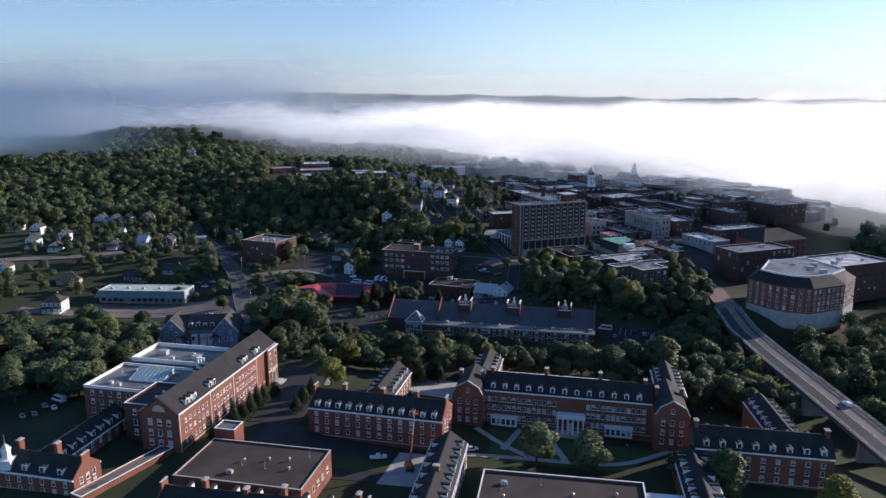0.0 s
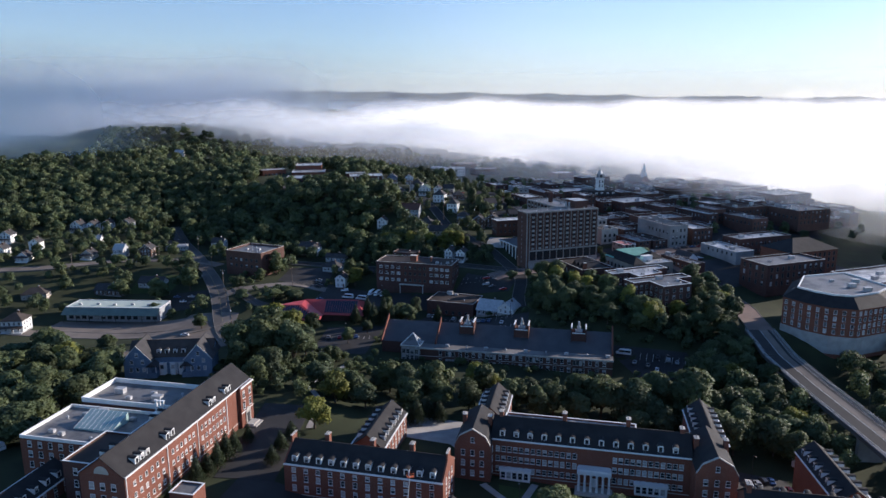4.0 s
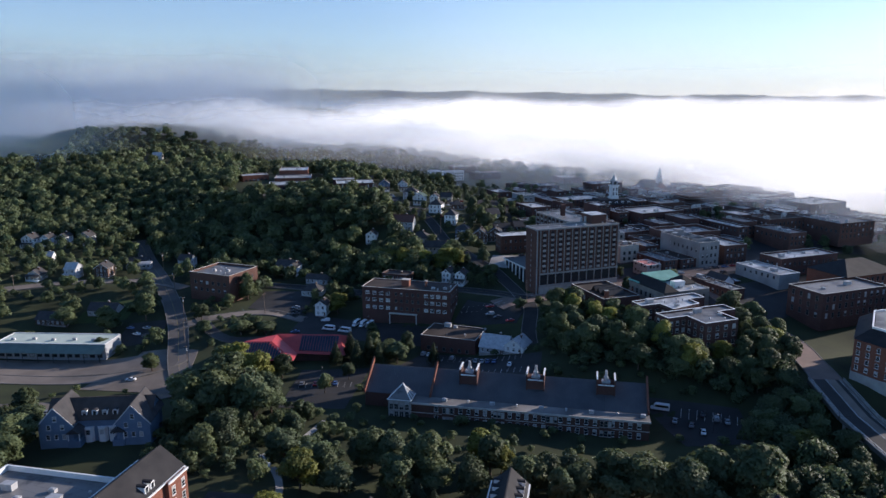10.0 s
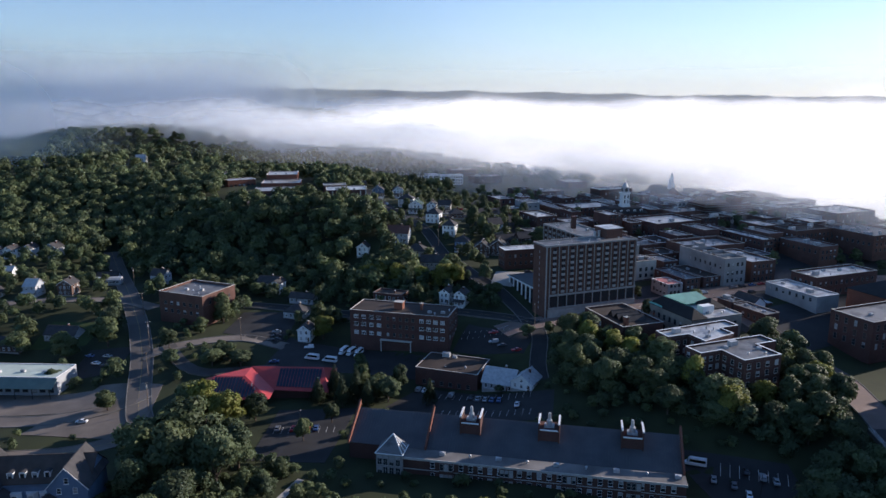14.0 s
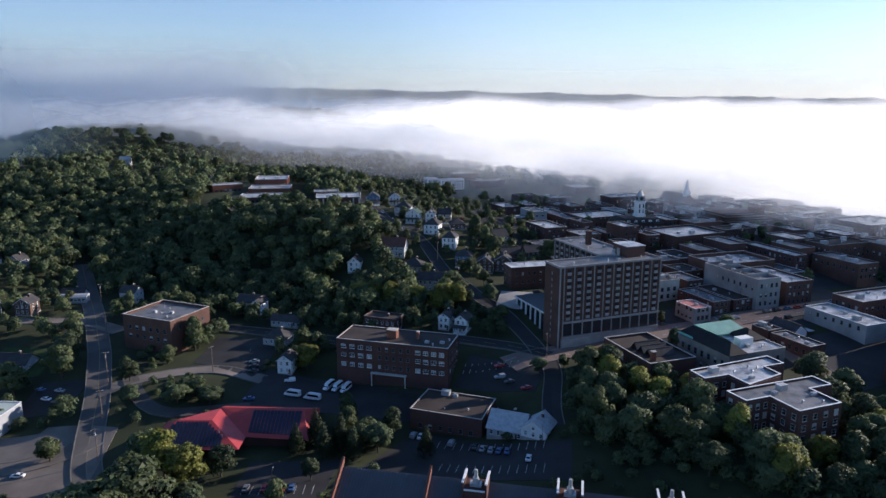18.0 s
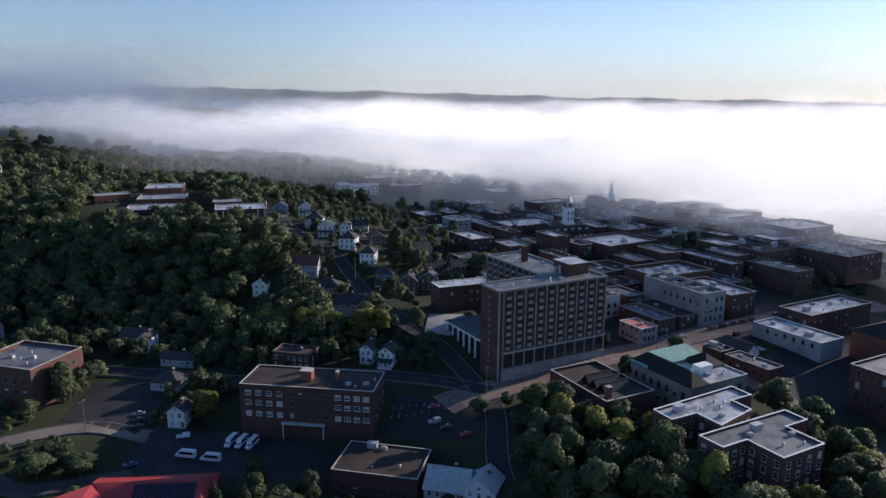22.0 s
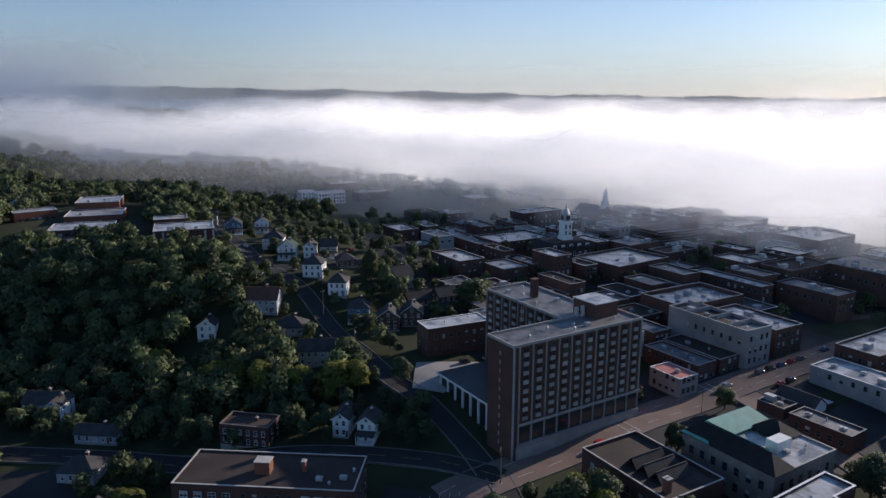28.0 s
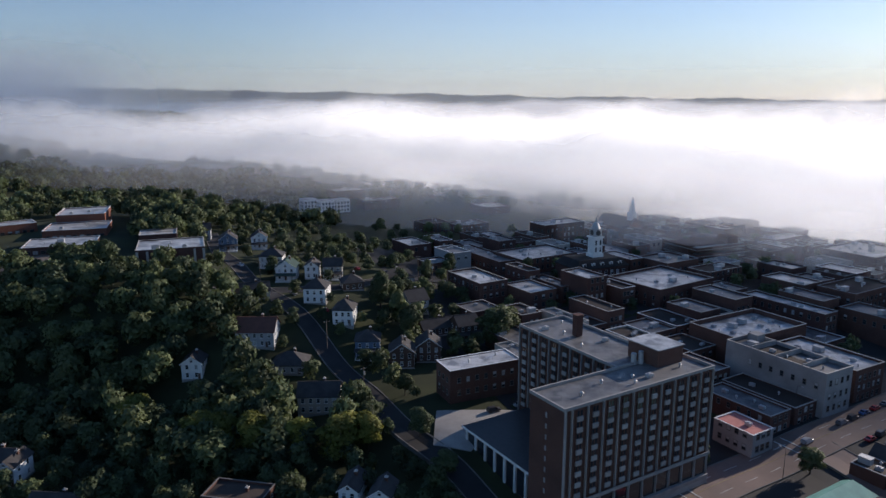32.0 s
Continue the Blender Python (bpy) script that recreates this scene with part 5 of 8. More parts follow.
for _k, (_x, _y, _w, _d, _h, _zr) in enumerate(CENTRE):
    _z, _wa, _to = (_zr - _h if _zr else gz(_x + _w / 2, _y + 8)), _walls[_k % 6], _tops[_k % 5]
    _pl = [(RND.uniform(2.5, _w - 2.5), RND.uniform(2.5, _d - 2.5), RND.choice((0, 0, 1, 2))) for _ in range(int(_w * _d / 90))]
    flat_block("town_block", f"{_names[_wa]} shop block with a {_roofs[_to]} in the haze", _x, _y, TOWN, _w, _d, _z, _z + _h, _wa, _to, CONCRETE if _k % 3 else STONE, 0.9, group="town centre blocks", plant=_pl,
         rows=[("f", max(3, int(_w / 3.6)), 1, _w - 1, [1.8 + 3.6 * q for q in range(max(1, int(_h / 3.6)))], 1.3, 1.9, B), ("l", max(2, int(_d / 3.8)), 1, _d - 1, [5.4] if _h > 8 else [1.8], 1.2, 1.8, B)])
for _k, (_x, _y) in enumerate(((-8.4, 923), (6, 914), (19, 919))):
    _z = gz(_x, _y)
    flat_block("white_apartments", "white-walled apartment block with bay fronts", _x, _y, TOWN, 12.5, 11, _z, _z + 11, WHITE, MEMBRANE, WHITE, 0.5, group="white apartment blocks", rows=[("f", 4, 0.6, 12, (1.4, 4.5, 7.6), 1.4, 1.7, B), ("l", 3, 1, 10, (1.4, 4.5, 7.6), 1.2, 1.6, B)])
# parking deck with open levels
_z = 22
_gd = thing("parking_deck", "multi-storey car park with open horizontal decks", "car park", pose(202.6, 660, _z, 0, 0, 14))
for _k in range(4):
    part("deck", Shape().box(0, 0, _k * 3.6 - 0.4, 40, 26, _k * 3.6 + 0.0), CONCRETE, _gd)
    part("deck_wall", Shape().box(-0.1, -0.1, _k * 3.6 + 0.01, 40.1, 0.2, _k * 3.6 + 1.1).box(-0.1, 0.2, _k * 3.6 + 0.01, 0.2, 26, _k * 3.6 + 1.1), BRICK_BROWN, _gd)
part("core", Shape().box(1, 8, -4, 38, 25, 11.6).box(28, 6, 10.8, 36, 14, 15), BRICK_BROWN, _gd)
_ds = thing("roof_antenna", "lattice antenna mast with crosswise arms", "antenna", pose(236, 676, 33, 0, 0, 0))
part("mast", Shape().tube((0, 0, -1), (0, 0, 9), 0.25, 0.18, 6), DARK, _ds)
for _k, (_a, _b, _z1) in enumerate(((-5, 5, 8.6), (-4, 4.5, 7.2), (-3, 6, 9.0))):
    part("arm", Shape().tube((_a, 0, _z1), (_b, 0.4 * _k, _z1 + 0.5), 0.22, 0.22, 6), DARK, _ds)
# courthouse with its white clock tower
_ch = thing("courthouse", "courthouse with a mansard roof and white clock tower", "courthouse", pose(124, 634, 23, 0, 0, 12))
part("wall", Shape().box(0, 0, -4, 30, 20, 8.5), BRICK_DARK, _ch)
hip_roof(_ch, 0, 0, 30, 20, 8.7, 3.6, SLATE, 0.4, flat=7.0)
for _a in spread(5, 2, 28):
    dormer(_ch, pose(_a, 0.6, 9.2), 1.5, 1.8, 2.0)
window_rows(_ch, (30, 20), "f", 8, 1, 29, (1, 5), 1.3, 2.0)
_ct = part("clock_tower", Shape().box(13.4, 6.6, 11.8, 19.6, 12.8, 14).box(13.9, 7.1, 14, 19.1, 12.3, 22).box(13.4, 6.6, 22, 19.6, 12.8, 22.7), WHITE, _ch, "white painted square clock tower")
part("belfry", Shape().box(14.3, 7.5, 22.7, 18.7, 11.9, 26.5).tube((16.5, 9.7, 26.5), (16.5, 9.7, 29.6), 2.6, 1.2, 8), METAL, _ct)
part("spire", Shape().tube((16.5, 9.7, 29.6), (16.5, 9.7, 33.5), 0.5, 0.05, 6), METAL, _ct)
for _m in (pose(16.5, 7.5, 24.6), pose(14.3, 9.7, 24.6, 0, 0, -90)):
    part("clock_face", Shape().tube((0, -0.15, 0), (0, -0.01, 0), 1.35, 1.35, 20), DARK, _ct, m=_m)
for _z in (15, 18.5):
    for _q in (15.2, 17.8):
        window(_ct, pose(_q, 7.1, _z), 1.0, 2.4, WHITE)
flat_block("courthouse_annex", "brick office block with a bright white roof", 138, 724, TOWN, 32, 15, 24, 37.5, BRICK_DARK, MEMBRANE, WHITE, 0.8, plant=[(12, 7, 2), (20, 8, 0)], rows=[("f", 9, 1, 31, (2, 5.4, 8.8), 1.3, 1.9, B), ("l", 4, 1, 14, (2, 5.4, 8.8), 1.2, 1.8, B)])
_st = thing("church", "brick church with a white steeple in the mist", "church", pose(198, 738, 22, 0, 0, TOWN))
part("wall", Shape().box(0, 0, -4, 15, 28, 9).gable(0, 0, 15, 28, 9, 6, "y"), BRICK, _st)
gable_roof(_st, 0, 0, 15, 28, 9, 6, SLATE, 0.4, "y")
part("steeple", Shape().box(5.4, 1, 12, 9.6, 5.2, 19).tube((7.5, 3.1, 19), (7.5, 3.1, 23), 1.8, 1.6, 8).tube((7.5, 3.1, 23), (7.5, 3.1, 29), 1.5, 0.06, 8), WHITE, _st)
# school and arched gymnasium on the hill
_gy = flat_block("gymnasium", "brick gymnasium with tall arched windows and a pale roof", -77.5, 637, 9, 28.5, 24, 38, 49, BRICK_DARK, MEMBRANE, STONE, 0.5, plant=[(8, 3.5, 2), (20, 4.5, 0), (14, 14, 1)])
for _k in range(3):
    _x = 8.2 + _k * 5.6
    part("arched_window", Shape().box(_x - 1.5, -0.15, 2.6, _x + 1.5, -0.003, 5.6).tube((_x, -0.15, 5.6), (_x, -0.003, 5.6), 1.5, 1.5, 18), CREAM, _gy)
for _x in (0.5, 4.6, 24.2, 28):
    part("pier", Shape().box(_x - 0.5, -0.35, -3, _x + 0.5, -0.003, 10.2), STONE, _gy)
part("ledge", Shape().box(5, -1.4, 1.9, 23.6, -0.003, 2.3), STONE, _gy)
flat_block("school_hall", "red-brick school block with a bright white roof", -148, 757, 8, 26, 30, 37, 47.2, BRICK, MEMBRANE, WHITE, 0.6, plant=[(7, 8, 0), (16, 12, 0), (20, 5, 1)], rows=[("f", 6, 1, 25, (1.5,), 2.4, 1.6, B), ("r", 5, 3, 27, (3,), 1.6, 2, B)])
flat_block("school_hall", "low red-brick school wing with pale roofs", -146, 728, 8, 32, 27, 37, 43.2, BRICK, MEMBRANE, WHITE, 0.6, plant=[(8, 9, 0), (20, 14, 1)], rows=[("f", 9, 1, 31, (1.4,), 2.2, 1.7, B)])
flat_block("school_hall", "front school wing with a white flat roof", -143, 690, 9, 33, 24, 37, 41.6, BRICK_DARK, MEMBRANE, WHITE, 0.5, plant=[(16, 12, 2), (9, 9, 1)], rows=[("f", 9, 1, 32, (1,), 2.2, 1.6, B)])
flat_block("school_hall", "school annex with a flat pale roof", -178, 742, 30, 24, 14, 37, 44, BRICK, MEMBRANE, WHITE, 0.5, rows=[("f", 6, 1, 23, (1.4,), 2, 1.7, B)])
flat_block("school_hall", "small flat-roofed school building behind the gymnasium", -88, 690, 9, 18, 16, 38, 46, BRICK_DARK, MEMBRANE, STONE, 0.5)
# curved hall beside the bridge
_cv = thing("curved_hall", "large curved red-brick hall with a grey mansard roof", "building", pose(0, 0, 8))
_pc = [Vector((158.6, 352)), Vector((163.5, 341.5)), Vector((171, 333.6)), Vector((181, 330.2)), Vector((201, 338.2)), Vector((214, 352)), Vector((205, 384)), Vector((176, 378))]
part("wall", Shape().prism([tuple(p) for p in _pc], -8, 15.2), BRICK, _cv)
_cc = sum(_pc, Vector((0, 0))) / len(_pc)
_in = [p + (_cc - p).normalized() * 6 for p in _pc]
_n = len(_pc)
_o = [p + (p - _cc).normalized() * 0.5 for p in _pc]
part("mansard", Shape().add([(*p, 15.2) for p in _o] + [(*p, 19.2) for p in _in], [(i, (i + 1) % _n, _n + (i + 1) % _n, _n + i) for i in range(_n)] + [tuple(range(_n))[::-1], tuple(range(_n, 2 * _n))]), SLATE, _cv)
part("roof", Shape().prism([tuple(p + (_cc - p).normalized() * 1.2) for p in _in], 19.2, 19.45), TAR_GREY, _cv)
part("roof_rim", ring([tuple(p) for p in _in], 19.2, 20.0, 0.6), WHITE, _cv)
part("base_course", ring([tuple(p + (p - _cc).normalized() * 0.25) for p in _pc], -6, 2.2, 0.24), CONCRETE, _cv)
for _e in range(5):
    _a, _b = _pc[_e], _pc[_e + 1]
    _l = (_b - _a).length
    for _q in range(int(_l / 2.9)):
        _p = _a + (_b - _a) * (_q + 0.5) / int(_l / 2.9)
        for _z in (3.4, 6.4, 9.4, 12.4):
            window(_cv, pose(_p.x, _p.y, _z, 0, 0, math.degrees(math.atan2(_b.y - _a.y, _b.x - _a.x))), 1.2, 1.7)
for _x, _y, _k in ((190, 352, 2), (196, 360, 2), (186, 362, 0), (193, 345, 2)):
    vent(_cv, _x, _y, 19.45, _k)
flat_block("lecture_hall", "stone-trimmed lecture hall beyond the green", 178, 410, TOWN, 42, 20, 10, 24, BRICK_DARK, TAR_GREY, STONE, 1.0, rows=[("f", 10, 1, 41, (2, 6, 10), 1.4, 2.4, B), ("l", 4, 1, 19, (2, 6, 10), 1.4, 2.4, B)], plant=[(10, 9, 0), (28, 11, 2)])
_hh = flat_block("lecture_hall", "large brick hall with a hipped grey roof in the mist", 206, 440, TOWN, 36, 24, 11, 24, BRICK, TAR_GREY, STONE, 0.6, rows=[("f", 9, 1, 35, (2, 6, 9.4), 1.4, 2.2, B)])
hip_roof(_hh, 0, 0, 36, 24, 13.1, 6, SLATE, 0.6)
flat_block("lecture_hall", "flat-roofed brick hall behind the curved hall", 214, 372, TOWN, 44, 26, 6, 24, BRICK_DARK, MEMBRANE, WHITE, 1.0, plant=[(9, 8, 2), (20, 14, 2), (32, 9, 0)], rows=[("f", 10, 1, 43, (2, 6, 10), 1.4, 2, B)])


# ---- houses ----
def house(label, x, y, ang, w, d, storeys=2, wall=WHITE, top=SHINGLE, roof="y", porch=True, rise=None, z=None, group="timber houses", name="house"):
    """A timber house on a stone footing; x, y: the middle of its front, which looks along -y before it is turned."""
    zz = gz(x, y) if z is None else z
    t = thing(name, label, "house", pose(x, y, zz, 0, 0, ang), group)
    foot(x, y, ang, w, d, -w / 2)
    h, r = 0.6 + 2.9 * storeys, rise or (w if roof == "y" else d) * 0.36
    part("footing", Shape().box(-w / 2 - 0.05, -0.05, -4, w / 2 + 0.05, d + 0.05, 0.55), CONCRETE, t)
    s = Shape().box(-w / 2, 0, 0.551, w / 2, d, h)
    if roof in "xy":
        s.gable(-w / 2, 0, w / 2, d, h, r, roof)
    part("wall", s, wall, t)
    if roof in "xy":
        gable_roof(t, -w / 2, 0, w / 2, d, h, r, top, 0.45, roof)
        if roof == "y":
            for sx in (-1, 1):
                part("bargeboard", Shape().slab([(sx * (w / 2 + 0.5), -0.52, h - 0.35 * r / (w / 2)), (0, -0.52, h + r + 0.04), (0, -0.44, h + r + 0.04), (sx * (w / 2 + 0.5), -0.44, h - 0.35 * r / (w / 2))], 0.28), WHITE, t)
            window(t, pose(0, 0, h + 0.3), 0.9, 1.2)
    elif roof == "f":
        r = 0.5
        part("roof", Shape().box(-w / 2 + 0.3, 0.3, h + 0.002, w / 2 - 0.3, d - 0.3, h + 0.2), top, t)
        for x0, y0, x1, y1 in ((-w / 2, 0, w / 2, 0.28), (-w / 2, d - 0.28, w / 2, d), (-w / 2, 0.282, -w / 2 + 0.28, d - 0.282), (w / 2 - 0.28, 0.282, w / 2, d - 0.282)):
            q = part("parapet", Shape().box(x0, y0, h + 0.002, x1, y1, h + 0.8), wall, t)
            part("coping", Shape().box(x0 - 0.06, y0 - 0.06 if y0 < 0.1 or y0 > d - 0.3 else y0, h + 0.802, x1 + 0.06, y1, h + 0.92), TRIM, q)
    else:
        hip_roof(t, -w / 2, 0, w / 2, d, h + 0.24, r, top, 0.45)
    for k in range(storeys):
        zc = 1.35 + 2.9 * k
        for a in spread(max(2, int(w / 2.6)), -w / 2 + 0.4, w / 2 - 0.4):
            if not (k == 0 and porch):
                window(t, pose(a, 0, zc), 0.95, 1.5)
        for a in spread(max(2, int(d / 3.2)), 0.6, d - 0.6):
            window(t, pose(w / 2, a, zc, 0, 0, 90), 0.95, 1.5)
            window(t, pose(-w / 2, a, zc, 0, 0, -90), 0.95, 1.5)
    if porch:
        p = part("porch", Shape().box(-w / 2, -2.2, 0.2, w / 2, -0.002, 0.5).box(-w / 2, -2.2, -3, w / 2, -2.0, 0.2), WHITE, t)
        part("porch_roof", Shape().slab([(-w / 2 - 0.3, -2.6, 3.0), (w / 2 + 0.3, -2.6, 3.0), (w / 2 + 0.3, -0.01, 3.7), (-w / 2 - 0.3, -0.01, 3.7)], -0.16), top, p)
        for a in spread(4, -w / 2 - 0.8, w / 2 + 0.8):
            part("porch_post", Shape().box(a - 0.09, -2.15, 0.5, a + 0.09, -1.97, 3.05), WHITE, p)
        part("porch_rail", Shape().box(-w / 2 + 0.1, -2.1, 1.3, w / 2 - 0.1, -2.02, 1.38).box(-w / 2 + 0.1, -2.1, 0.7, w / 2 - 0.1, -2.04, 0.76), WHITE, p)
        part("door", Shape().box(-0.5, -0.08, 0.6, 0.5, -0.003, 2.7), BROWN_PAINT, t)
        window(t, pose(w * 0.3, 0, 1.35), 0.95, 1.5)
        window(t, pose(-w * 0.3, 0, 1.35), 0.95, 1.5)
    else:
        part("door", Shape().box(w * 0.28, -0.08, 0.6, w * 0.28 + 0.95, -0.003, 2.65), BROWN_PAINT, t)
    chimney(t, w * 0.12, d * 0.6, h, h + r + 0.8, 0.7, 0.7, BRICK_DARK, 1)
    return t


HOUSES = [
    # the street below the wooded hill
    ("white gabled house under the wooded hill", -287.6, 583, -6, 8.5, 9, 2, WHITE, SHINGLE, "y", True), ("narrow white house under the wooded hill", -277, 586, -6, 6, 9, 2, WHITE, SHINGLE, "y", False),
    ("narrow white house among trees", -267, 590, -4, 6, 9, 2, WHITE, SHINGLE, "y", False), ("grey gabled house with a porch", -252.5, 592, -6, 8, 9, 2, SIDING_GREY, SHINGLE, "y", True),
    ("small house with a white gable by the road", -245.5, 514, -2, 8, 8, 1, SIDING_TAN, SHINGLE, "y", True), ("narrow house with a pale metal roof", -226.5, 520, -2, 7, 9, 2, SIDING_GREY, METAL, "x", True),
    ("brown house set back from the road", -209, 524, 0, 8, 9, 2, BROWN_PAINT, SHINGLE, "y", False), ("grey house with a low roof", -198, 552, 8, 12, 7, 1, SIDING_GREY, SHINGLE, "x", False),
    ("white house with two gables beside the road", -302, 507, 4, 8, 9, 2, WHITE, SHINGLE, "y", True), ("white cottage with a dark roof", -283, 502, 4, 8, 8, 1, WHITE, SHINGLE, "y", True),
    ("white house behind a lawn", -287, 524, 6, 7, 8, 2, WHITE, SHINGLE, "y", False), ("pale house with a flat porch roof", -347, 562, 4, 11, 9, 2, WHITE, METAL, "x", True),
    ("large dark-roofed house beside a lawn", -184, 468, -8, 16, 9, 1, SIDING_GREY, SHINGLE, "x", False), ("low dark-roofed house with roof dormers", -207, 459, -6, 17, 9, 1, BROWN_PAINT, SHINGLE, "x", False),
    ("pale gabled house among trees", -290, 450, 10, 9, 10, 2, WHITE, SHINGLE_BROWN, "y", False), ("long pale bungalow with a hipped roof", -245, 446, 12, 14, 9, 1, SIDING_TAN, SHINGLE_BROWN, "h", False),
    ("white house with a brown hipped roof", -228, 395, 4, 11, 10, 2, WHITE, SHINGLE_BROWN, "h", True), ("small white garage beside the lane", -255, 548, 4, 6, 6, 1, WHITE, METAL, "x", False),
    ("white house high above the road", -320, 545, 4, 8, 9, 2, WHITE, SHINGLE, "y", True), ("grey house behind the brick store", -165, 545, -12, 9, 8, 2, SIDING_GREY, SHINGLE, "x", False),
    # between the road and the bank
    ("white double house with a lean-to wing", -95, 524, -14, 12, 8, 2, WHITE, SHINGLE, "x", False), ("white gabled wing of a double house", -90, 521, -14, 5, 9, 2, WHITE, SHINGLE, "y", False),
    ("long white cabin with a flat roof", -72, 503, -16, 14, 6, 1, SIDING_GREY, SHINGLE, "x", False), ("small white cottage beside the car park", -62.5, 458, -8, 6, 8, 2, WHITE, SHINGLE, "y", False),
    ("grey house with a dark hipped roof", -72, 482, -14, 11, 9, 1, SIDING_GREY, SHINGLE, "h", False),
    ("brick duplex with paired white windows", -24.5, 485.5, -22, 16, 9, 2, BRICK_DARK, TAR, "f", False),
    ("white house with twin gables beside the hill road", 4.5, 481, -20, 5, 9, 2, WHITE, SHINGLE, "y", False), ("white house gable with dark windows", 12, 477, -20, 5.5, 8, 2, WHITE, SHINGLE, "y", True),
    ("white gabled workshop behind the warehouse", 34, 398, -30, 9, 10, 1, WHITE, METAL, "y", False), ("low white workshop with a pale metal roof", 25, 403, -22, 13, 12, 1, SIDING_GREY, METAL, "x", False),
    # the hill street
    ("white house with a dark green roof and broad porch", -14.5, 637, -8, 9, 10, 2, WHITE, material("dark_green_shingle", (0.05, 0.085, 0.075), (0.04, 0.065, 0.06), 0.5, 0.85), "y", True), ("white square house with a hipped roof", -22, 656, -8, 11, 9, 2, WHITE, SHINGLE, "h", False),
    ("narrow white house beside the hill street", -3, 638, -8, 6, 9, 2, WHITE, SHINGLE, "y", False), ("pale house with two-storey porches", 6.5, 637, -6, 8.5, 8, 2, SIDING_TAN, SHINGLE, "x", True),
    ("tall white house with a dark roof", -2, 601, -14, 9, 10, 2, WHITE, SHINGLE, "h", False), ("tall white house with bay windows", 8.5, 585, -14, 8, 10, 2, WHITE, SHINGLE, "h", False),
    ("blue-grey house with a hipped roof and side porch", 16.5, 567, -8, 9, 9, 2, SIDING_BLUE, SHINGLE, "h", True), ("dark house with white-trimmed gable", 28, 557, -8, 9, 9, 2, BROWN_PAINT, SHINGLE, "y", False),
    ("dark gabled house with paired windows", 38.5, 561, -8, 9, 9, 2, BROWN_PAINT, SHINGLE, "y", False), ("dark house with a pale hip and porch", 58, 580, 12, 9, 9, 2, BROWN_PAINT, SHINGLE, "x", True),
    ("grey barn-roofed house with a steep gable", 41, 600, 18, 9, 10, 2, SIDING_GREY, SHINGLE, "x", False), ("brown low house beside the tall trees", 47, 584, 14, 14, 8, 1, BROWN_PAINT, SHINGLE, "x", False),
    ("house with a dark brown hipped roof", 15, 618, 8, 9, 9, 1, BROWN_PAINT, SHINGLE, "h", False), ("flat grey-roofed house by the junction", 36, 628, 20, 16, 10, 1, SIDING_GREY, SHINGLE, "h", False),
    ("large dark house with a red-brown roof among trees", -24, 572, -10, 14, 11, 2, SIDING_GREY, material("red_brown_shingle", (0.13, 0.065, 0.05), (0.1, 0.05, 0.042), 0.5, 0.85), "x", False), ("grey hipped house below the hill street", -12, 558, -10, 12, 10, 1, SIDING_GREY, SHINGLE, "h", False),
    ("pale green-roofed house behind tall trees", -2, 531, -8, 13, 9, 2, SIDING_TAN, SHINGLE, "x", False), ("white house half hidden by the wood", -45, 563, -6, 7, 8, 2, WHITE, SHINGLE, "y", False),
    ("low dark-roofed cottage on the corner", -27, 608, 6, 14, 8, 1, SIDING_GREY, SHINGLE, "x", False), ("small house beyond the gymnasium", -45, 690, 4, 9, 9, 2, SIDING_BLUE, SHINGLE, "y", True),
    ("white house beyond the gymnasium", -30, 700, 4, 8, 8, 2, WHITE, SHINGLE, "y", True), ("grey house among the hill trees", -62, 720, 4, 9, 8, 2, SIDING_GREY, SHINGLE, "x", False), ("white house above the town", -34, 850, 4, 10, 9, 2, WHITE, SHINGLE, "y", False),
    ("pale house on the wooded hill", -195, 790, 4, 9, 9, 2, WHITE, SHINGLE, "y", False), ("pale house among hilltop trees", -262, 880, 4, 9, 9, 2, WHITE, SHINGLE, "x", False), ("small white house on the wooded slope", -222, 700, -4, 8, 8, 2, WHITE, SHINGLE, "y", False),
    ("white house with a roof in the trees", -240, 740, -4, 8, 8, 2, WHITE, SHINGLE, "y", False), ("pale roof among the wooded slope", -330, 930, 4, 10, 9, 2, WHITE, METAL, "x", False),
]
for _a in HOUSES:
    house(*_a)
# long bay-fronted lodge of blue shingles
_vi = thing("blue_lodge", "long blue shingled lodge with cross gables and white trim", "house", pose(-132.5, 320.3, 0.6, 0, 0, 4.5))
part("wall", Shape().box(0, 0, -9, 34, 12, 6.2).gable(0, 0, 34, 12, 6.2, 5.2, "x"), SIDING_BLUE, _vi)
gable_roof(_vi, 0, 0, 34, 12, 6.2, 5.2, SHINGLE_BROWN, 0.5)
for _x, _w in ((4.5, 11), (29.5, 11)):
    _g = part("gable_wing", Shape().box(_x - _w / 2, -4.2, -8, _x + _w / 2, 6, 6.4).gable(_x - _w / 2, -4.2, _x + _w / 2, 6, 6.4, 6.2, "y"), SIDING_BLUE, _vi)
    gable_roof(_vi, _x - _w / 2, -4.2, _x + _w / 2, 10, 6.4, 6.2, SHINGLE, 0.55, "y", name="gable_roof")
    for _sx in (-1, 1):
        part("bargeboard", Shape().slab([(_x + _sx * (_w / 2 + 0.6), -4.85, 5.9), (_x, -4.85, 12.7), (_x, -4.72, 12.7), (_x + _sx * (_w / 2 + 0.6), -4.72, 5.9)], 0.35), WHITE, _vi)
    for _a, _z in ((-2.6, 1.2), (0, 1.2), (2.6, 1.2), (-2.2, 4.6), (2.2, 4.6), (0, 7.6)):
        window(_vi, pose(_x + _a, -4.2, _z), 1.1, 1.6)
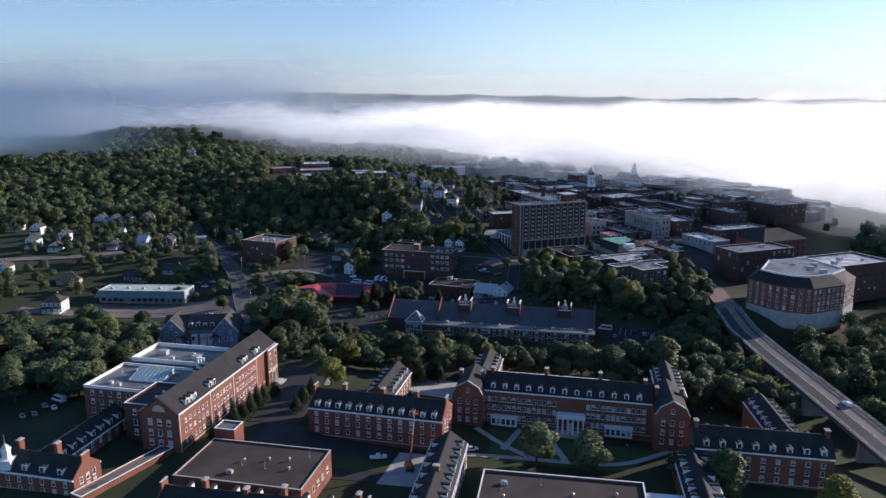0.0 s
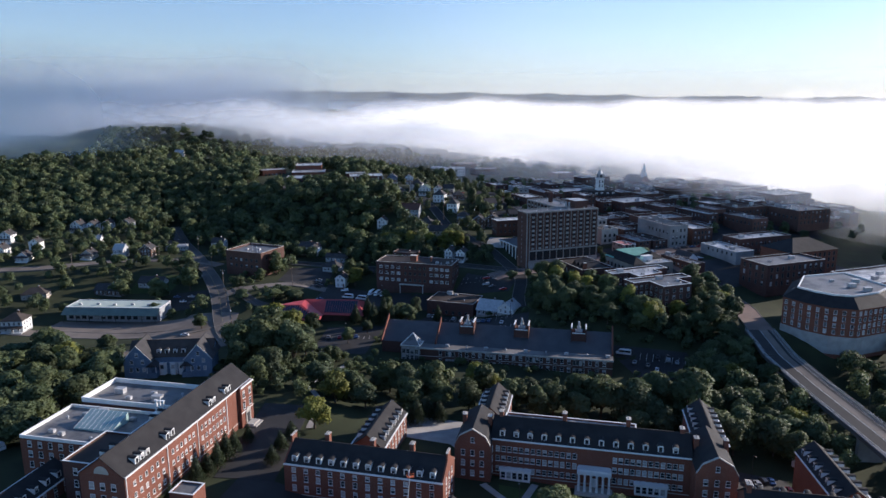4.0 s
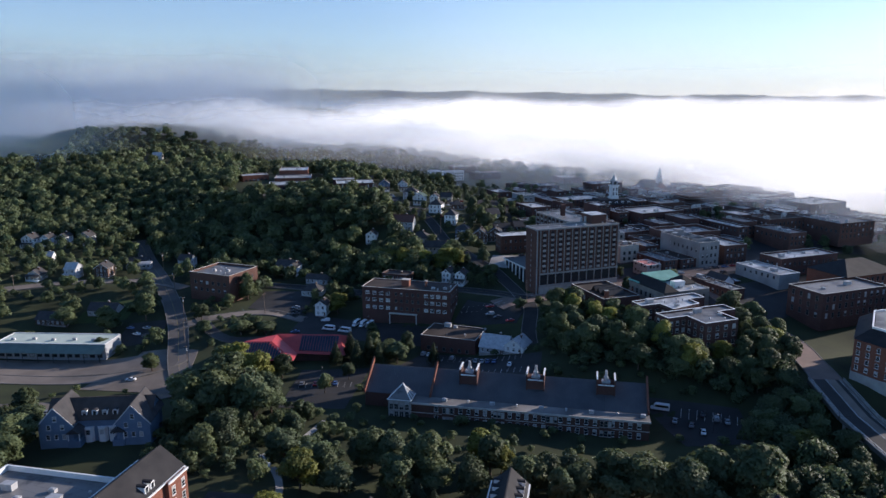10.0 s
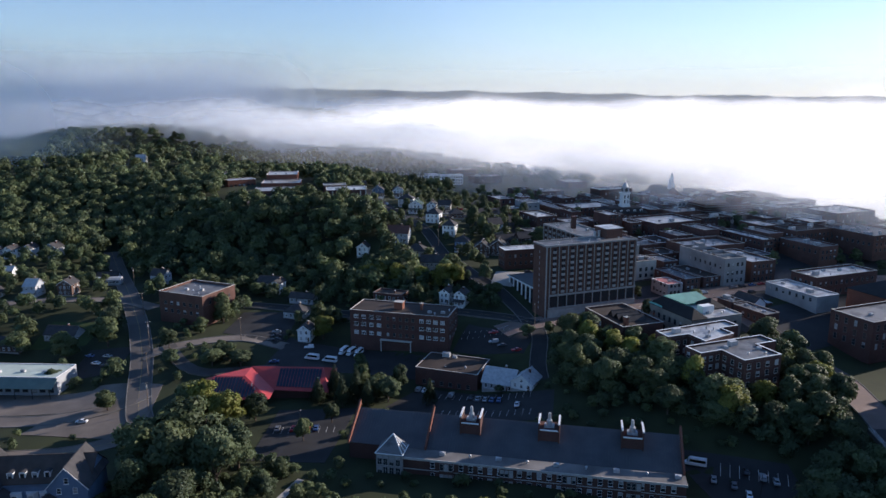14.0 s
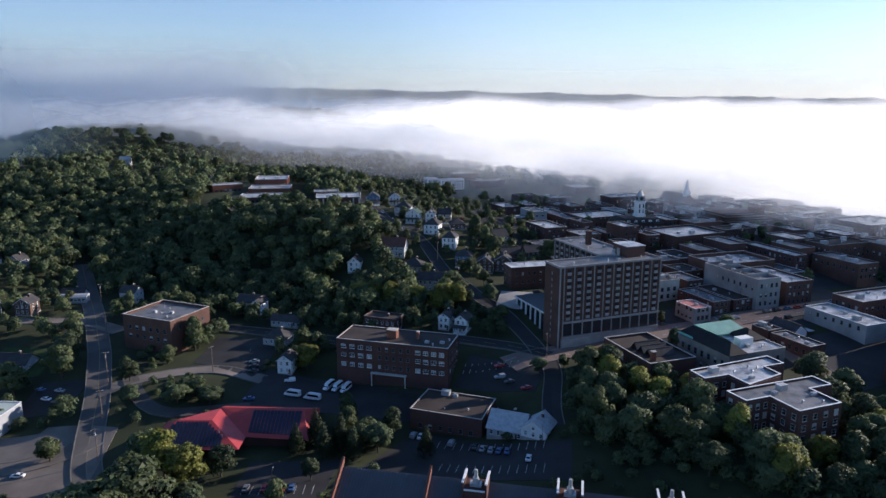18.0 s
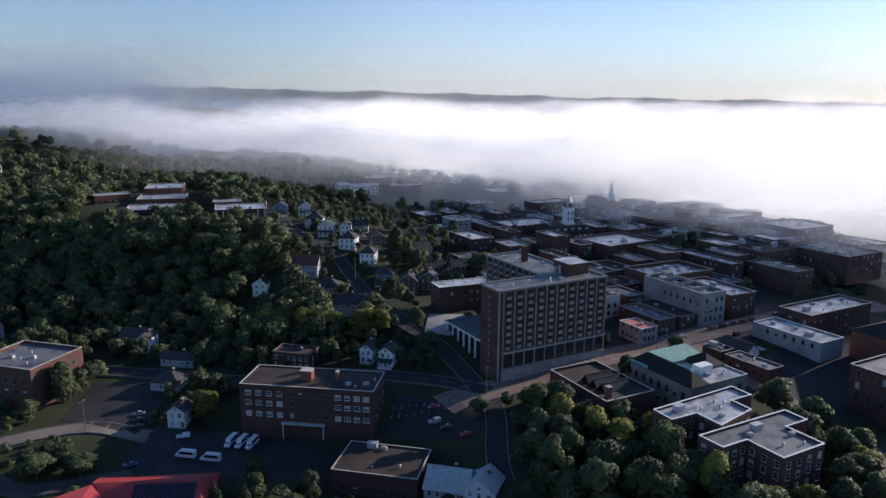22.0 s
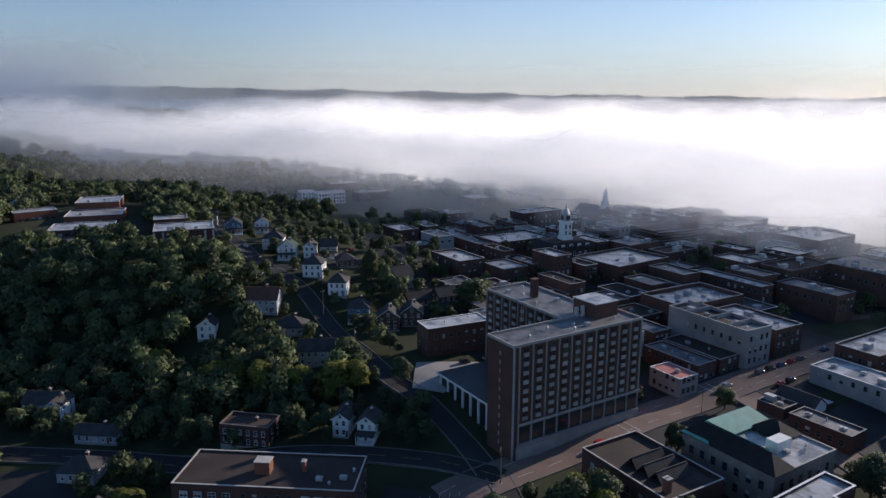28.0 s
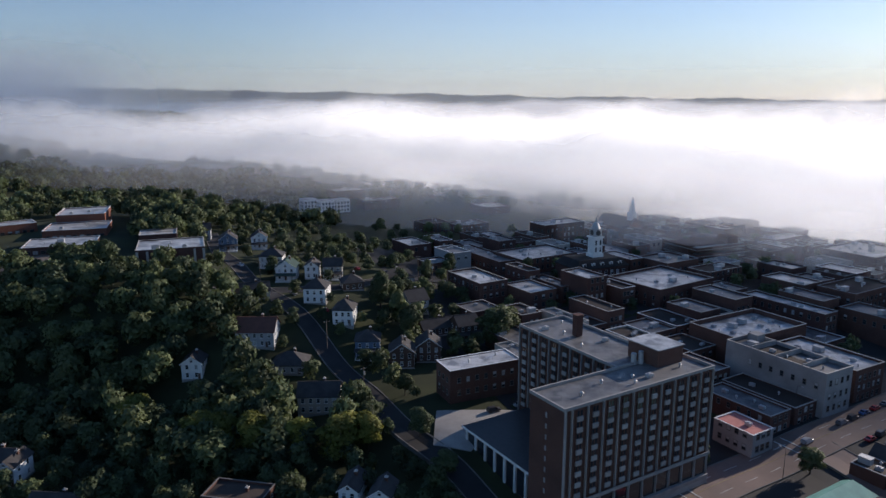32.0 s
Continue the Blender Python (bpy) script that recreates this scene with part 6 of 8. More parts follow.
for _a in (12, 15.4, 18.8, 22.2):
    dormer(_vi, pose(_a, 0.9, 7.0), 1.4, 1.7, 2.4, SHINGLE)
for _a in (13.5, 18, 21.5):
    part("bay", Shape().prism([(_a - 1.6, -0.004), (_a - 0.9, -1.2), (_a + 0.9, -1.2), (_a + 1.6, -0.004)], -2, 3.2).prism([(_a - 1.8, -0.004), (_a - 1.0, -1.4), (_a + 1.0, -1.4), (_a + 1.8, -0.004)], 3.2, 3.4), WHITE, _vi, "white bay window")
    window(_vi, pose(_a, -1.2, 0.9), 1.3, 1.7)
for _x in (10.2, 24.6):
    _p = part("porch", Shape().box(_x - 2, -4.8, -3, _x + 2, -0.004, 0.4), SIDING_BLUE, _vi)
    part("porch_roof", Shape().gable(_x - 2.4, -5.2, _x + 2.4, -0.004, 3.2, 1.8, "y"), SHINGLE, _p)
    for _q in (-1.8, 1.8):
        part("porch_post", Shape().box(_x + _q - 0.12, -4.7, 0.4, _x + _q + 0.12, -4.46, 3.2), WHITE, _p)
# silver diner by the junction
_di = thing("diner", "low silver diner with a curved metal roof", "diner", pose(-203, 545, 4.5, 0, 0, 8))
part("body", Shape().box(0, 0, -3, 15, 6, 3.0), SIDING_GREY, _di)
part("roof", Shape().add([(-0.3, -0.3, 3.0), (15.3, -0.3, 3.0), (15.3, 1.4, 3.9), (-0.3, 1.4, 3.9), (15.3, 4.6, 3.9), (-0.3, 4.6, 3.9), (15.3, 6.3, 3.0), (-0.3, 6.3, 3.0)], [(0, 1, 2, 3), (3, 2, 4, 5), (5, 4, 6, 7), (1, 6, 4, 2), (0, 3, 5, 7), (7, 6, 1, 0)]), METAL, _di)
window_rows(_di, (15, 6), "f", 7, 0.5, 14.5, (1.0,), 1.6, 1.2)

# ---- roads, car parks, lawns ----
ROADS = []


def draped(name, label, pts, width, mat, lift=0.12, kind="structure", cat="road", edge=True, lines=None):
    """A strip of paving that follows the land, with a kerb down each side."""
    P = [Vector(p) for p in pts]
    fine = []
    for a, b in zip(P[:-1], P[1:]):
        n = max(1, int((b - a).length / 5))
        fine += [a + (b - a) * k / n for k in range(n)]
    fine.append(P[-1])
    for _ in range(3):
        fine = [fine[0]] + [(a + 2 * b + c) / 4 for a, b, c in zip(fine[:-2], fine[1:-1], fine[2:])] + [fine[-1]]
    ROADS.append((np.array([tuple(p) for p in fine]), width / 2))
    rows = []
    for i, p in enumerate(fine):
        d = (fine[min(i + 1, len(fine) - 1)] - fine[max(i - 1, 0)]).normalized()
        rows.append((p, Vector((-d.y, d.x))))
    cols = [-width / 2 - 0.35, -width / 2, -width / 2, -width / 4, 0, width / 4, width / 2, width / 2, width / 2 + 0.35] if edge else [-width / 2, -width / 4, 0, width / 4, width / 2]
    up = [0.14, 0.14, 0, 0, 0, 0, 0, 0.14, 0.14] if edge else [0] * 5
    s, n = Shape(), len(cols)
    v = [(p.x + q.x * c, p.y + q.y * c, max(gz(p.x, p.y), gz(p.x + q.x * c, p.y + q.y * c)) + lift + u) for p, q in rows for c, u in zip(cols, up)]
    o = len(v)
    f, m = [], []
    for i in range(len(rows) - 1):
        for k in range(n - 1):
            f.append((i * n + k + 1, i * n + k, (i + 1) * n + k, (i + 1) * n + k + 1))
            m.append(1 if edge and k in (0, 1, n - 3, n - 2) else 0)
    for i in range(len(rows)):
        for k in (0, n - 1):
            x, y, z = v[i * n + k]
            v.append((x, y, z - 1.5))
    for i in range(len(rows) - 1):
        f += [(i * n, o + 2 * i, o + 2 * i + 2, (i + 1) * n), (i * n + n - 1, (i + 1) * n + n - 1, o + 2 * i + 3, o + 2 * i + 1)]
        m += [1, 1]
    s.v, s.f, s.m = v, f, m
    ob = tagged(new(name, s.mesh(name, mat, KERB)), label, cat, kind=kind)
    if lines:
        for off, mm, dash in lines:
            t = Shape()
            step = 2 if dash else 1
            for i in range(0, len(rows) - 1, step):
                (p, q), (p2, q2) = rows[i], rows[i + 1]
                a = [p + q * (off - 0.09), p + q * (off + 0.09), p2 + q2 * (off + 0.09), p2 + q2 * (off - 0.09)]
                t.slab([(w.x, w.y, max(gz(w.x, w.y), gz(p.x, p.y)) + lift + 0.03) for w in a][::-1], 0.02)
            part("road_marking", t, mm, ob)
    return ob


def patch(name, label, c, mat, lift=0.1, cat="car park", n=10, kind="structure"):
    """A four-cornered piece of ground cover, laid over the land."""
    a, b, e, d = [Vector(p) for p in c]
    v, f = [], []
    for j in range(n + 1):
        for i in range(n + 1):
            p = (a * (1 - i / n) + b * i / n) * (1 - j / n) + (d * (1 - i / n) + e * i / n) * j / n
            v.append((p.x, p.y, gz(p.x, p.y) + lift))
    N = n + 1
    f = [(j * N + i, j * N + i + 1, (j + 1) * N + i + 1, (j + 1) * N + i) for j in range(n) for i in range(n)]
    s = Shape().add(v, f)
    rim = [i for i in range(N)] + [j * N + n for j in range(1, N)] + [n * N + i for i in range(n - 1, -1, -1)] + [j * N for j in range(n - 1, 0, -1)]
    o = len(s.v)
    s.v += [(v[k][0], v[k][1], v[k][2] - 1.2) for k in rim]
    s.f += [(rim[k], o + k, o + (k + 1) % len(rim), rim[(k + 1) % len(rim)]) for k in range(len(rim))]
    s.m += [0] * len(rim)
    foot_pts = [tuple(p) for p in (a, b, e, d)]
    PATCHES.append(np.array(foot_pts))
    return tagged(new(name, s.mesh(name, mat)), label, cat, kind=kind)


def stalls(parent, start, step, along, length, n):
    """Painted lines between parking places."""
    s0, st, al = Vector(start), Vector(step), Vector(along).normalized()
    q = Vector((-al.y, al.x)) * 0.07
    for k in range(n):
        p = s0 + st * k
        a = [p - q, p + q, p + q + al * length, p - q + al * length]
        part("parking_line", Shape().slab([(w.x, w.y, gz(w.x, w.y) + 0.17) for w in a], 0.04), PAINT_LINE, parent)


PATCHES = []
draped("road", "worn pale road that curves past the blue lodge", [(-260, 352), (-200, 355), (-162, 359), (-127, 365), (-103, 381)], 8, ROADMAT, lines=[(0, PAINT_YELLOW, False)])
draped("road", "pale upper carriageway beside a grass strip", [(-250, 398), (-187, 393), (-150, 389), (-128, 396), (-118, 408)], 9, ROADMAT)
draped("road", "street that climbs towards the wooded hill", [(-100, 372), (-112, 386), (-121, 409), (-130, 436), (-147, 474), (-173, 525), (-206, 584), (-222, 612)], 9, STREET, 0.14, lines=[(0, PAINT_YELLOW, False)])
draped("road", "side street in front of the small houses", [(-380, 465), (-308, 480), (-263, 492), (-221, 515), (-174, 517), (-150, 502)], 8, ROADMAT, 0.1)
draped("road", "short street beside the brick store", [(-131, 437), (-113, 449), (-90, 458), (-70, 452)], 7, ROADMAT, 0.1)
draped("drive", "pale drive around the red-roofed restaurant", [(-124, 450), (-113, 431), (-99, 420), (-86, 427), (-70, 430)], 6, STREET, 0.2, cat="drive", edge=False)
draped("road", "brick-paved main street beside the tower block", [(30, 444), (50, 452), (75, 462), (103, 474), (138, 486), (174, 499), (209, 513), (280, 540)], 14, BRICK_ROAD, 0.16, lines=[(0, PAINT_YELLOW, False), (-3.4, PAINT_LINE, True), (3.4, PAINT_LINE, True)])
draped("road", "street along the side of the tower block", [(44, 452), (42, 470), (35, 493), (22, 512), (14, 542), (0, 575), (-28, 632), (-48, 681), (-60, 740)], 7.0, ASPHALT, 0.13)
draped("road", "dark street behind the apartment house", [(47, 450), (32, 463), (12, 470), (-5, 474), (-30, 480), (-60, 492), (-110, 505)], 8, ASPHALT, 0.18, lines=[(0, PAINT_YELLOW, True)])
draped("road", "street that drops from the junction past the flats", [(46, 450), (47, 432), (42, 415), (42, 402)], 6.4, ASPHALT, 0.1)
draped("road", "cross street in the town centre", [(-45, 622), (10, 622), (40, 645), (80, 650), (130, 628), (190, 650)], 8, ASPHALT, 0.1)
draped("road", "street from the bridge to the green", [(148, 345), (154, 372), (160, 396), (152, 420), (146, 450), (140, 484)], 11, BRICK_ROAD, 0.12)
# the bridge
_br = thing("bridge", "long concrete road bridge with four lanes and low parapets", "bridge", pose(0, 0, 0))
_bp = [Vector((147, 348)), Vector((144.5, 322)), Vector((146, 295)), Vector((148.5, 262)), Vector((149.5, 225)), Vector((150, 160))]
_bz = [8.2, 5.4, 3.0, 0.8, -0.8, -2.5]
for _i in range(5):
    _a, _b = _bp[_i], _bp[_i + 1]
    _d = (_b - _a).normalized()
    _q = Vector((-_d.y, _d.x))

    def _cs(off0, off1, up0, up1):
        c = []
        for p, z in ((_a, _bz[_i]), (_b, _bz[_i + 1])):
            for o, u in ((off0, up0), (off1, up0), (off1, up1), (off0, up1)):
                w = p + _q * o
                c.append((w.x, w.y, z + u))
        return Shape().add(c, [(0, 1, 2, 3), (7, 6, 5, 4), (0, 4, 5, 1), (1, 5, 6, 2), (2, 6, 7, 3), (3, 7, 4, 0)])
    part("deck", _cs(-6.6, 6.6, -1.4, 0), STREET, _br)
    part("carriageway", _cs(-5.4, 5.4, 0.003, 0.06), ASPHALT, _br)
    part("worn_lane", _cs(0.5, 3.4, 0.062, 0.08), ROADMAT, _br)
    for _o in (-6.5, 6.3):
        part("kerb_beam", _cs(_o, _o + 0.2, 0.002, 0.35), CONCRETE, _br)
        for _u in (0.62, 0.95, 1.2):
            part("guard_rail", _cs(_o + 0.06, _o + 0.14, _u, _u + 0.07), METAL, _br)
    for _o in (-5.5, 5.35):
        part("kerb", _cs(_o, _o + 0.15, 0.002, 0.2), CONCRETE, _br)
    for _o in (-5.0, 4.85, -0.1, 0.2):
        part("lane_line", _cs(_o, _o + 0.16, 0.065, 0.085), PAINT_LINE, _br)
    part("pier", Shape().box(_b.x - 4.5, _b.y - 0.8, -24, _b.x + 4.5, _b.y + 0.8, _bz[_i + 1] - 1.6), CONCRETE, _br)
ROADS.append((np.array([tuple(p) for p in _bp]), 8.0))
# car parks and paving
_p = patch("car_park", "asphalt car park behind the laboratory", [(-24, 385), (42, 371), (46, 392), (-6, 412)], ASPHALT)
stalls(_p, (-4, 402), (2.7, -0.72), (0.25, 0.97), 5, 16)
stalls(_p, (2, 384), (2.7, -0.6), (0.25, 0.97), 5, 13)
_p = patch("car_park", "asphalt car park beside the laboratory end wall", [(78, 352), (86, 322), (112, 322), (112, 342)], ASPHALT)
stalls(_p, (90, 340), (2.6, -1.0), (0.36, 0.93), 5, 8)
_p = patch("car_park", "sloping car park between the flats and the tower", [(8, 441), (38, 424), (45, 436), (16, 456)], ASPHALT)
stalls(_p, (12, 446), (2.6, -0.6), (0.3, 0.95), 5, 9)
_p = patch("car_park", "dark yard in front of the apartment house", [(-76, 428), (-8, 420), (-5, 440), (-70, 462)], ASPHALT)
_p = patch("car_park", "car park with painted bays beside tall conifers", [(-62, 352), (-36, 350), (-30, 392), (-60, 392)], ASPHALT)
stalls(_p, (-58, 372), (2.7, 0), (0, 1), 5, 9)
_p = patch("car_park", "yard with cars beside the brick store", [(-102, 462), (-72, 452), (-70, 490), (-100, 492)], ASPHALT)
# the paler tone stands for sunlight on the near end of the street
patch("junction", "worn paving where the streets meet, made pale by sunlight in its colour", [(-152, 378), (-108, 374), (-113, 414), (-142, 420)], ROADMAT, 0.17, "road")
patch("forecourt", "pale forecourt in front of the long shed", [(-216, 398), (-140, 396), (-134, 416), (-214, 417)], ROADMAT, 0.16, "forecourt")
patch("car_park", "small car park beside a lawn", [(-165, 432), (-140, 430), (-138, 448), (-163, 456)], ASPHALT, 0.12)
patch("car_park", "row of parking places behind the blue lodge", [(-158, 350), (-112, 350), (-112, 357), (-158, 357)], ASPHALT, 0.12)
patch("car_park", "car park behind the great hall", [(86, 218), (110, 212), (112, 246), (90, 252)], ASPHALT, 0.1)
patch("service_court", "paved service court between the halls", [(-66, 200), (-5, 192), (-3, 208), (-60, 232)], ASPHALT, 0.1, "courtyard")
patch("campus_drive", "asphalt drive beside the academic hall", [(-68, 228), (-50, 228), (-48, 280), (-66, 282)], ASPHALT, 0.14, "drive")
patch("terrace", "pale paved terrace in the service court", [(-20, 193), (-3, 190), (-1, 210), (-14, 212)], PAVING, 0.2, "terrace")
patch("plaza", "pale plaza behind the brick wing", [(-18, 262), (8, 256), (10, 276), (-12, 282)], PAVING, 0.12, "plaza")
patch("town_paving", "paved ground between the town blocks", [(60, 500), (290, 560), (330, 720), (20, 720)], ASPHALT, 0.03, "pavement", 30)
patch("town_paving", "dark paved ground on both sides of the main street", [(72, 440), (222, 496), (206, 540), (58, 484)], ASPHALT, 0.05, "pavement", 30)
patch("town_paving", "worn asphalt behind the shops below the main street", [(128, 450), (152, 418), (262, 462), (236, 496)], ASPHALT, 0.09, "pavement", 24)
patch("tower_forecourt", "pale concrete apron beside the tower podium", [(30, 503), (40, 498), (62, 516), (34, 520)], PAVING, 0.25, "pavement")
patch("school_yard", "brown paved yard in front of the school", [(-165, 672), (-100, 676), (-104, 692), (-160, 690)], ROADMAT, 0.12, "yard")
patch("lawn", "mown green lawn in the service court", [(-38, 203), (-16, 199), (-15, 206), (-36, 210)], LAWN_GRASS, 0.16, "lawn")
patch("lawn", "mown lawn crossed by pale footpaths", [(15, 208), (58, 202), (74, 216), (17, 231)], LAWN_GRASS, 0.06, "lawn")
patch("lawn", "sunlit lawn beside the valley car park", [(-196, 462), (-168, 462), (-166, 484), (-196, 486)], LAWN_GRASS, 0.08, "lawn")
for _c in (((8, 211), (40, 208), (58, 205), (82, 219)), ((12, 231), (23, 214), (30, 209)), ((28, 232), (20, 215)), ((36, 229), (40, 209)), ((-52, 300), (-45, 285), (-46, 262)), ((-60, 306), (-50, 318), (-42, 340)), ((0, 262), (10, 250), (6, 236))):
    draped("footpath", "pale concrete footpath across the lawn", list(_c), 2.2, PAVING, 0.14, cat="path", edge=False)
_ws = thing("garden_wall", "low white curved seat wall beside the path", "wall", pose(-56.5, 298.5, 0))
for _k in range(2):
    _s = Shape()
    for _i in range(8):
        _t0, _t1 = _i / 8, (_i + 1) / 8
        _f = lambda t: (1.4 * math.sin(5 * t) + _k * 2.6, t * 7 - 2, 0)
        _a, _b = Vector(_f(_t0)), Vector(_f(_t1))
        _z = gz(-56.5, 298.5)
        _s.tube((_a.x, _a.y, _z + 0.6), (_b.x, _b.y, _z + 0.6), 0.4, 0.4, 6)
    part("seat", _s, WHITE, _ws)

# ---- small shop buildings that fill the streets of the town ----
def free_plot(x, y, ang, w, d):
    """True where a building of this size meets no other building and no street."""
    c, s = math.cos(radians(ang)), math.sin(radians(ang))
    for i in range(5):
        for j in range(5):
            u, v = w * i / 4, d * j / 4
            px, py = x + u * c - v * s, y + u * s + v * c
            for bx, by, a, x0, x1, dd in FOOT:
                ca, sa = math.cos(a), math.sin(a)
                p, q = (px - bx) * ca + (py - by) * sa, -(px - bx) * sa + (py - by) * ca
                if x0 - 0.3 < p < x1 + 0.3 and -0.3 < q < dd + 0.3:
                    return False
            for pts, hw in ROADS:
                if np.min(np.hypot(pts[:, 0] - px, pts[:, 1] - py)) < hw + 1.6:
                    return False
    return True


_plots = random.Random(21)
_walls2 = (BRICK_DARK, BRICK_BROWN, BRICK_DARK, BRICK_BROWN, GREY_WALL, BRICK_BROWN, CREAM)
_made = 0
for _row in range(17):
    _u = -30.0
    while _u < 290 and _made < 102:
        _w, _d, _h = _plots.uniform(7, 15), _plots.uniform(12, 24), _plots.choice((5.5, 6.5, 7.5, 8.5, 9.5, 10.5))
        _x = 75 + _u * math.cos(radians(TOWN)) - _row * 17.5 * math.sin(radians(TOWN)) + 8
        _y = 505 + _u * math.sin(radians(TOWN)) + _row * 17.5 * math.cos(radians(TOWN))
        _ok = 515 < _y < 800 and 70 - (_y - 520) * 0.12 < _x < 335 and _x + 0.9 * _y > 545
        if _ok and free_plot(_x, _y, TOWN, _w, _d):
            _wa, _to = _plots.choice(_walls2), _plots.choice((MEMBRANE, TAR_GREY, TAR, TAR_GREY, TAR))
            _z = gz(_x + _w / 2, _y + _d / 2)
            _pl = [(_plots.uniform(2, _w - 2), _plots.uniform(3, _d - 3), _plots.choice((0, 1, 2, 0))) for _ in range(2)]
            _near = _y < 640
            _sb = flat_block("shop", f"{_names[_wa]} town shop with a {_roofs[_to]}", _x, _y, TOWN, _w, _d, _z, _z + _h, _wa, _to, _plots.choice((STONE, CONCRETE, WHITE)), 0.8, group="town shops", plant=_pl,
                 rows=[("f", 3 if _near else 2, 1, _w - 1, (1.4, 4.9) if _near and _h > 8 else (_h - 3.6,), 1.5, 1.8, B)])
            _made += 1
            _u += _w + (0.4 if _plots.random() < 0.7 else _plots.uniform(3, 8))
        else:
            _u += 4.0

# ---- trees ----
NR = np.random.RandomState(11)


def leaf_cloud(n, blobs, size, rs):
    """n leaf sprays over and inside overlapping lumps. Gives three corners and one soft normal for each."""
    c = np.array([b[:3] for b in blobs])
    r = np.array([b[3] for b in blobs])
    mid = c.mean(0)
    pick = rs.choice(len(blobs), n, p=r**2 / (r**2).sum())
    d = rs.normal(size=(n, 3))
    d /= np.linalg.norm(d, axis=1, keepdims=True)
    d[:, 2] = np.where(d[:, 2] < -0.35, -d[:, 2] * 0.6, d[:, 2])
    rad = r[pick] * (1.14 - 0.5 * rs.uniform(0, 1, n) ** 1.3)
    pos = c[pick] + d * rad[:, None] * np.array([1, 1, 0.88])
    out = pos - mid
    out /= np.linalg.norm(out, axis=1, keepdims=True) + 1e-6
    soft = d * 0.55 + out * 0.6 + rs.normal(scale=0.34, size=(n, 3))
    soft /= np.linalg.norm(soft, axis=1, keepdims=True)
    nor = soft + rs.normal(scale=0.45, size=(n, 3))
    nor /= np.linalg.norm(nor, axis=1, keepdims=True)
    ref = np.where(np.abs(nor[:, 2:]) > 0.9, [[1.0, 0, 0]], [[0, 0, 1.0]])
    u = np.cross(ref, nor)
    u /= np.linalg.norm(u, axis=1, keepdims=True)
    w = np.cross(nor, u)
    a = rs.uniform(0, 6.28, n)
    s = (size * rs.uniform(0.55, 1.4, n))[:, None]
    v = np.stack([pos + (u * np.cos(a + k)[:, None] + w * np.sin(a + k)[:, None]) * s * q for k, q in ((0, 1.15), (2.2, 0.8), (4.1, 0.95))], 1)
    return v.reshape(-1, 3), np.repeat(soft, 3, 0)


def leaf_mesh(name, v, nor, mat):
    me = bpy.data.meshes.new(name)
    n = len(v) // 3
    me.vertices.add(len(v))
    me.vertices.foreach_set("co", v.astype(np.float32).ravel())
    me.loops.add(n * 3)
    me.loops.foreach_set("vertex_index", np.arange(n * 3, dtype=np.int32))
    me.polygons.add(n)
    me.polygons.foreach_set("loop_start", np.arange(0, n * 3, 3, dtype=np.int32))
    me.polygons.foreach_set("loop_total", np.full(n, 3, np.int32))
    me.polygons.foreach_set("use_smooth", np.ones(n, bool))
    me.materials.append(mat)
    me.update(calc_edges=True)
    me.normals_split_custom_set_from_vertices(nor.astype(np.float32))
    return me


def lumps(rs, kind):
    """The lumps of a crown one metre in radius that fills heights 0.28 to 1 of a tree one metre high (before scaling)."""
    if kind == "c":
        return [(0, 0, 0.14 + 0.84 * t, 0.02 + 0.30 * (1 - t)) for t in np.linspace(0, 1, 9)]
    out = [(0, 0, 0.5, 0.5), (rs.uniform(-0.15, 0.15), rs.uniform(-0.15, 0.15), 0.7, 0.36), (rs.uniform(-0.2, 0.2), rs.uniform(-0.2, 0.2), 0.83, 0.24)]
    for _ in range(13):
        a, e, k = rs.uniform(0, 6.28), rs.uniform(-0.9, 1.1), rs.uniform(0.36, 0.66)
        out.append((k * math.cos(a) * math.cos(e), k * math.sin(a) * math.cos(e), 0.50 + 0.34 * math.sin(e), rs.uniform(0.22, 0.38)))
    return out


def tree_meshes(kind, k):
    """Trunk and crown meshes of one kind of tree; heights run to 1 m and are scaled in steps."""
    rs = np.random.RandomState(100 + k)
    h, r = {"b": (13, 5.6), "y": (13, 5.6), "c": (14, 4.6), "s": (6, 2.6)}[kind]
    h, r = h * rs.uniform(0.92, 1.1), r * rs.uniform(0.92, 1.1)
    s = Shape()
    th = 0.22 * h if kind != "c" else 0.85 * h
    s.tube((0, 0, -1.5), (0, 0, th), 0.03 * h, 0.017 * h if kind != "c" else 0.03, 8)
    if kind != "c":
        for q in range(6):
            a = q * 1.05 + rs.uniform(-0.3, 0.3)
            b = (0.5 * r * math.cos(a), 0.5 * r * math.sin(a), h * rs.uniform(0.5, 0.72))
            s.tube((0, 0, th * rs.uniform(0.75, 0.98)), b, 0.013 * h, 0.005 * h, 6)
    bl = []
    for x, y, z, q in lumps(rs, kind):
        bl.append((x * r, y * r, z * h, q * r * (1.12 if kind != "c" else 2.6)))
    v, nor = leaf_cloud(5400 if kind != "c" else 2400, bl, 0.4 if kind != "c" else 0.34, rs)
    v[:, 2] = np.maximum(v[:, 2], 0.06 * h)
    mat = {"b": LEAF[k % 3], "y": LEAF[3], "c": LEAF[4], "s": LEAF[1]}[kind]
    return s.mesh("trunk", BARK), leaf_mesh("crown", v, nor, mat), h, r


PROTO = {}
for _kd, _n in (("b", 6), ("y", 3), ("c", 3)):
    PROTO[_kd] = [tree_meshes(_kd, _q) for _q in range(_n)]
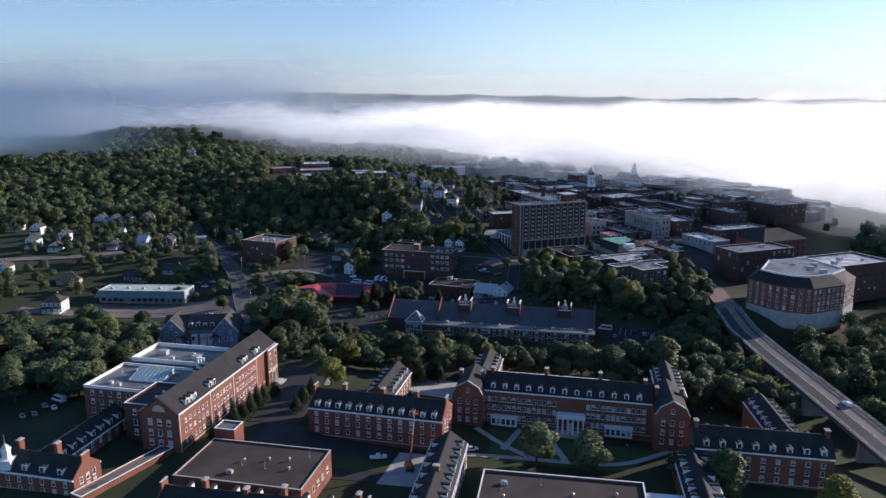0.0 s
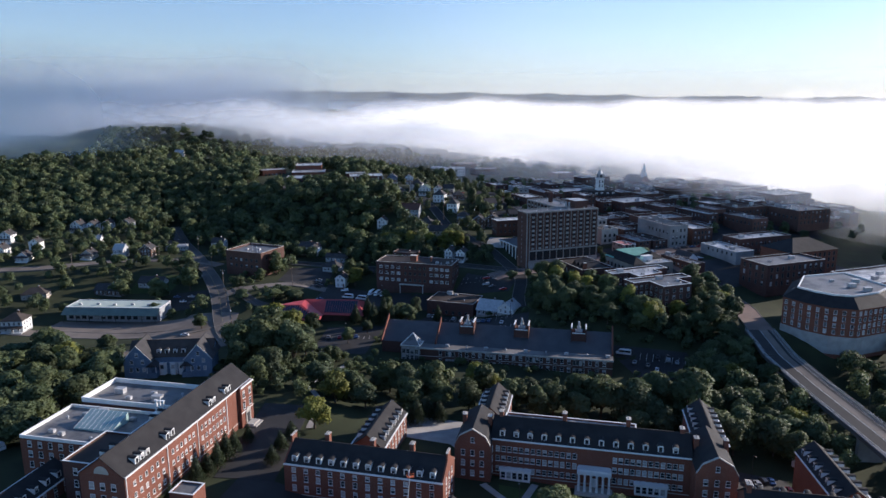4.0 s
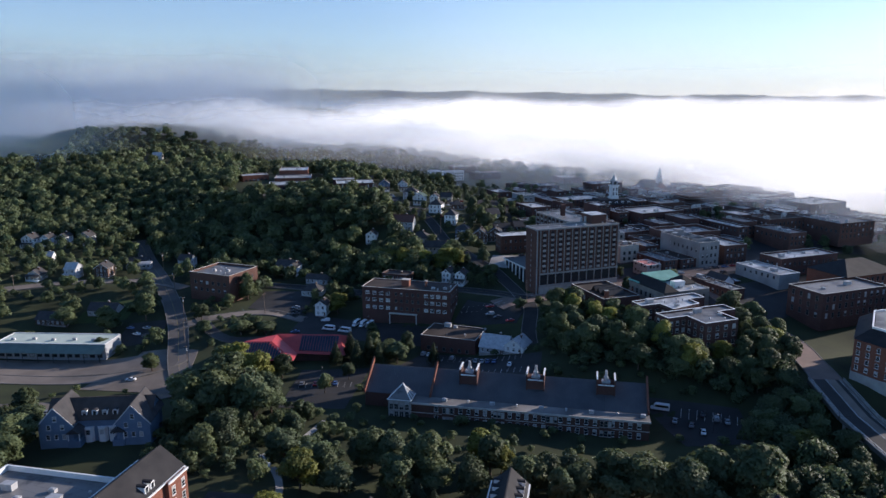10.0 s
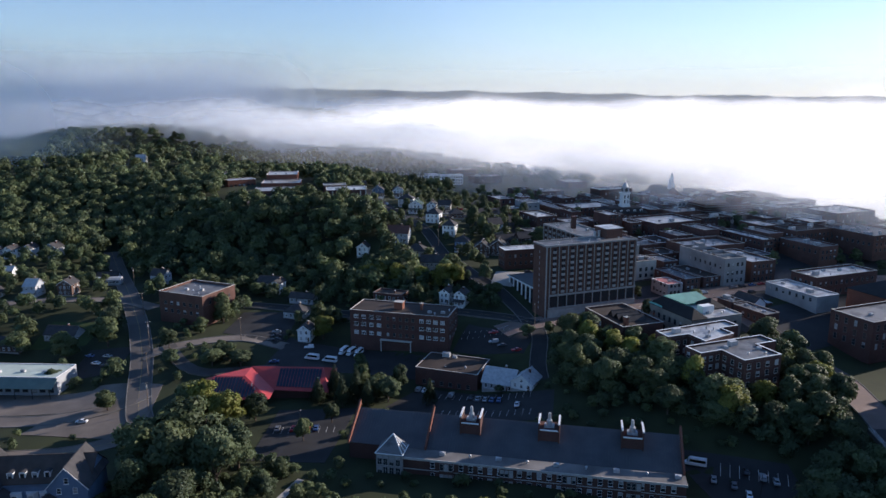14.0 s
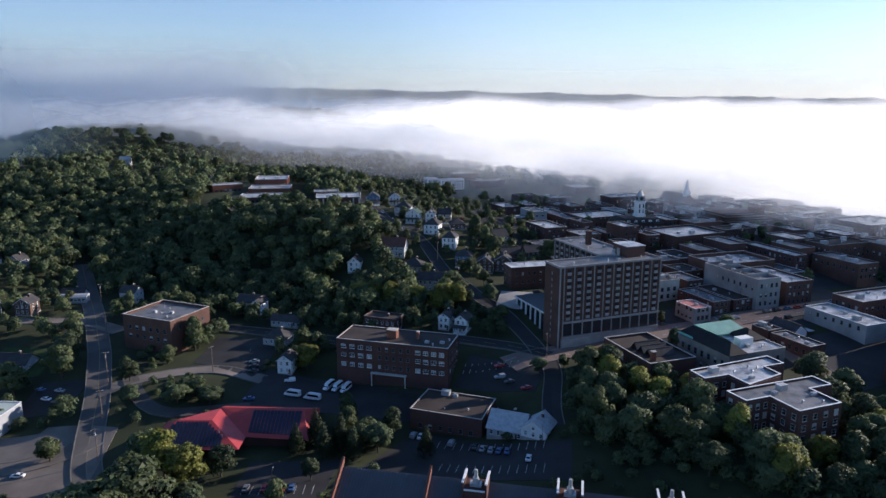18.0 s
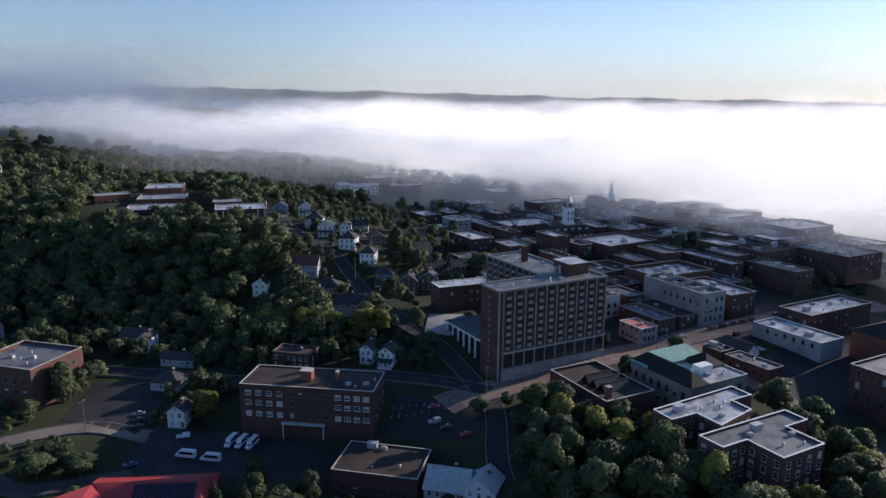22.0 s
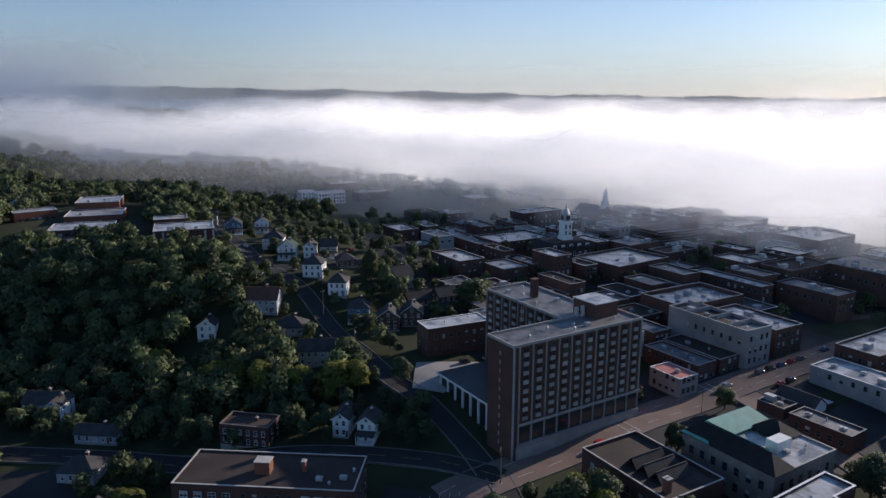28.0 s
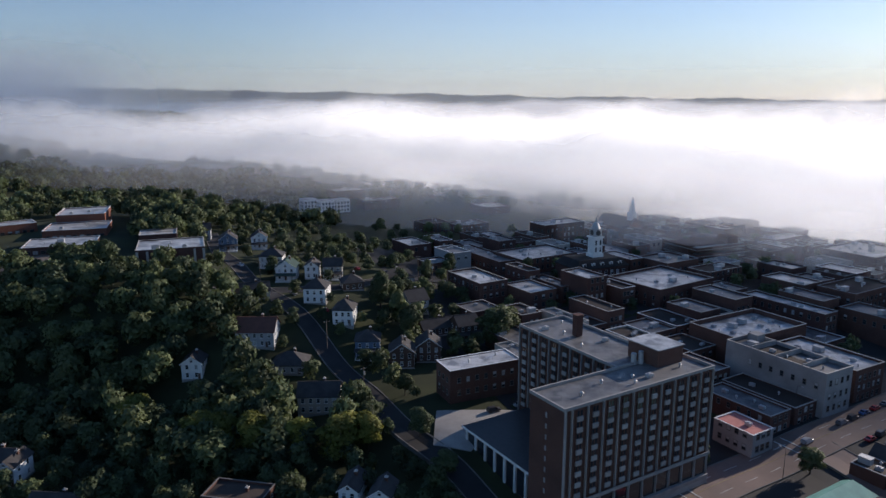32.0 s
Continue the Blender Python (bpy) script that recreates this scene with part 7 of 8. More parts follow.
LABELS = {"b": "broad leafy deciduous tree in full dark green leaf", "y": "leafy tree with yellow-green sunlit foliage", "c": "dark green pointed evergreen tree"}
_count = 0


def tree(x, y, h, r, kind="b", z=None, group=""):
    global _count
    _count += 1
    tr, cr, ph, pr = PROTO[kind][_count % len(PROTO[kind])]
    zz = gz(x, y) if z is None else z
    m = Matrix.Translation((x, y, zz)) @ Matrix.Rotation(_count * 2.4, 4, "Z") @ Matrix.Diagonal((r / pr, r / pr, h / ph, 1))
    t = thing("tree", LABELS[kind], "tree", m, group)
    part("trunk", tr, BARK, t)
    part("crown", cr, LEAF[0], t)
    return t


def clear(x, y, margin=2.5, front=0.0):
    """True where a tree may stand: outside buildings, roads and paving."""
    for bx, by, a, x0, x1, d in FOOT:
        c, s = math.cos(a), math.sin(a)
        u, v = (x - bx) * c + (y - by) * s, -(x - bx) * s + (y - by) * c
        # more room on the sides that look down the slope
        if x0 - margin < u < x1 + margin and -margin < v < d + margin:
            return False
        if not front:
            continue
        u, v = (x - bx) * c + (y + front - by) * s, -(x - bx) * s + (y + front - by) * c
        if x0 - 1 < u < x1 + 1 and -1 < v < d:
            return False
    for pts, hw in ROADS:
        if np.min(np.hypot(pts[:, 0] - x, pts[:, 1] - y)) < hw + margin + 1.0:
            return False
    for q in PATCHES:
        a, b = q, np.roll(q, -1, 0)
        if np.all((b[:, 0] - a[:, 0]) * (y - a[:, 1]) - (b[:, 1] - a[:, 1]) * (x - a[:, 0]) > -2.0) and abs(q[:, 0]).max() < 280:
            return False
    return True


def inside(poly, x, y):
    hit, n = False, len(poly)
    for i in range(n):
        (x0, y0), (x1, y1) = poly[i], poly[i - 1]
        if (y0 > y) != (y1 > y) and x < (x1 - x0) * (y - y0) / (y1 - y0) + x0:
            hit = not hit
    return hit


def scatter(poly, step, margin=2.5, front=0.0, jitter=0.42, keep=1.0):
    xs, ys = [p[0] for p in poly], [p[1] for p in poly]
    out = []
    y = min(ys)
    while y < max(ys):
        x = min(xs)
        while x < max(xs):
            px, py = x + NR.uniform(-jitter, jitter) * step, y + NR.uniform(-jitter, jitter) * step
            if NR.rand() < keep and inside(poly, px, py) and clear(px, py, margin, front):
                out.append((px, py))
            x += step
        y += step
    return out


# single trees, area by area
BIG = [(-92, 387, 15, 7), (-67, 383, 12, 5.5), (-90, 373, 16, 7.5), (-80, 334, 23, 11), (-66, 333, 22, 9.5), (-78, 350, 25, 12), (-92, 343, 21, 10), (-63, 346, 17, 7), (-84, 360, 20, 9), (-95, 356, 17, 8), (-72, 320, 14, 7), (-88, 326, 16, 7)]
LAWN = [(30, 205, 15, 7.2), (46, 202, 15, 7.6), (83, 187, 16, 7.5), (95, 205, 11, 5.5), (72, 196, 10, 5), (90, 270, 16, 8), (101, 262, 14, 7), (78, 275, 13, 6.5)]
KERBSIDE = [(-106, 477, 17, 6.5), (-97, 429, 8, 6.5), (-85, 430, 8, 6.5), (-91, 434, 8, 6), (-121, 444, 9, 5), (-157, 467, 15, 8.5), (-172, 450, 16, 8), (-154, 455, 16, 8), (-163, 423, 10, 5), (-128, 396, 9, 5.5), (-198, 458, 12, 7), (-115, 430, 7, 4.5)]
HILL = [(25, 602, 17, 6.5), (31, 590, 16, 5.5), (34, 580, 16, 5.5), (66, 574, 17, 9), (72, 580, 15, 7), (27, 508, 10, 4.5), (12, 514, 11, 5), (26, 534, 8, 3.6), (98, 448, 11, 5), (103, 483, 7, 2.6), (129, 473, 8, 4), (141, 424, 14, 7.5), (147, 412, 14, 7.5), (32, 492, 7, 5), (41, 434, 7, 4), (51, 437, 6, 3)]
LABFRONT = [(-17, 309, 10, 4.6), (-26, 309, 10, 4.6), (-43, 311, 9, 5), (-3, 295, 18.9, 8.5), (33, 294, 12.8, 6.5), (52, 292, 16.2, 7.2), (60, 285, 17.6, 9.1), (73, 282, 18.9, 9.1), (94, 285, 23.0, 11.7), (82, 291, 17.6, 8.5), (-36, 296, 12.2, 5.9), (-12, 286, 13.5, 6.5), (42, 286, 13.5, 6.5), (-52, 330, 8, 4), (-48, 340, 8, 4), (-46, 366, 9, 4), (-38, 380, 8, 3.6)]
GOLD = [(-84, 381, 18, 7.5), (-75, 375, 16, 7), (64, 420, 14, 6.5), (74, 412, 13, 6), (-60, 545, 14, 7), (-30, 520, 15, 7), (12, 508, 13, 6), (-44, 262, 12, 6.6), (113, 181, 11, 6.5), (-54, 463, 13, 6.5), (-37, 524, 14, 8), (-21, 517, 15, 7.5), (3, 507, 15, 8), (61, 428, 13, 6.5), (90, 407, 13, 5.8), (13, 307, 13, 6), (20, 302, 10, 4.4), (-8, 512, 13, 6)]
PINES = [(-9, 273, 11, 3.6), (-1, 276, 10, 3.2), (-13, 272, 8, 3.2), (-5, 279, 9, 3.4), (-40, 403, 15, 4.2), (-31, 398, 16, 4.4), (-26, 393, 13, 3.8), (-36, 394, 14, 4), (-2, 395, 12, 3.6), (168, 527, 7, 3.4), (-46, 398, 12, 4),
         (-71.5, 224, 10, 2.8), (-69.8, 229, 9, 2.6), (-68.6, 234, 10.5, 2.8), (-67.4, 239, 11, 3), (-64, 252, 7, 2.4), (-75, 213, 7, 2.4), (-66, 243, 10, 2.8), (-52, 246, 8, 3.2), (-53, 238, 7, 3.0), (-50, 253, 8, 3.4)]
for _set, _kd, _g in ((BIG, "b", "great trees beside the lodge"), (LAWN, "b", "campus trees"), (KERBSIDE, "b", "street trees"), (HILL, "b", "street trees"), (LABFRONT, "b", "trees before the laboratory"), (GOLD, "y", "sunlit trees"), (PINES, "c", "evergreens")):
    for _t in _set:
        tree(*_t, _kd, group=_g)
# groves around the campus and on the bank below the flats
GROVES = [([(-260, 345), (-150, 345), (-128, 300), (-132, 262), (-160, 240), (-270, 240)], 13, 15, 8.4), ([(-60, 312), (120, 286), (118, 256), (96, 262), (60, 272), (22, 284), (-40, 282)], 11.5, 13.5, 6.8),
          ([(36, 436), (64, 430), (96, 412), (120, 404), (150, 420), (156, 392), (146, 350), (120, 338), (112, 346), (76, 366), (52, 392), (50, 410)], 9.5, 13, 6.4),
          ([(112, 332), (140, 336), (136, 250), (122, 240), (112, 270)], 10, 13, 6.6), ([(-94, 352), (-88, 376), (-60, 350), (-60, 300), (-74, 300), (-84, 318)], 11, 13, 6.5),
          ([(-60, 404), (-14, 396), (-10, 408), (-40, 424)], 9, 11, 5), ([(-130, 452), (-116, 438), (-100, 446), (-112, 464)], 8, 9, 5)]
for _p, _s, _h, _r in GROVES:
    for _x, _y in scatter(_p, _s, 2.2):
        _q = NR.uniform(0.75, 1.2)
        tree(_x, _y, _h * _q, _r * NR.uniform(0.8, 1.15), "y" if NR.rand() < 0.07 else "b", group="grove trees")


# ---- woods too dense to count ----
def woods(name, label, spots, h, r, n, size, mats):
    """Many crowns in one mesh for each tint."""
    rs = np.random.RandomState(len(spots))
    protos = []
    for _ in range(6):
        protos.append(leaf_cloud(int(n * 2.2), [(x * r, y * r, z * h, q * r * 1.15) for x, y, z, q in lumps(rs, "b")], size * 0.8, rs))
    for j, mat in enumerate(mats):
        vs, ns = [], []
        for i, (x, y) in enumerate(spots):
            if i % len(mats) != j:
                continue
            v, nor = protos[rs.randint(6)]
            a, s = rs.uniform(0, 6.28), rs.uniform(0.7, 1.3)
            t = np.array([[math.cos(a), math.sin(a), 0], [-math.sin(a), math.cos(a), 0], [0, 0, 1]])
            vs.append((v * [s, s, s * rs.uniform(0.85, 1.2)]) @ t + [x, y, gz(x, y)])
            ns.append(nor @ t)
        if vs:
            tagged(new(name, leaf_mesh(name, np.concatenate(vs), np.concatenate(ns), mat)), label, "woodland", kind="stuff")


SLOPE = [(-470, 600), (-300, 602), (-160, 562), (-95, 542), (-38, 510), (2, 500), (16, 518), (-8, 560), (-34, 600), (-50, 630), (-82, 630), (-104, 680), (-170, 668), (-185, 735), (-180, 800), (-120, 795), (-95, 712), (-62, 700), (-60, 800), (-470, 800)]
woods("wooded_slope", "dense wood of broad-leaved trees on the hillside", scatter(SLOPE, 8.6, 1.5, 9.0), 12, 6.0, 300, 0.92, (LEAF[0], LEAF[2], LEAF[1], LEAF[2], LEAF[0], LEAF[1], LEAF[1]))
BEYOND = [(-900, 800), (-150, 800), (0, 790), (20, 830), (-40, 900), (30, 1000), (150, 900), (300, 820), (520, 700), (420, 1000), (200, 1350), (-900, 1450)]
woods("far_wood", "distant wood that fades into the morning mist", scatter(BEYOND, 16, 1.0), 10.5, 7.6, 84, 1.75, (LEAF[2], LEAF[0], LEAF[1]))
LEFTWOOD = [(-480, 600), (-310, 600), (-360, 520), (-330, 440), (-260, 420), (-250, 350), (-520, 330)]
woods("valley_trees", "loose wood of trees around the small houses", scatter(LEFTWOOD, 11.5, 2.0, keep=0.9), 12, 6.3, 320, 0.85, (LEAF[0], LEAF[1]))
TOWNTREES = [(-60, 610), (20, 590), (60, 700), (20, 790), (130, 800), (310, 760), (330, 560), (240, 520), (120, 560), (60, 560)]
woods("town_trees", "scattered street trees between the town roofs", scatter(TOWNTREES, 12, 1.5, keep=0.55), 8, 3.8, 300, 0.6, (LEAF[2], LEAF[0]))
STREETGARDENS = [(18, 512), (34, 520), (30, 560), (60, 560), (70, 620), (40, 700), (0, 780), (-60, 780), (-62, 700), (-50, 640), (-20, 580)]
woods("street_gardens", "garden trees and shrubs along the hill street", scatter(STREETGARDENS, 8.5, 1.5, 4.0, keep=0.75), 8, 3.6, 360, 0.55, (LEAF[0], LEAF[2], LEAF[1]))
YARDS = [(-310, 600), (-230, 600), (-160, 560), (-60, 515), (8, 500), (22, 478), (-20, 484), (-60, 470), (-130, 498), (-200, 470), (-300, 480)]
woods("garden_trees", "garden trees and shrubs between the small houses", scatter(YARDS, 8.0, 2.0, keep=0.8), 8, 3.6, 300, 0.55, (LEAF[0], LEAF[1], LEAF[2]))
VALLEY = [(-330, 480), (-230, 470), (-190, 430), (-165, 470), (-140, 440), (-150, 420), (-215, 425), (-330, 440)]
woods("valley_gardens", "trees and bushes on the lawns of the valley", scatter(VALLEY, 10, 2.5, 4.0, keep=0.5), 8, 4.2, 320, 0.6, (LEAF[2], LEAF[0]))
BRIDGEWOOD = [(162, 326), (166, 230), (260, 220), (290, 330), (222, 345), (190, 326)]
woods("bridge_wood", "wood of broad-leaved trees beside the bridge", scatter(BRIDGEWOOD, 9, 2.0), 11, 5.6, 420, 0.62, (LEAF[2], LEAF[0], LEAF[1]))
RIGHTWOOD = [(260, 330), (340, 330), (420, 560), (330, 560), (290, 480), (230, 400)]
woods("right_wood", "trees around the halls beyond the bridge", scatter(RIGHTWOOD, 12, 2.0, 3.0, keep=0.85), 11, 5.6, 220, 0.9, (LEAF[2], LEAF[0]))
SCRUB = [(-130, 345), (-130, 410), (-100, 420), (-60, 400), (-60, 310), (60, 285), (60, 320), (140, 320), (140, 420), (40, 440), (40, 400), (-60, 420), (-90, 440), (-60, 470), (0, 480), (-60, 500), (-130, 500), (-130, 470), (-165, 420), (-165, 345)]
woods("undergrowth", "low bushes and undergrowth between the trees", scatter(SCRUB, 5.5, 1.2, keep=0.5), 3.0, 2.2, 160, 0.4, (LEAF[2], LEAF[0]))
THICKET = [(-100, 345), (-100, 305), (-70, 286), (-40, 286), (-38, 345), (-62, 350)]
woods("thicket", "dense shrubs and small trees between path and halls", scatter(THICKET, 5.2, 1.6, keep=0.85), 5.5, 3.0, 240, 0.45, (LEAF[0], LEAF[2], LEAF[1]))
GLEN = [(112, 340), (142, 346), (140, 250), (120, 240), (108, 262), (104, 316)]
woods("glen_trees", "dark trees in the dip beside the bridge", scatter(GLEN, 7.5, 1.5, keep=0.9), 10, 5.0, 300, 0.62, (LEAF[2], LEAF[0]))
BANK = [(40, 434), (66, 428), (100, 408), (120, 404), (148, 418), (140, 350), (118, 344), (76, 366), (52, 380)]
woods("bank_thicket", "dense young trees on the bank below the flats", scatter(BANK, 6.5, 1.6, keep=0.9), 8, 4.0, 240, 0.58, (LEAF[2], LEAF[0], LEAF[1]))
HOUSEWOOD = [(-150, 500), (-60, 468), (-10, 476), (34, 468), (40, 500), (20, 514), (-40, 516), (-100, 548), (-150, 562)]
woods("hillfoot_trees", "dark garden trees around the houses at the foot of the hill", scatter(HOUSEWOOD, 6.0, 0.6, keep=0.85), 7.5, 3.3, 260, 0.5, (LEAF[2], LEAF[0], LEAF[2]))
ROADSIDE = [(-120, 345), (-135, 440), (-160, 500), (-190, 560), (-215, 540), (-165, 470), (-150, 440), (-140, 420), (-128, 400), (-124, 380)]
woods("roadside_trees", "broad trees along the climbing street", scatter(ROADSIDE, 9.0, 1.8, keep=0.55), 10, 5.0, 320, 0.62, (LEAF[0], LEAF[1]))
LOWERBANK = [(46, 396), (58, 374), (80, 362), (114, 344), (116, 356), (72, 376), (54, 402)]
woods("lower_bank", "dark bushes along the foot of the bank", scatter(LOWERBANK, 4.6, 1.0, keep=0.95), 5.5, 3.0, 220, 0.46, (LEAF[2], LEAF[0]))

# ---- vehicles ----
CARGLASS = glass("car_glass", (0.015, 0.018, 0.02), 0.06)
CHROME = material("bright_metal", (0.6, 0.6, 0.6), (0.5, 0.5, 0.5), 3, 0.25, 0, 0.9)


def loft(rings):
    """A closed skin through rings of points, all of one length."""
    s, n = Shape(), len(rings[0])
    v = [p for r in rings for p in r]
    f = [(i * n + k, i * n + (k + 1) % n, (i + 1) * n + (k + 1) % n, (i + 1) * n + k) for i in range(len(rings) - 1) for k in range(n)]
    return s.add(v, f + [tuple(range(n))[::-1], tuple(range((len(rings) - 1) * n, len(rings) * n))])


def body_shell(stations):
    """stations: (y, half width, sill, shoulder, roof, half width of the roof); the front looks along +y."""
    out = []
    for y, w, z0, z1, z2, wr in stations:
        out.append([(-w * 0.9, y, z0), (w * 0.9, y, z0), (w, y, z0 + 0.15), (w, y, z1 - 0.08), (w * 0.97, y, z1), (wr, y, z2), (-wr, y, z2), (-w * 0.97, y, z1), (-w, y, z1 - 0.08), (-w, y, z0 + 0.15)])
    return loft(out)


CAR_FORMS = {
    "car": [(-2.22, 0.72, 0.42, 0.78, 0.8, 0.6), (-2.1, 0.86, 0.3, 0.9, 0.95, 0.7), (-1.55, 0.9, 0.25, 0.95, 1.02, 0.72), (-0.95, 0.9, 0.25, 0.95, 1.42, 0.62), (0.2, 0.9, 0.25, 0.93, 1.46, 0.62), (1.0, 0.9, 0.25, 0.92, 1.0, 0.74), (1.9, 0.87, 0.28, 0.78, 0.82, 0.7), (2.2, 0.7, 0.4, 0.62, 0.66, 0.55)],
    "suv": [(-2.25, 0.84, 0.45, 1.0, 1.05, 0.7), (-2.15, 0.92, 0.36, 1.05, 1.62, 0.68), (-1.6, 0.95, 0.3, 1.06, 1.74, 0.7), (0.2, 0.95, 0.3, 1.05, 1.74, 0.7), (1.05, 0.95, 0.3, 1.04, 1.12, 0.8), (2.0, 0.9, 0.34, 0.94, 1.0, 0.76), (2.28, 0.78, 0.45, 0.8, 0.84, 0.65)],
    "pickup": [(-2.75, 0.9, 0.5, 0.98, 1.0, 0.86), (-0.8, 0.95, 0.4, 1.0, 1.02, 0.88), (-0.72, 0.95, 0.4, 1.02, 1.74, 0.68), (0.5, 0.95, 0.4, 1.02, 1.76, 0.68), (1.2, 0.95, 0.4, 1.04, 1.1, 0.8), (2.5, 0.92, 0.42, 0.98, 1.02, 0.78), (2.75, 0.82, 0.5, 0.86, 0.9, 0.7)],
    "van": [(-3.4, 0.98, 0.5, 1.5, 2.55, 0.82), (-3.2, 1.0, 0.4, 1.5, 2.72, 0.84), (1.6, 1.0, 0.4, 1.5, 2.72, 0.84), (2.1, 1.0, 0.4, 1.45, 2.3, 0.78), (2.6, 0.98, 0.4, 1.25, 1.34, 0.8), (3.3, 0.92, 0.42, 1.1, 1.14, 0.76), (3.5, 0.8, 0.5, 0.9, 0.95, 0.65)]}
CAR_GLASS = {"car": ((-1.5, 1.03, -0.98, 1.4), (0.25, 1.42, 0.95, 1.03), (-1.0, 0.85)), "suv": ((-2.19, 1.12, -2.13, 1.6), (0.25, 1.7, 1.0, 1.15), (-1.9, 0.85)),
             "pickup": ((-0.77, 1.1, -0.73, 1.7), (0.55, 1.72, 1.15, 1.13), (-0.65, 1.0)), "van": ((-3.38, 1.6, -3.3, 2.3), (1.95, 2.38, 2.56, 1.4), (-3.0, 2.1))}


def wheel_mesh(r):
    def make():
        s = Shape()
        s.tube((-0.11, 0, 0), (0.11, 0, 0), r, r, 14, 0)
        s.tube((-0.12, 0, 0), (0.12, 0, 0), r * 0.6, r * 0.55, 10, 1)
        return s.mesh("wheel", RUBBER, CHROME)
    return cached(("wheel", r), make)


def vehicle(kind, label, x, y, ang, paint, group="", z=None, lift=0.13):
    """A parked road vehicle, its front along ang (degrees, 0 = +y)."""
    zz = gz(x, y) + lift if z is None else z
    c = thing(kind if kind != "suv" else "car", label, "van" if kind == "van" else "truck" if kind == "pickup" else "car", pose(x, y, zz, 0, 0, ang), group)
    part("body", cached(("carbody", kind, paint), lambda: body_shell(CAR_FORMS[kind]).mesh("body", PAINTS[paint])), PAINTS[paint], c)
    (ya, za, yb, zb), (yc, zc, yd, zd), (s0, s1) = CAR_GLASS[kind]
    hw = 0.6 if kind != "van" else 0.76

    def plate(y0, z0, y1, z1, w0, w1, dy):
        return Shape().slab([(-w0, y0 + dy, z0 + 0.02), (w0, y0 + dy, z0 + 0.02), (w1, y1 + dy, z1 + 0.02), (-w1, y1 + dy, z1 + 0.02)], 0.03)
    part("rear_window", cached(("rw", kind), lambda: plate(ya, za, yb, zb, hw * 1.05, hw * 0.9, -0.03).mesh("rear_window", CARGLASS)), CARGLASS, c)
    part("windscreen", cached(("ws", kind), lambda: plate(yd, zd, yc, zc, hw * 1.1, hw * 0.92, 0.03).mesh("windscreen", CARGLASS)), CARGLASS, c)
    lo = {"car": 0.98, "suv": 1.1, "pickup": 1.08, "van": 1.55}[kind]
    hi = {"car": 1.38, "suv": 1.66, "pickup": 1.68, "van": 2.4}[kind]
    for sg in (-1, 1):
        w0, w1 = ({"van": (1.0, 0.88)}.get(kind, (0.89, 0.68)))

        def side():
            q = [(sg * w0, s0 - 0.15, lo), (sg * w0, s1, lo), (sg * w1, s1 - 0.4, hi), (sg * w1, s0 + 0.1, hi)]
            return Shape().slab(q if sg > 0 else q[::-1], 0.03).mesh("side_window", CARGLASS)
        part("side_window", cached(("sw", kind, sg), side), CARGLASS, c)
        for yy in ({"van": (-2.1, 2.35)}.get(kind, (-1.4, 1.38) if kind != "pickup" else (-1.75, 1.75))):
            part("wheel", wheel_mesh(0.32 if kind == "car" else 0.38), RUBBER, c, m=pose(sg * 0.82, yy, 0.33))
    return c


COLOURS = ("white", "black", "silver grey", "red", "dark blue", "charcoal")
PARKED = [("cars behind the laboratory", -15, [(-6.8, 409), (-4.2, 408.5), (6.5, 403), (14.4, 399.5), (16.9, 397.6), (19.6, 395.9), (22.2, 394.6), (24.9, 393.4), (31, 386)]),
          ("cars beside the laboratory", -20, [(92.3, 334.9), (94.9, 330.2), (98.2, 340), (102, 336.9), (105.2, 334.8), (87.3, 338.3)]),
          ("cars in the sloping car park", 105, [(26.6, 444.1), (29.6, 433), (26.2, 437.4), (35.2, 426.8)]),
          ("cars beside the brick store", 100, [(-77, 465.5), (-76.2, 461.5), (-75.5, 457.5), (-59, 452), (-71.6, 435)]),
          ("cars on the small car park", 75, [(-160.6, 450), (-154, 441.8), (-147.4, 436.8), (-150, 445)]),
          ("cars on the hill street", 25, [(18.9, 565.5), (-10.5, 614), (2, 594.5), (25.7, 594), (19, 655), (-36, 656)]),
          ("cars before the flats", -75, [(60.9, 519.5), (51.5, 516.5)]),
          ("cars behind the lodge", 0, [(-152, 353.5), (-146, 353.5), (-136, 353.5), (-133, 353.5), (-121, 353.5)]),
          ("cars behind the great hall", -5, [(97, 240), (100, 240.4), (103.2, 243.2), (106, 243.9), (109, 238)]),
          ("cars on the main street", -68, [(168.7, 499.4), (162.3, 496.8), (156.4, 494.5), (180.5, 504), (197, 511.5), (162.6, 485.9), (157.1, 483.7), (138.3, 486.5), (174.5, 501.6), (80, 459.5), (186, 494.6)]),
          ("cars by the campus fringe", 40, [(-148.4, 238), (-149.3, 246.3), (-144.5, 243.8), (-151.8, 236.3)]),
          ("cars by the conifers", 0, [(-57, 375), (-51.3, 375), (-45.8, 374.8), (-43, 375.1)])]
_tones = random.Random(5)
for _g, _a, _l in PARKED:
    for _x, _y in _l:
        _c = _tones.choice((0, 0, 1, 2, 2, 3, 4, 5))
        _k = _tones.choice(("car", "car", "suv"))
        vehicle(_k, f"{COLOURS[_c]} {'saloon car' if _k == 'car' else 'estate car'} parked on the asphalt", _x, _y, _a + _tones.uniform(-3, 3), _c, _g)
vehicle("car", "white saloon car on the road by the lodge", -133.8, 387, 95, 0)
vehicle("suv", "white estate car standing on the bridge", 153, 247.5, 3, 0, z=0.08)
vehicle("car", "white saloon car beside the brick wing", 9.7, 213.6, -78, 0, lift=0.2)
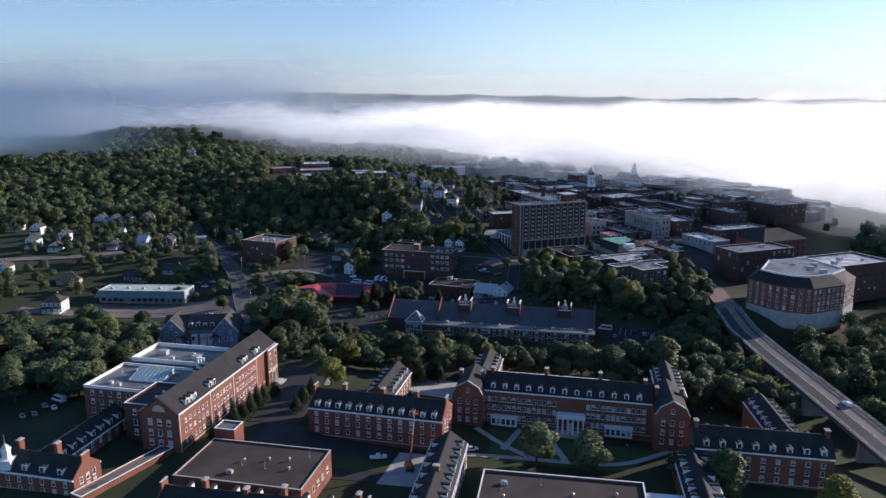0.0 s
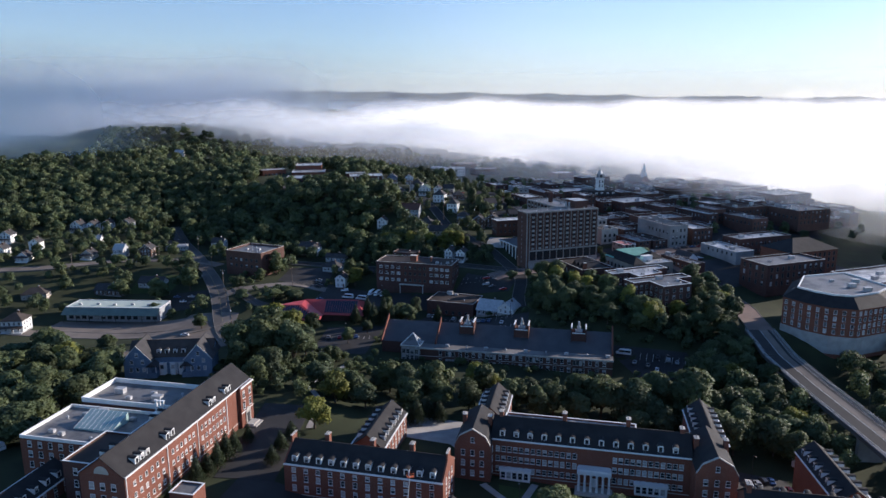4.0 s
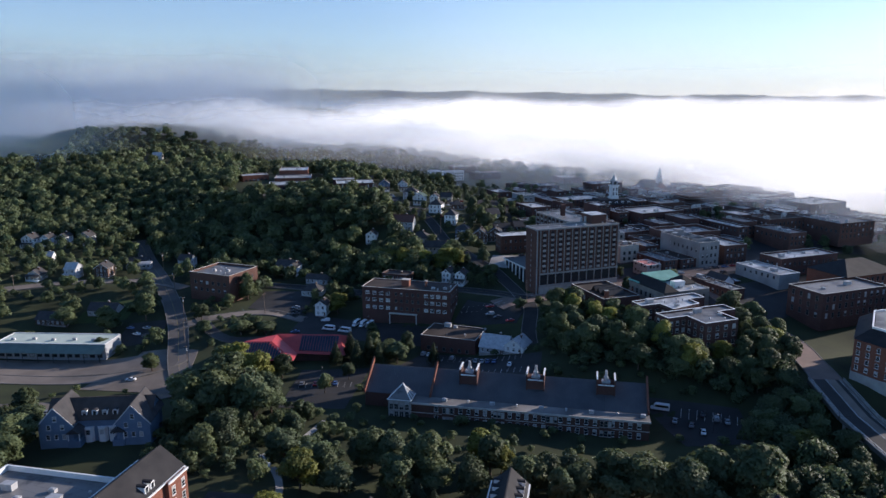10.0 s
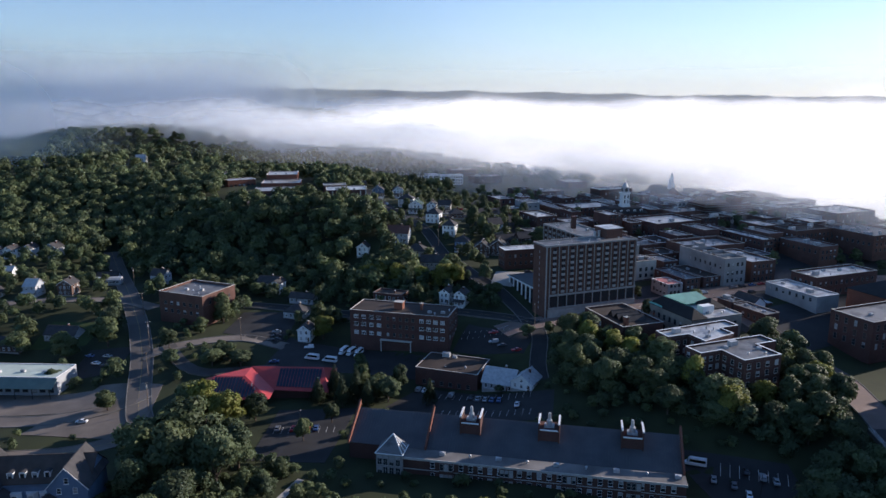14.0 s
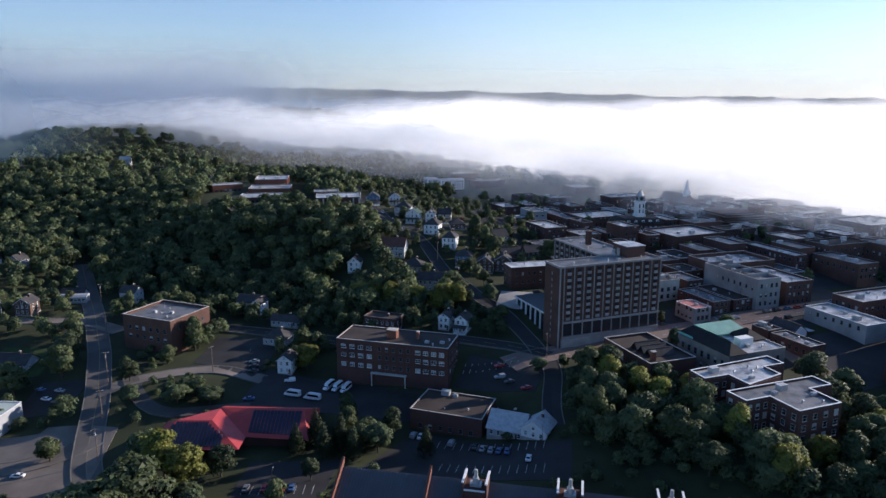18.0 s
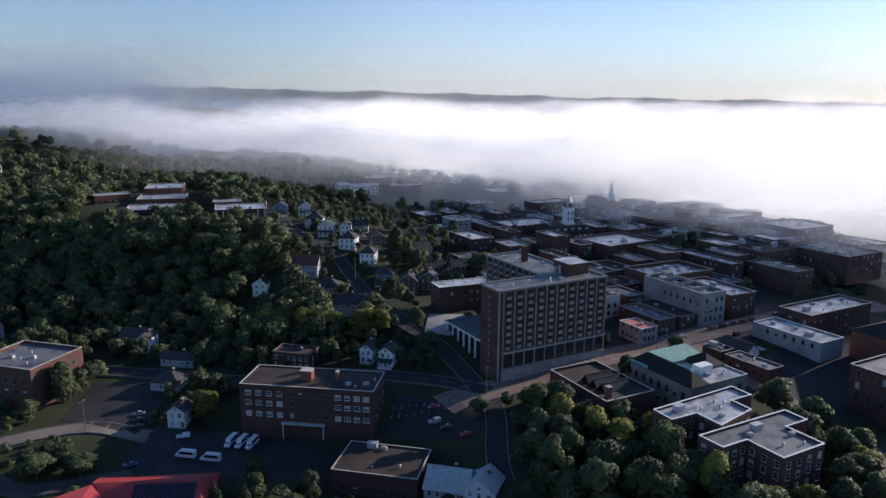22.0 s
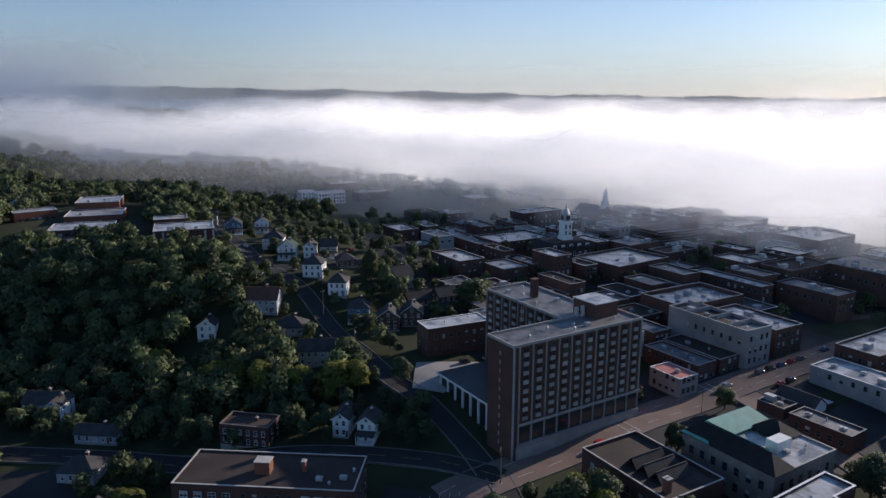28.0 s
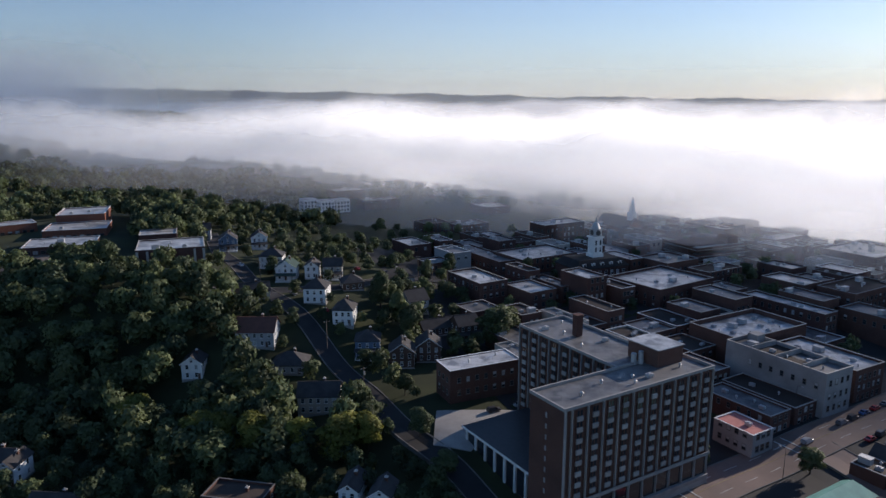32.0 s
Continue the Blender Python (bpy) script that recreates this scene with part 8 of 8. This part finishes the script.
vehicle("pickup", "white pickup truck in the service court", -20.7, 208, -78, 0)
for _x, _y in ((-42.2, 446.3), (-38.6, 445.2), (-35.0, 443.9)):
    vehicle("van", "long white shuttle van parked beside the apartment house", _x, _y, 160, 0, "shuttle vans")
for _x, _y, _a in ((-55.4, 438.8, 72), (-47, 435.6, 72)):
    vehicle("van", "long white shuttle van parked in the dark yard", _x, _y, _a, 0, "shuttle vans")
vehicle("van", "white camper van parked by the campus fringe", -147, 252, 60, 0)
vehicle("van", "white delivery van beside the laboratory end wall", 83.8, 345, 70, 0)
# box truck behind the great hall
_bt = thing("box_truck", "white box truck parked behind the great hall", "truck", pose(121, 252, gz(121, 252) + 0.1, 0, 0, 205))
part("cargo_box", Shape().box(-1.2, -4.2, 0.9, 1.2, 1.4, 3.6), PAINTS[0], _bt)
part("cab", body_shell([(1.5, 1.05, 0.5, 1.4, 2.3, 0.85), (2.4, 1.05, 0.5, 1.4, 2.3, 0.85), (3.0, 1.03, 0.5, 1.25, 1.4, 0.85), (3.6, 0.95, 0.55, 1.1, 1.15, 0.8)]), PAINTS[0], _bt)
part("chassis", Shape().box(-0.5, -4.0, 0.5, 0.5, 1.5, 0.897), DARK, _bt)
part("windscreen", Shape().slab([(-0.85, 3.0, 1.44), (0.85, 3.0, 1.44), (0.75, 2.45, 2.26), (-0.75, 2.45, 2.26)], 0.03), CARGLASS, _bt)
for _sx in (-0.95, 0.95):
    for _sy in (-2.8, 2.5):
        part("wheel", wheel_mesh(0.38), RUBBER, _bt, m=pose(_sx, _sy, 0.38))

# ---- boom lift in the service court ----
LIFT_ORANGE = material("lift_orange", (0.55, 0.14, 0.04), (0.42, 0.11, 0.035), 2, 0.45)
_bl = thing("boom_lift", "orange boom lift with its long arm raised", "lift", pose(-10.5, 201.5, gz(-10.5, 201.5) + 0.2, 0, 0, 15))
part("chassis", Shape().box(-1.1, -2.2, 0.5, 1.1, 2.2, 1.1), DARK, _bl)
part("turntable", Shape().prism([(-1, -1.8), (1, -1.8), (1.1, 1.0), (0.5, 1.6), (-0.5, 1.6), (-1.1, 1.0)], 1.103, 2.1), LIFT_ORANGE, _bl)
part("boom", Shape().tube((0, -1.2, 2.0), (1.5, 0.9, 11.0), 0.28, 0.24, 6), LIFT_ORANGE, _bl)
part("boom_extension", Shape().tube((1.5, 0.9, 11.0), (2.5, 2.2, 17.6), 0.18, 0.15, 6), METAL, _bl)
_bk = Shape().box(1.7, 1.7, 17.2, 3.6, 2.7, 17.3)
for _x in (1.7, 2.65, 3.55):
    _bk.box(_x, 1.7, 17.3, _x + 0.05, 1.75, 18.3).box(_x, 2.65, 17.3, _x + 0.05, 2.7, 18.3)
for _z in (17.8, 18.27):
    _bk.box(1.7, 1.7, _z, 3.6, 1.74, _z + 0.05).box(1.7, 2.66, _z, 3.6, 2.7, _z + 0.05).box(1.7, 1.7, _z, 1.74, 2.7, _z + 0.05).box(3.56, 1.7, _z, 3.6, 2.7, _z + 0.05)
part("basket", _bk, LIFT_ORANGE, _bl)
for _sx in (-1.05, 1.05):
    for _sy in (-1.5, 1.5):
        part("wheel", wheel_mesh(0.45), RUBBER, _bl, m=pose(_sx, _sy, 0.45))

# ---- poles and lamps ----
POLE_WOOD = material("pole_timber", (0.22, 0.17, 0.13), (0.15, 0.12, 0.095), 1.0, 0.9, 0.2)
for _x, _y, _h, _a, _t in ((-130, 444.4, 13, 20, 1), (-121.7, 420.7, 11, 20, 0), (-111.4, 394.7, 12, 15, 1), (-91, 453.7, 11.5, 60, 0), (-25.3, 631.8, 11, 30, 0), (12.8, 535.6, 11, 30, 1), (47.4, 644.1, 12, 20, 0), (52.1, 632, 12, 20, 1), (-152, 492, 12, 25, 0), (-178, 543, 12, 25, 1), (45.7, 446.8, 11, 70, 0), (2, 572, 11, 30, 0), (-245, 493, 11, 80, 0), (-195, 513, 11, 80, 1)):
    _u = thing("utility_pole", "weathered timber utility pole with a crossarm" + (" and grey transformer" if _t else ""), "pole", pose(_x, _y, gz(_x, _y), 0, 0, _a), "utility poles")
    part("pole", Shape().tube((0, 0, -1), (0, 0, _h), 0.17, 0.11, 8), POLE_WOOD, _u)
    part("crossarm", cached("crossarm", lambda: Shape().box(-1.2, 0.1, -0.07, 1.2, 0.22, 0.07).mesh("crossarm", POLE_WOOD)), POLE_WOOD, _u, m=pose(0, 0, _h - 0.6))
    for _i in (-1.1, -0.6, 0.6, 1.1):
        part("insulator", cached("insulator", lambda: Shape().tube((0, 0, 0), (0, 0, 0.22), 0.05, 0.03, 6).mesh("insulator", WHITE)), WHITE, _u, m=pose(_i, 0.16, _h - 0.53))
    if _t:
        part("transformer", cached("transformer", lambda: Shape().tube((0, 0, -0.5), (0, 0, 0.5), 0.26, 0.26, 10).mesh("transformer", METAL)), METAL, _u, m=pose(0, -0.42, _h - 1.9))
for _x, _y, _h, _a in ((-33.7, 428.9, 10, 30), (98, 329.5, 8, 200), (36, 391, 8, 150), (4, 416.5, 8, 190), (148, 505, 9, 200), (176, 516, 9, 200), (120, 472, 9, 20), (84, 474, 9, 200), (-48, 372, 8, 0), (160, 283, 9, 90), (159, 251, 9, 90), (101, 247, 8, 180), (-38, 226, 6, 150), (22, 221, 5, 0), (60, 208, 5, 0)):
    _s = thing("street_lamp", "slim dark metal street lamp with one arm", "lamp", pose(_x, _y, (gz(_x, _y) if _x < 155 or _y > 300 else -0.4), 0, 0, _a), "street lamps")
    part("post", Shape().tube((0, 0, -0.6), (0, 0, _h), 0.1, 0.06, 8), DARK, _s)
    part("arm", Shape().tube((0, 0, _h - 0.1), (0, 1.5, _h + 0.25), 0.045, 0.04, 6), DARK, _s)
    part("lamp_head", Shape().prism([(-0.16, 1.4), (0.16, 1.4), (0.1, 2.1), (-0.1, 2.1)], _h + 0.16, _h + 0.3), METAL, _s)

# ---- crossings painted on the main street ----
_cw = thing("crosswalk", "worn white crosswalk lines on the brick street", "road marking", pose(0, 0, 0))
for _x, _y in ((90, 468.4), (93, 469.7), (132, 484), (135, 485.2)):
    _a, _b = Vector((_x + 2.1, _y - 5.8)), Vector((_x - 2.1, _y + 5.8))
    _q = Vector((0.94, 0.34)) * 0.2
    for _k in range(4):
        _p0, _p1 = _a + (_b - _a) * (_k / 4), _a + (_b - _a) * ((_k + 1) / 4)
        part("painted_line", Shape().slab([(w.x, w.y, gz(w.x, w.y) + 0.24) for w in (_p0 - _q, _p0 + _q, _p1 + _q, _p1 - _q)], 0.05), PAINT_LINE, _cw)

# ---- the far ridge and the bank of morning fog ----
def ridge(name, label, y0, x0, x1, top, depth, step, rough, mat):
    """A long wooded hill with an uneven crest."""
    xs = np.arange(x0, x1 + step, step)
    v, f = [], []
    for i, x in enumerate(xs):
        t = top(x) + rough * (noise.noise((x * 0.004, 3.1, y0)) * 1.2 + noise.noise((x * 0.02, 1.7, y0)) * 0.55 + noise.noise((x * 0.09, 8.2, y0)) * 0.42)
        for dy, k in ((-depth, -0.1), (-depth * 0.5, 0.55), (-depth * 0.2, 0.88), (0, 1.0), (depth, 0.0)):
            w = noise.noise((x * 0.03, dy * 0.03, 5.0)) * rough * 0.5 if 0 < k < 1 else 0
            v.append((x, y0 + dy, t * k + w))
    n = 5
    f = [(i * n + k, (i + 1) * n + k, (i + 1) * n + k + 1, i * n + k + 1) for i in range(len(xs) - 1) for k in range(n - 1)]
    return tagged(new(name, Shape().add(v, f).mesh(name, mat)), label, "hill", kind="structure")


RIDGE = material("far_foliage", (0.05, 0.075, 0.045), (0.035, 0.055, 0.035), 0.01, 1.0, 0.0, fine=0.08)
ridge("backdrop_ridge", "long wooded ridge on the horizon above the fog", 2850, -2600, 2600, lambda x: 136 - 0.017 * x if x < 1200 else 116 - 0.008 * (x - 1200), 420, 9, 9, RIDGE)
ridge("backdrop_knoll", "wooded knoll whose crest shows through the fog", 1650, -560, -150, lambda x: 96 - 0.0006 * (x + 330) ** 2, 160, 6, 8, RIDGE)
for _x, _h in ((-262, 46), (-283, 44), (-255, 30)):
    _m = thing("radio_mast", "slender lattice radio mast on the far ridge", "mast", pose(_x, 2836, 132))
    part("mast", Shape().tube((0, 0, -8), (0, 0, _h), 0.9, 0.5, 6), DARK, _m)


def fog(name, a, bottom, top, wisp=26, scale=0.009, thru=(0.1, 0.75), ends=None, tint=(0.96, 0.97, 0.99)):
    """Droplets that scatter the light which falls through them: thin below, torn along the top, brightening towards the
    sun put into the mix along x.
    thru: the share of light let through, far from the sun and towards it; ends: where along x the layer thins out."""
    m = bpy.data.materials.new(name)
    m.use_nodes = True
    nt = m.node_tree
    nt.nodes.remove(nt.nodes["Principled BSDF"])
    N, L = nt.nodes.new, nt.links.new
    geo, sep = N("ShaderNodeNewGeometry"), N("ShaderNodeSeparateXYZ")
    L(geo.outputs["Position"], sep.inputs[0])
    mp = N("ShaderNodeMapping")
    mp.inputs["Scale"].default_value = (1, 1, 2.0)
    L(geo.outputs["Position"], mp.inputs[0])
    nz = N("ShaderNodeTexNoise")
    nz.inputs["Scale"].default_value, nz.inputs["Detail"].default_value, nz.inputs["Roughness"].default_value = scale, 5, 0.5
    L(mp.outputs[0], nz.inputs["Vector"])
    off = N("ShaderNodeMath")
    off.operation = "MULTIPLY_ADD"
    L(nz.outputs[0], off.inputs[0])
    off.inputs[1].default_value = wisp * 2
    L(sep.outputs[2], off.inputs[2])

    def fade(src, lo, hi, v0, v1):
        r = N("ShaderNodeMapRange")
        r.interpolation_type = "SMOOTHSTEP"
        for k, v in enumerate((lo, hi, v0, v1)):
            r.inputs[k + 1].default_value = v
        L(src, r.inputs[0])
        return r.outputs[0]

    def times(p, q):
        k = N("ShaderNodeMath")
        k.operation = "MULTIPLY"
        L(p, k.inputs[0])
        if isinstance(q, float):
            k.inputs[1].default_value = q
        else:
            L(q, k.inputs[1])
        return k.outputs[0]
    dens = times(fade(off.outputs[0], bottom[0] + wisp, bottom[1] + wisp, 0, 1), fade(off.outputs[0], top[0] + wisp, top[1] + wisp, 1, 0))
    dens = times(dens, float(a))
    if ends:
        dens = times(dens, fade(sep.outputs[0], ends[0], ends[1], 0, 1))
        if len(ends) > 2:
            dens = times(dens, fade(sep.outputs[0], ends[2], ends[3], 1, 0))
    tl, df, tr = N("ShaderNodeBsdfTranslucent"), N("ShaderNodeBsdfDiffuse"), N("ShaderNodeBsdfTransparent")
    tl.inputs[0].default_value = df.inputs[0].default_value = (*tint, 1)
    m1, m2 = N("ShaderNodeMixShader"), N("ShaderNodeMixShader")
    # brightening towards the sun, set by position along x
    L(fade(sep.outputs[0], -600, 450, thru[0], thru[1]), m1.inputs[0])
    L(df.outputs[0], m1.inputs[1])
    L(tl.outputs[0], m1.inputs[2])
    L(dens, m2.inputs[0])
    L(tr.outputs[0], m2.inputs[1])
    L(m1.outputs[0], m2.inputs[2])
    L(m2.outputs[0], nt.nodes["Material Output"].inputs[0])
    return m


def curtain(name, label, line, z0, z1, mat, n=48):
    """One layer of the fog bank along a smooth line on the plan."""
    pts = np.array(line, float)
    d = np.r_[0, np.cumsum(np.hypot(*np.diff(pts, axis=0).T))]
    t = np.linspace(0, d[-1], n)
    x, y = np.interp(t, d, pts[:, 0]), np.interp(t, d, pts[:, 1])
    for _ in range(6):
        x[1:-1], y[1:-1] = (x[:-2] + 2 * x[1:-1] + x[2:]) / 4, (y[:-2] + 2 * y[1:-1] + y[2:]) / 4
    v = [(a, b, z) for a, b in zip(x, y) for z in (z0, (z0 + z1) / 2, z1)]
    f = [(3 * i + k, 3 * i + 3 + k, 3 * i + 4 + k, 3 * i + 1 + k) for i in range(n - 1) for k in range(2)]
    ob = new(name, Shape().add(v, f).mesh(name, mat))
    ob.data.polygons.foreach_set("use_smooth", [True] * len(ob.data.polygons))
    return tagged(ob, label, "fog", kind="stuff")


def edge(off):
    base = [(-1900, 1500, 1), (-900, 1290, 1), (-400, 1190, 1), (-100, 1110, 1), (60, 1020, 0.95), (200, 860, 0.75), (300, 710, 0.55), (380, 610, 0.4), (500, 500, 0.35), (700, 350, 0.3), (1000, 150, 0.2), (1300, 0, 0)]
    return [(x, y + off * k) for x, y, k in base]


curtain("fog_bank", "dense white morning fog that fills the valley", edge(90), -15, 170, fog("fog_dense", 1.0, (-4, 54), (84, 116), 38, 0.007, thru=(0.1, 0.85)))
curtain("fog_veil", "thin veil of mist before the fog bank", edge(0), -15, 150, fog("fog_edge", 0.6, (4, 72), (78, 112), 30, 0.008, thru=(0.1, 0.85)))
curtain("fog_veil", "faint torn veil of mist over the far roofs", edge(-60), -15, 140, fog("fog_thin", 0.42, (8, 74), (68, 106), 30, thru=(0.1, 0.85), ends=(-900, -420)))
curtain("fog_haze", "faint blue haze over the town", edge(-180), -15, 170, fog("fog_haze", 0.22, (-50, 50), (56, 100), 20, thru=(0.3, 0.85), ends=(-330, -40)))
curtain("fog_haze", "sunlit mist drifting over the roofs towards the sun", [(-60, 900), (70, 800), (185, 690), (285, 590), (385, 470), (550, 300), (800, 0)], -25, 170, fog("fog_sunward", 0.22, (-60, 46), (40, 84), 20, thru=(0.3, 0.9), ends=(-60, 200)))
curtain("fog_bank", "high soft fog above the wooded hill", [(-2200, 1300), (-1100, 1000), (-760, 900), (-560, 880), (-380, 940), (-200, 1080)], -5, 300, fog("fog_high", 0.97, (24, 70), (100, 205), 30, 0.006, thru=(0.04, 0.2), ends=(-2300, -2200, -600, -330)))
curtain("fog_bank", "high fog behind the wooded hill", [(-2600, 1800), (-1000, 1520), (-400, 1430), (-60, 1420)], 20, 320, fog("fog_behind", 0.95, (40, 84), (120, 235), 26, 0.005, thru=(0.05, 0.2), ends=(-2700, -2600, -420, -110)))
curtain("fog_bank", "far fog that lies along the foot of the ridge", [(-2700, 2300), (0, 2280), (1500, 2000), (2700, 1500)], -5, 160, fog("fog_far", 1.0, (0, 30), (92, 114), 22, 0.004))
curtain("fog_haze", "thin haze in front of the far ridge", [(-3200, 2420), (0, 2400), (1700, 2150), (3200, 1500)], -5, 330, fog("fog_ridge", 0.42, (-40, 0), (100, 320), 18, 0.003, thru=(0.3, 0.4)))
curtain("fog_haze", "pale haze low in the sky behind the ridge", [(-6200, 3600), (-3000, 4200), (0, 4400), (2600, 3900), (5200, 2200)], -20, 1500, fog("fog_sky", 0.45, (-100, -50), (120, 1300), 18, 0.002, thru=(0.35, 0.5)))
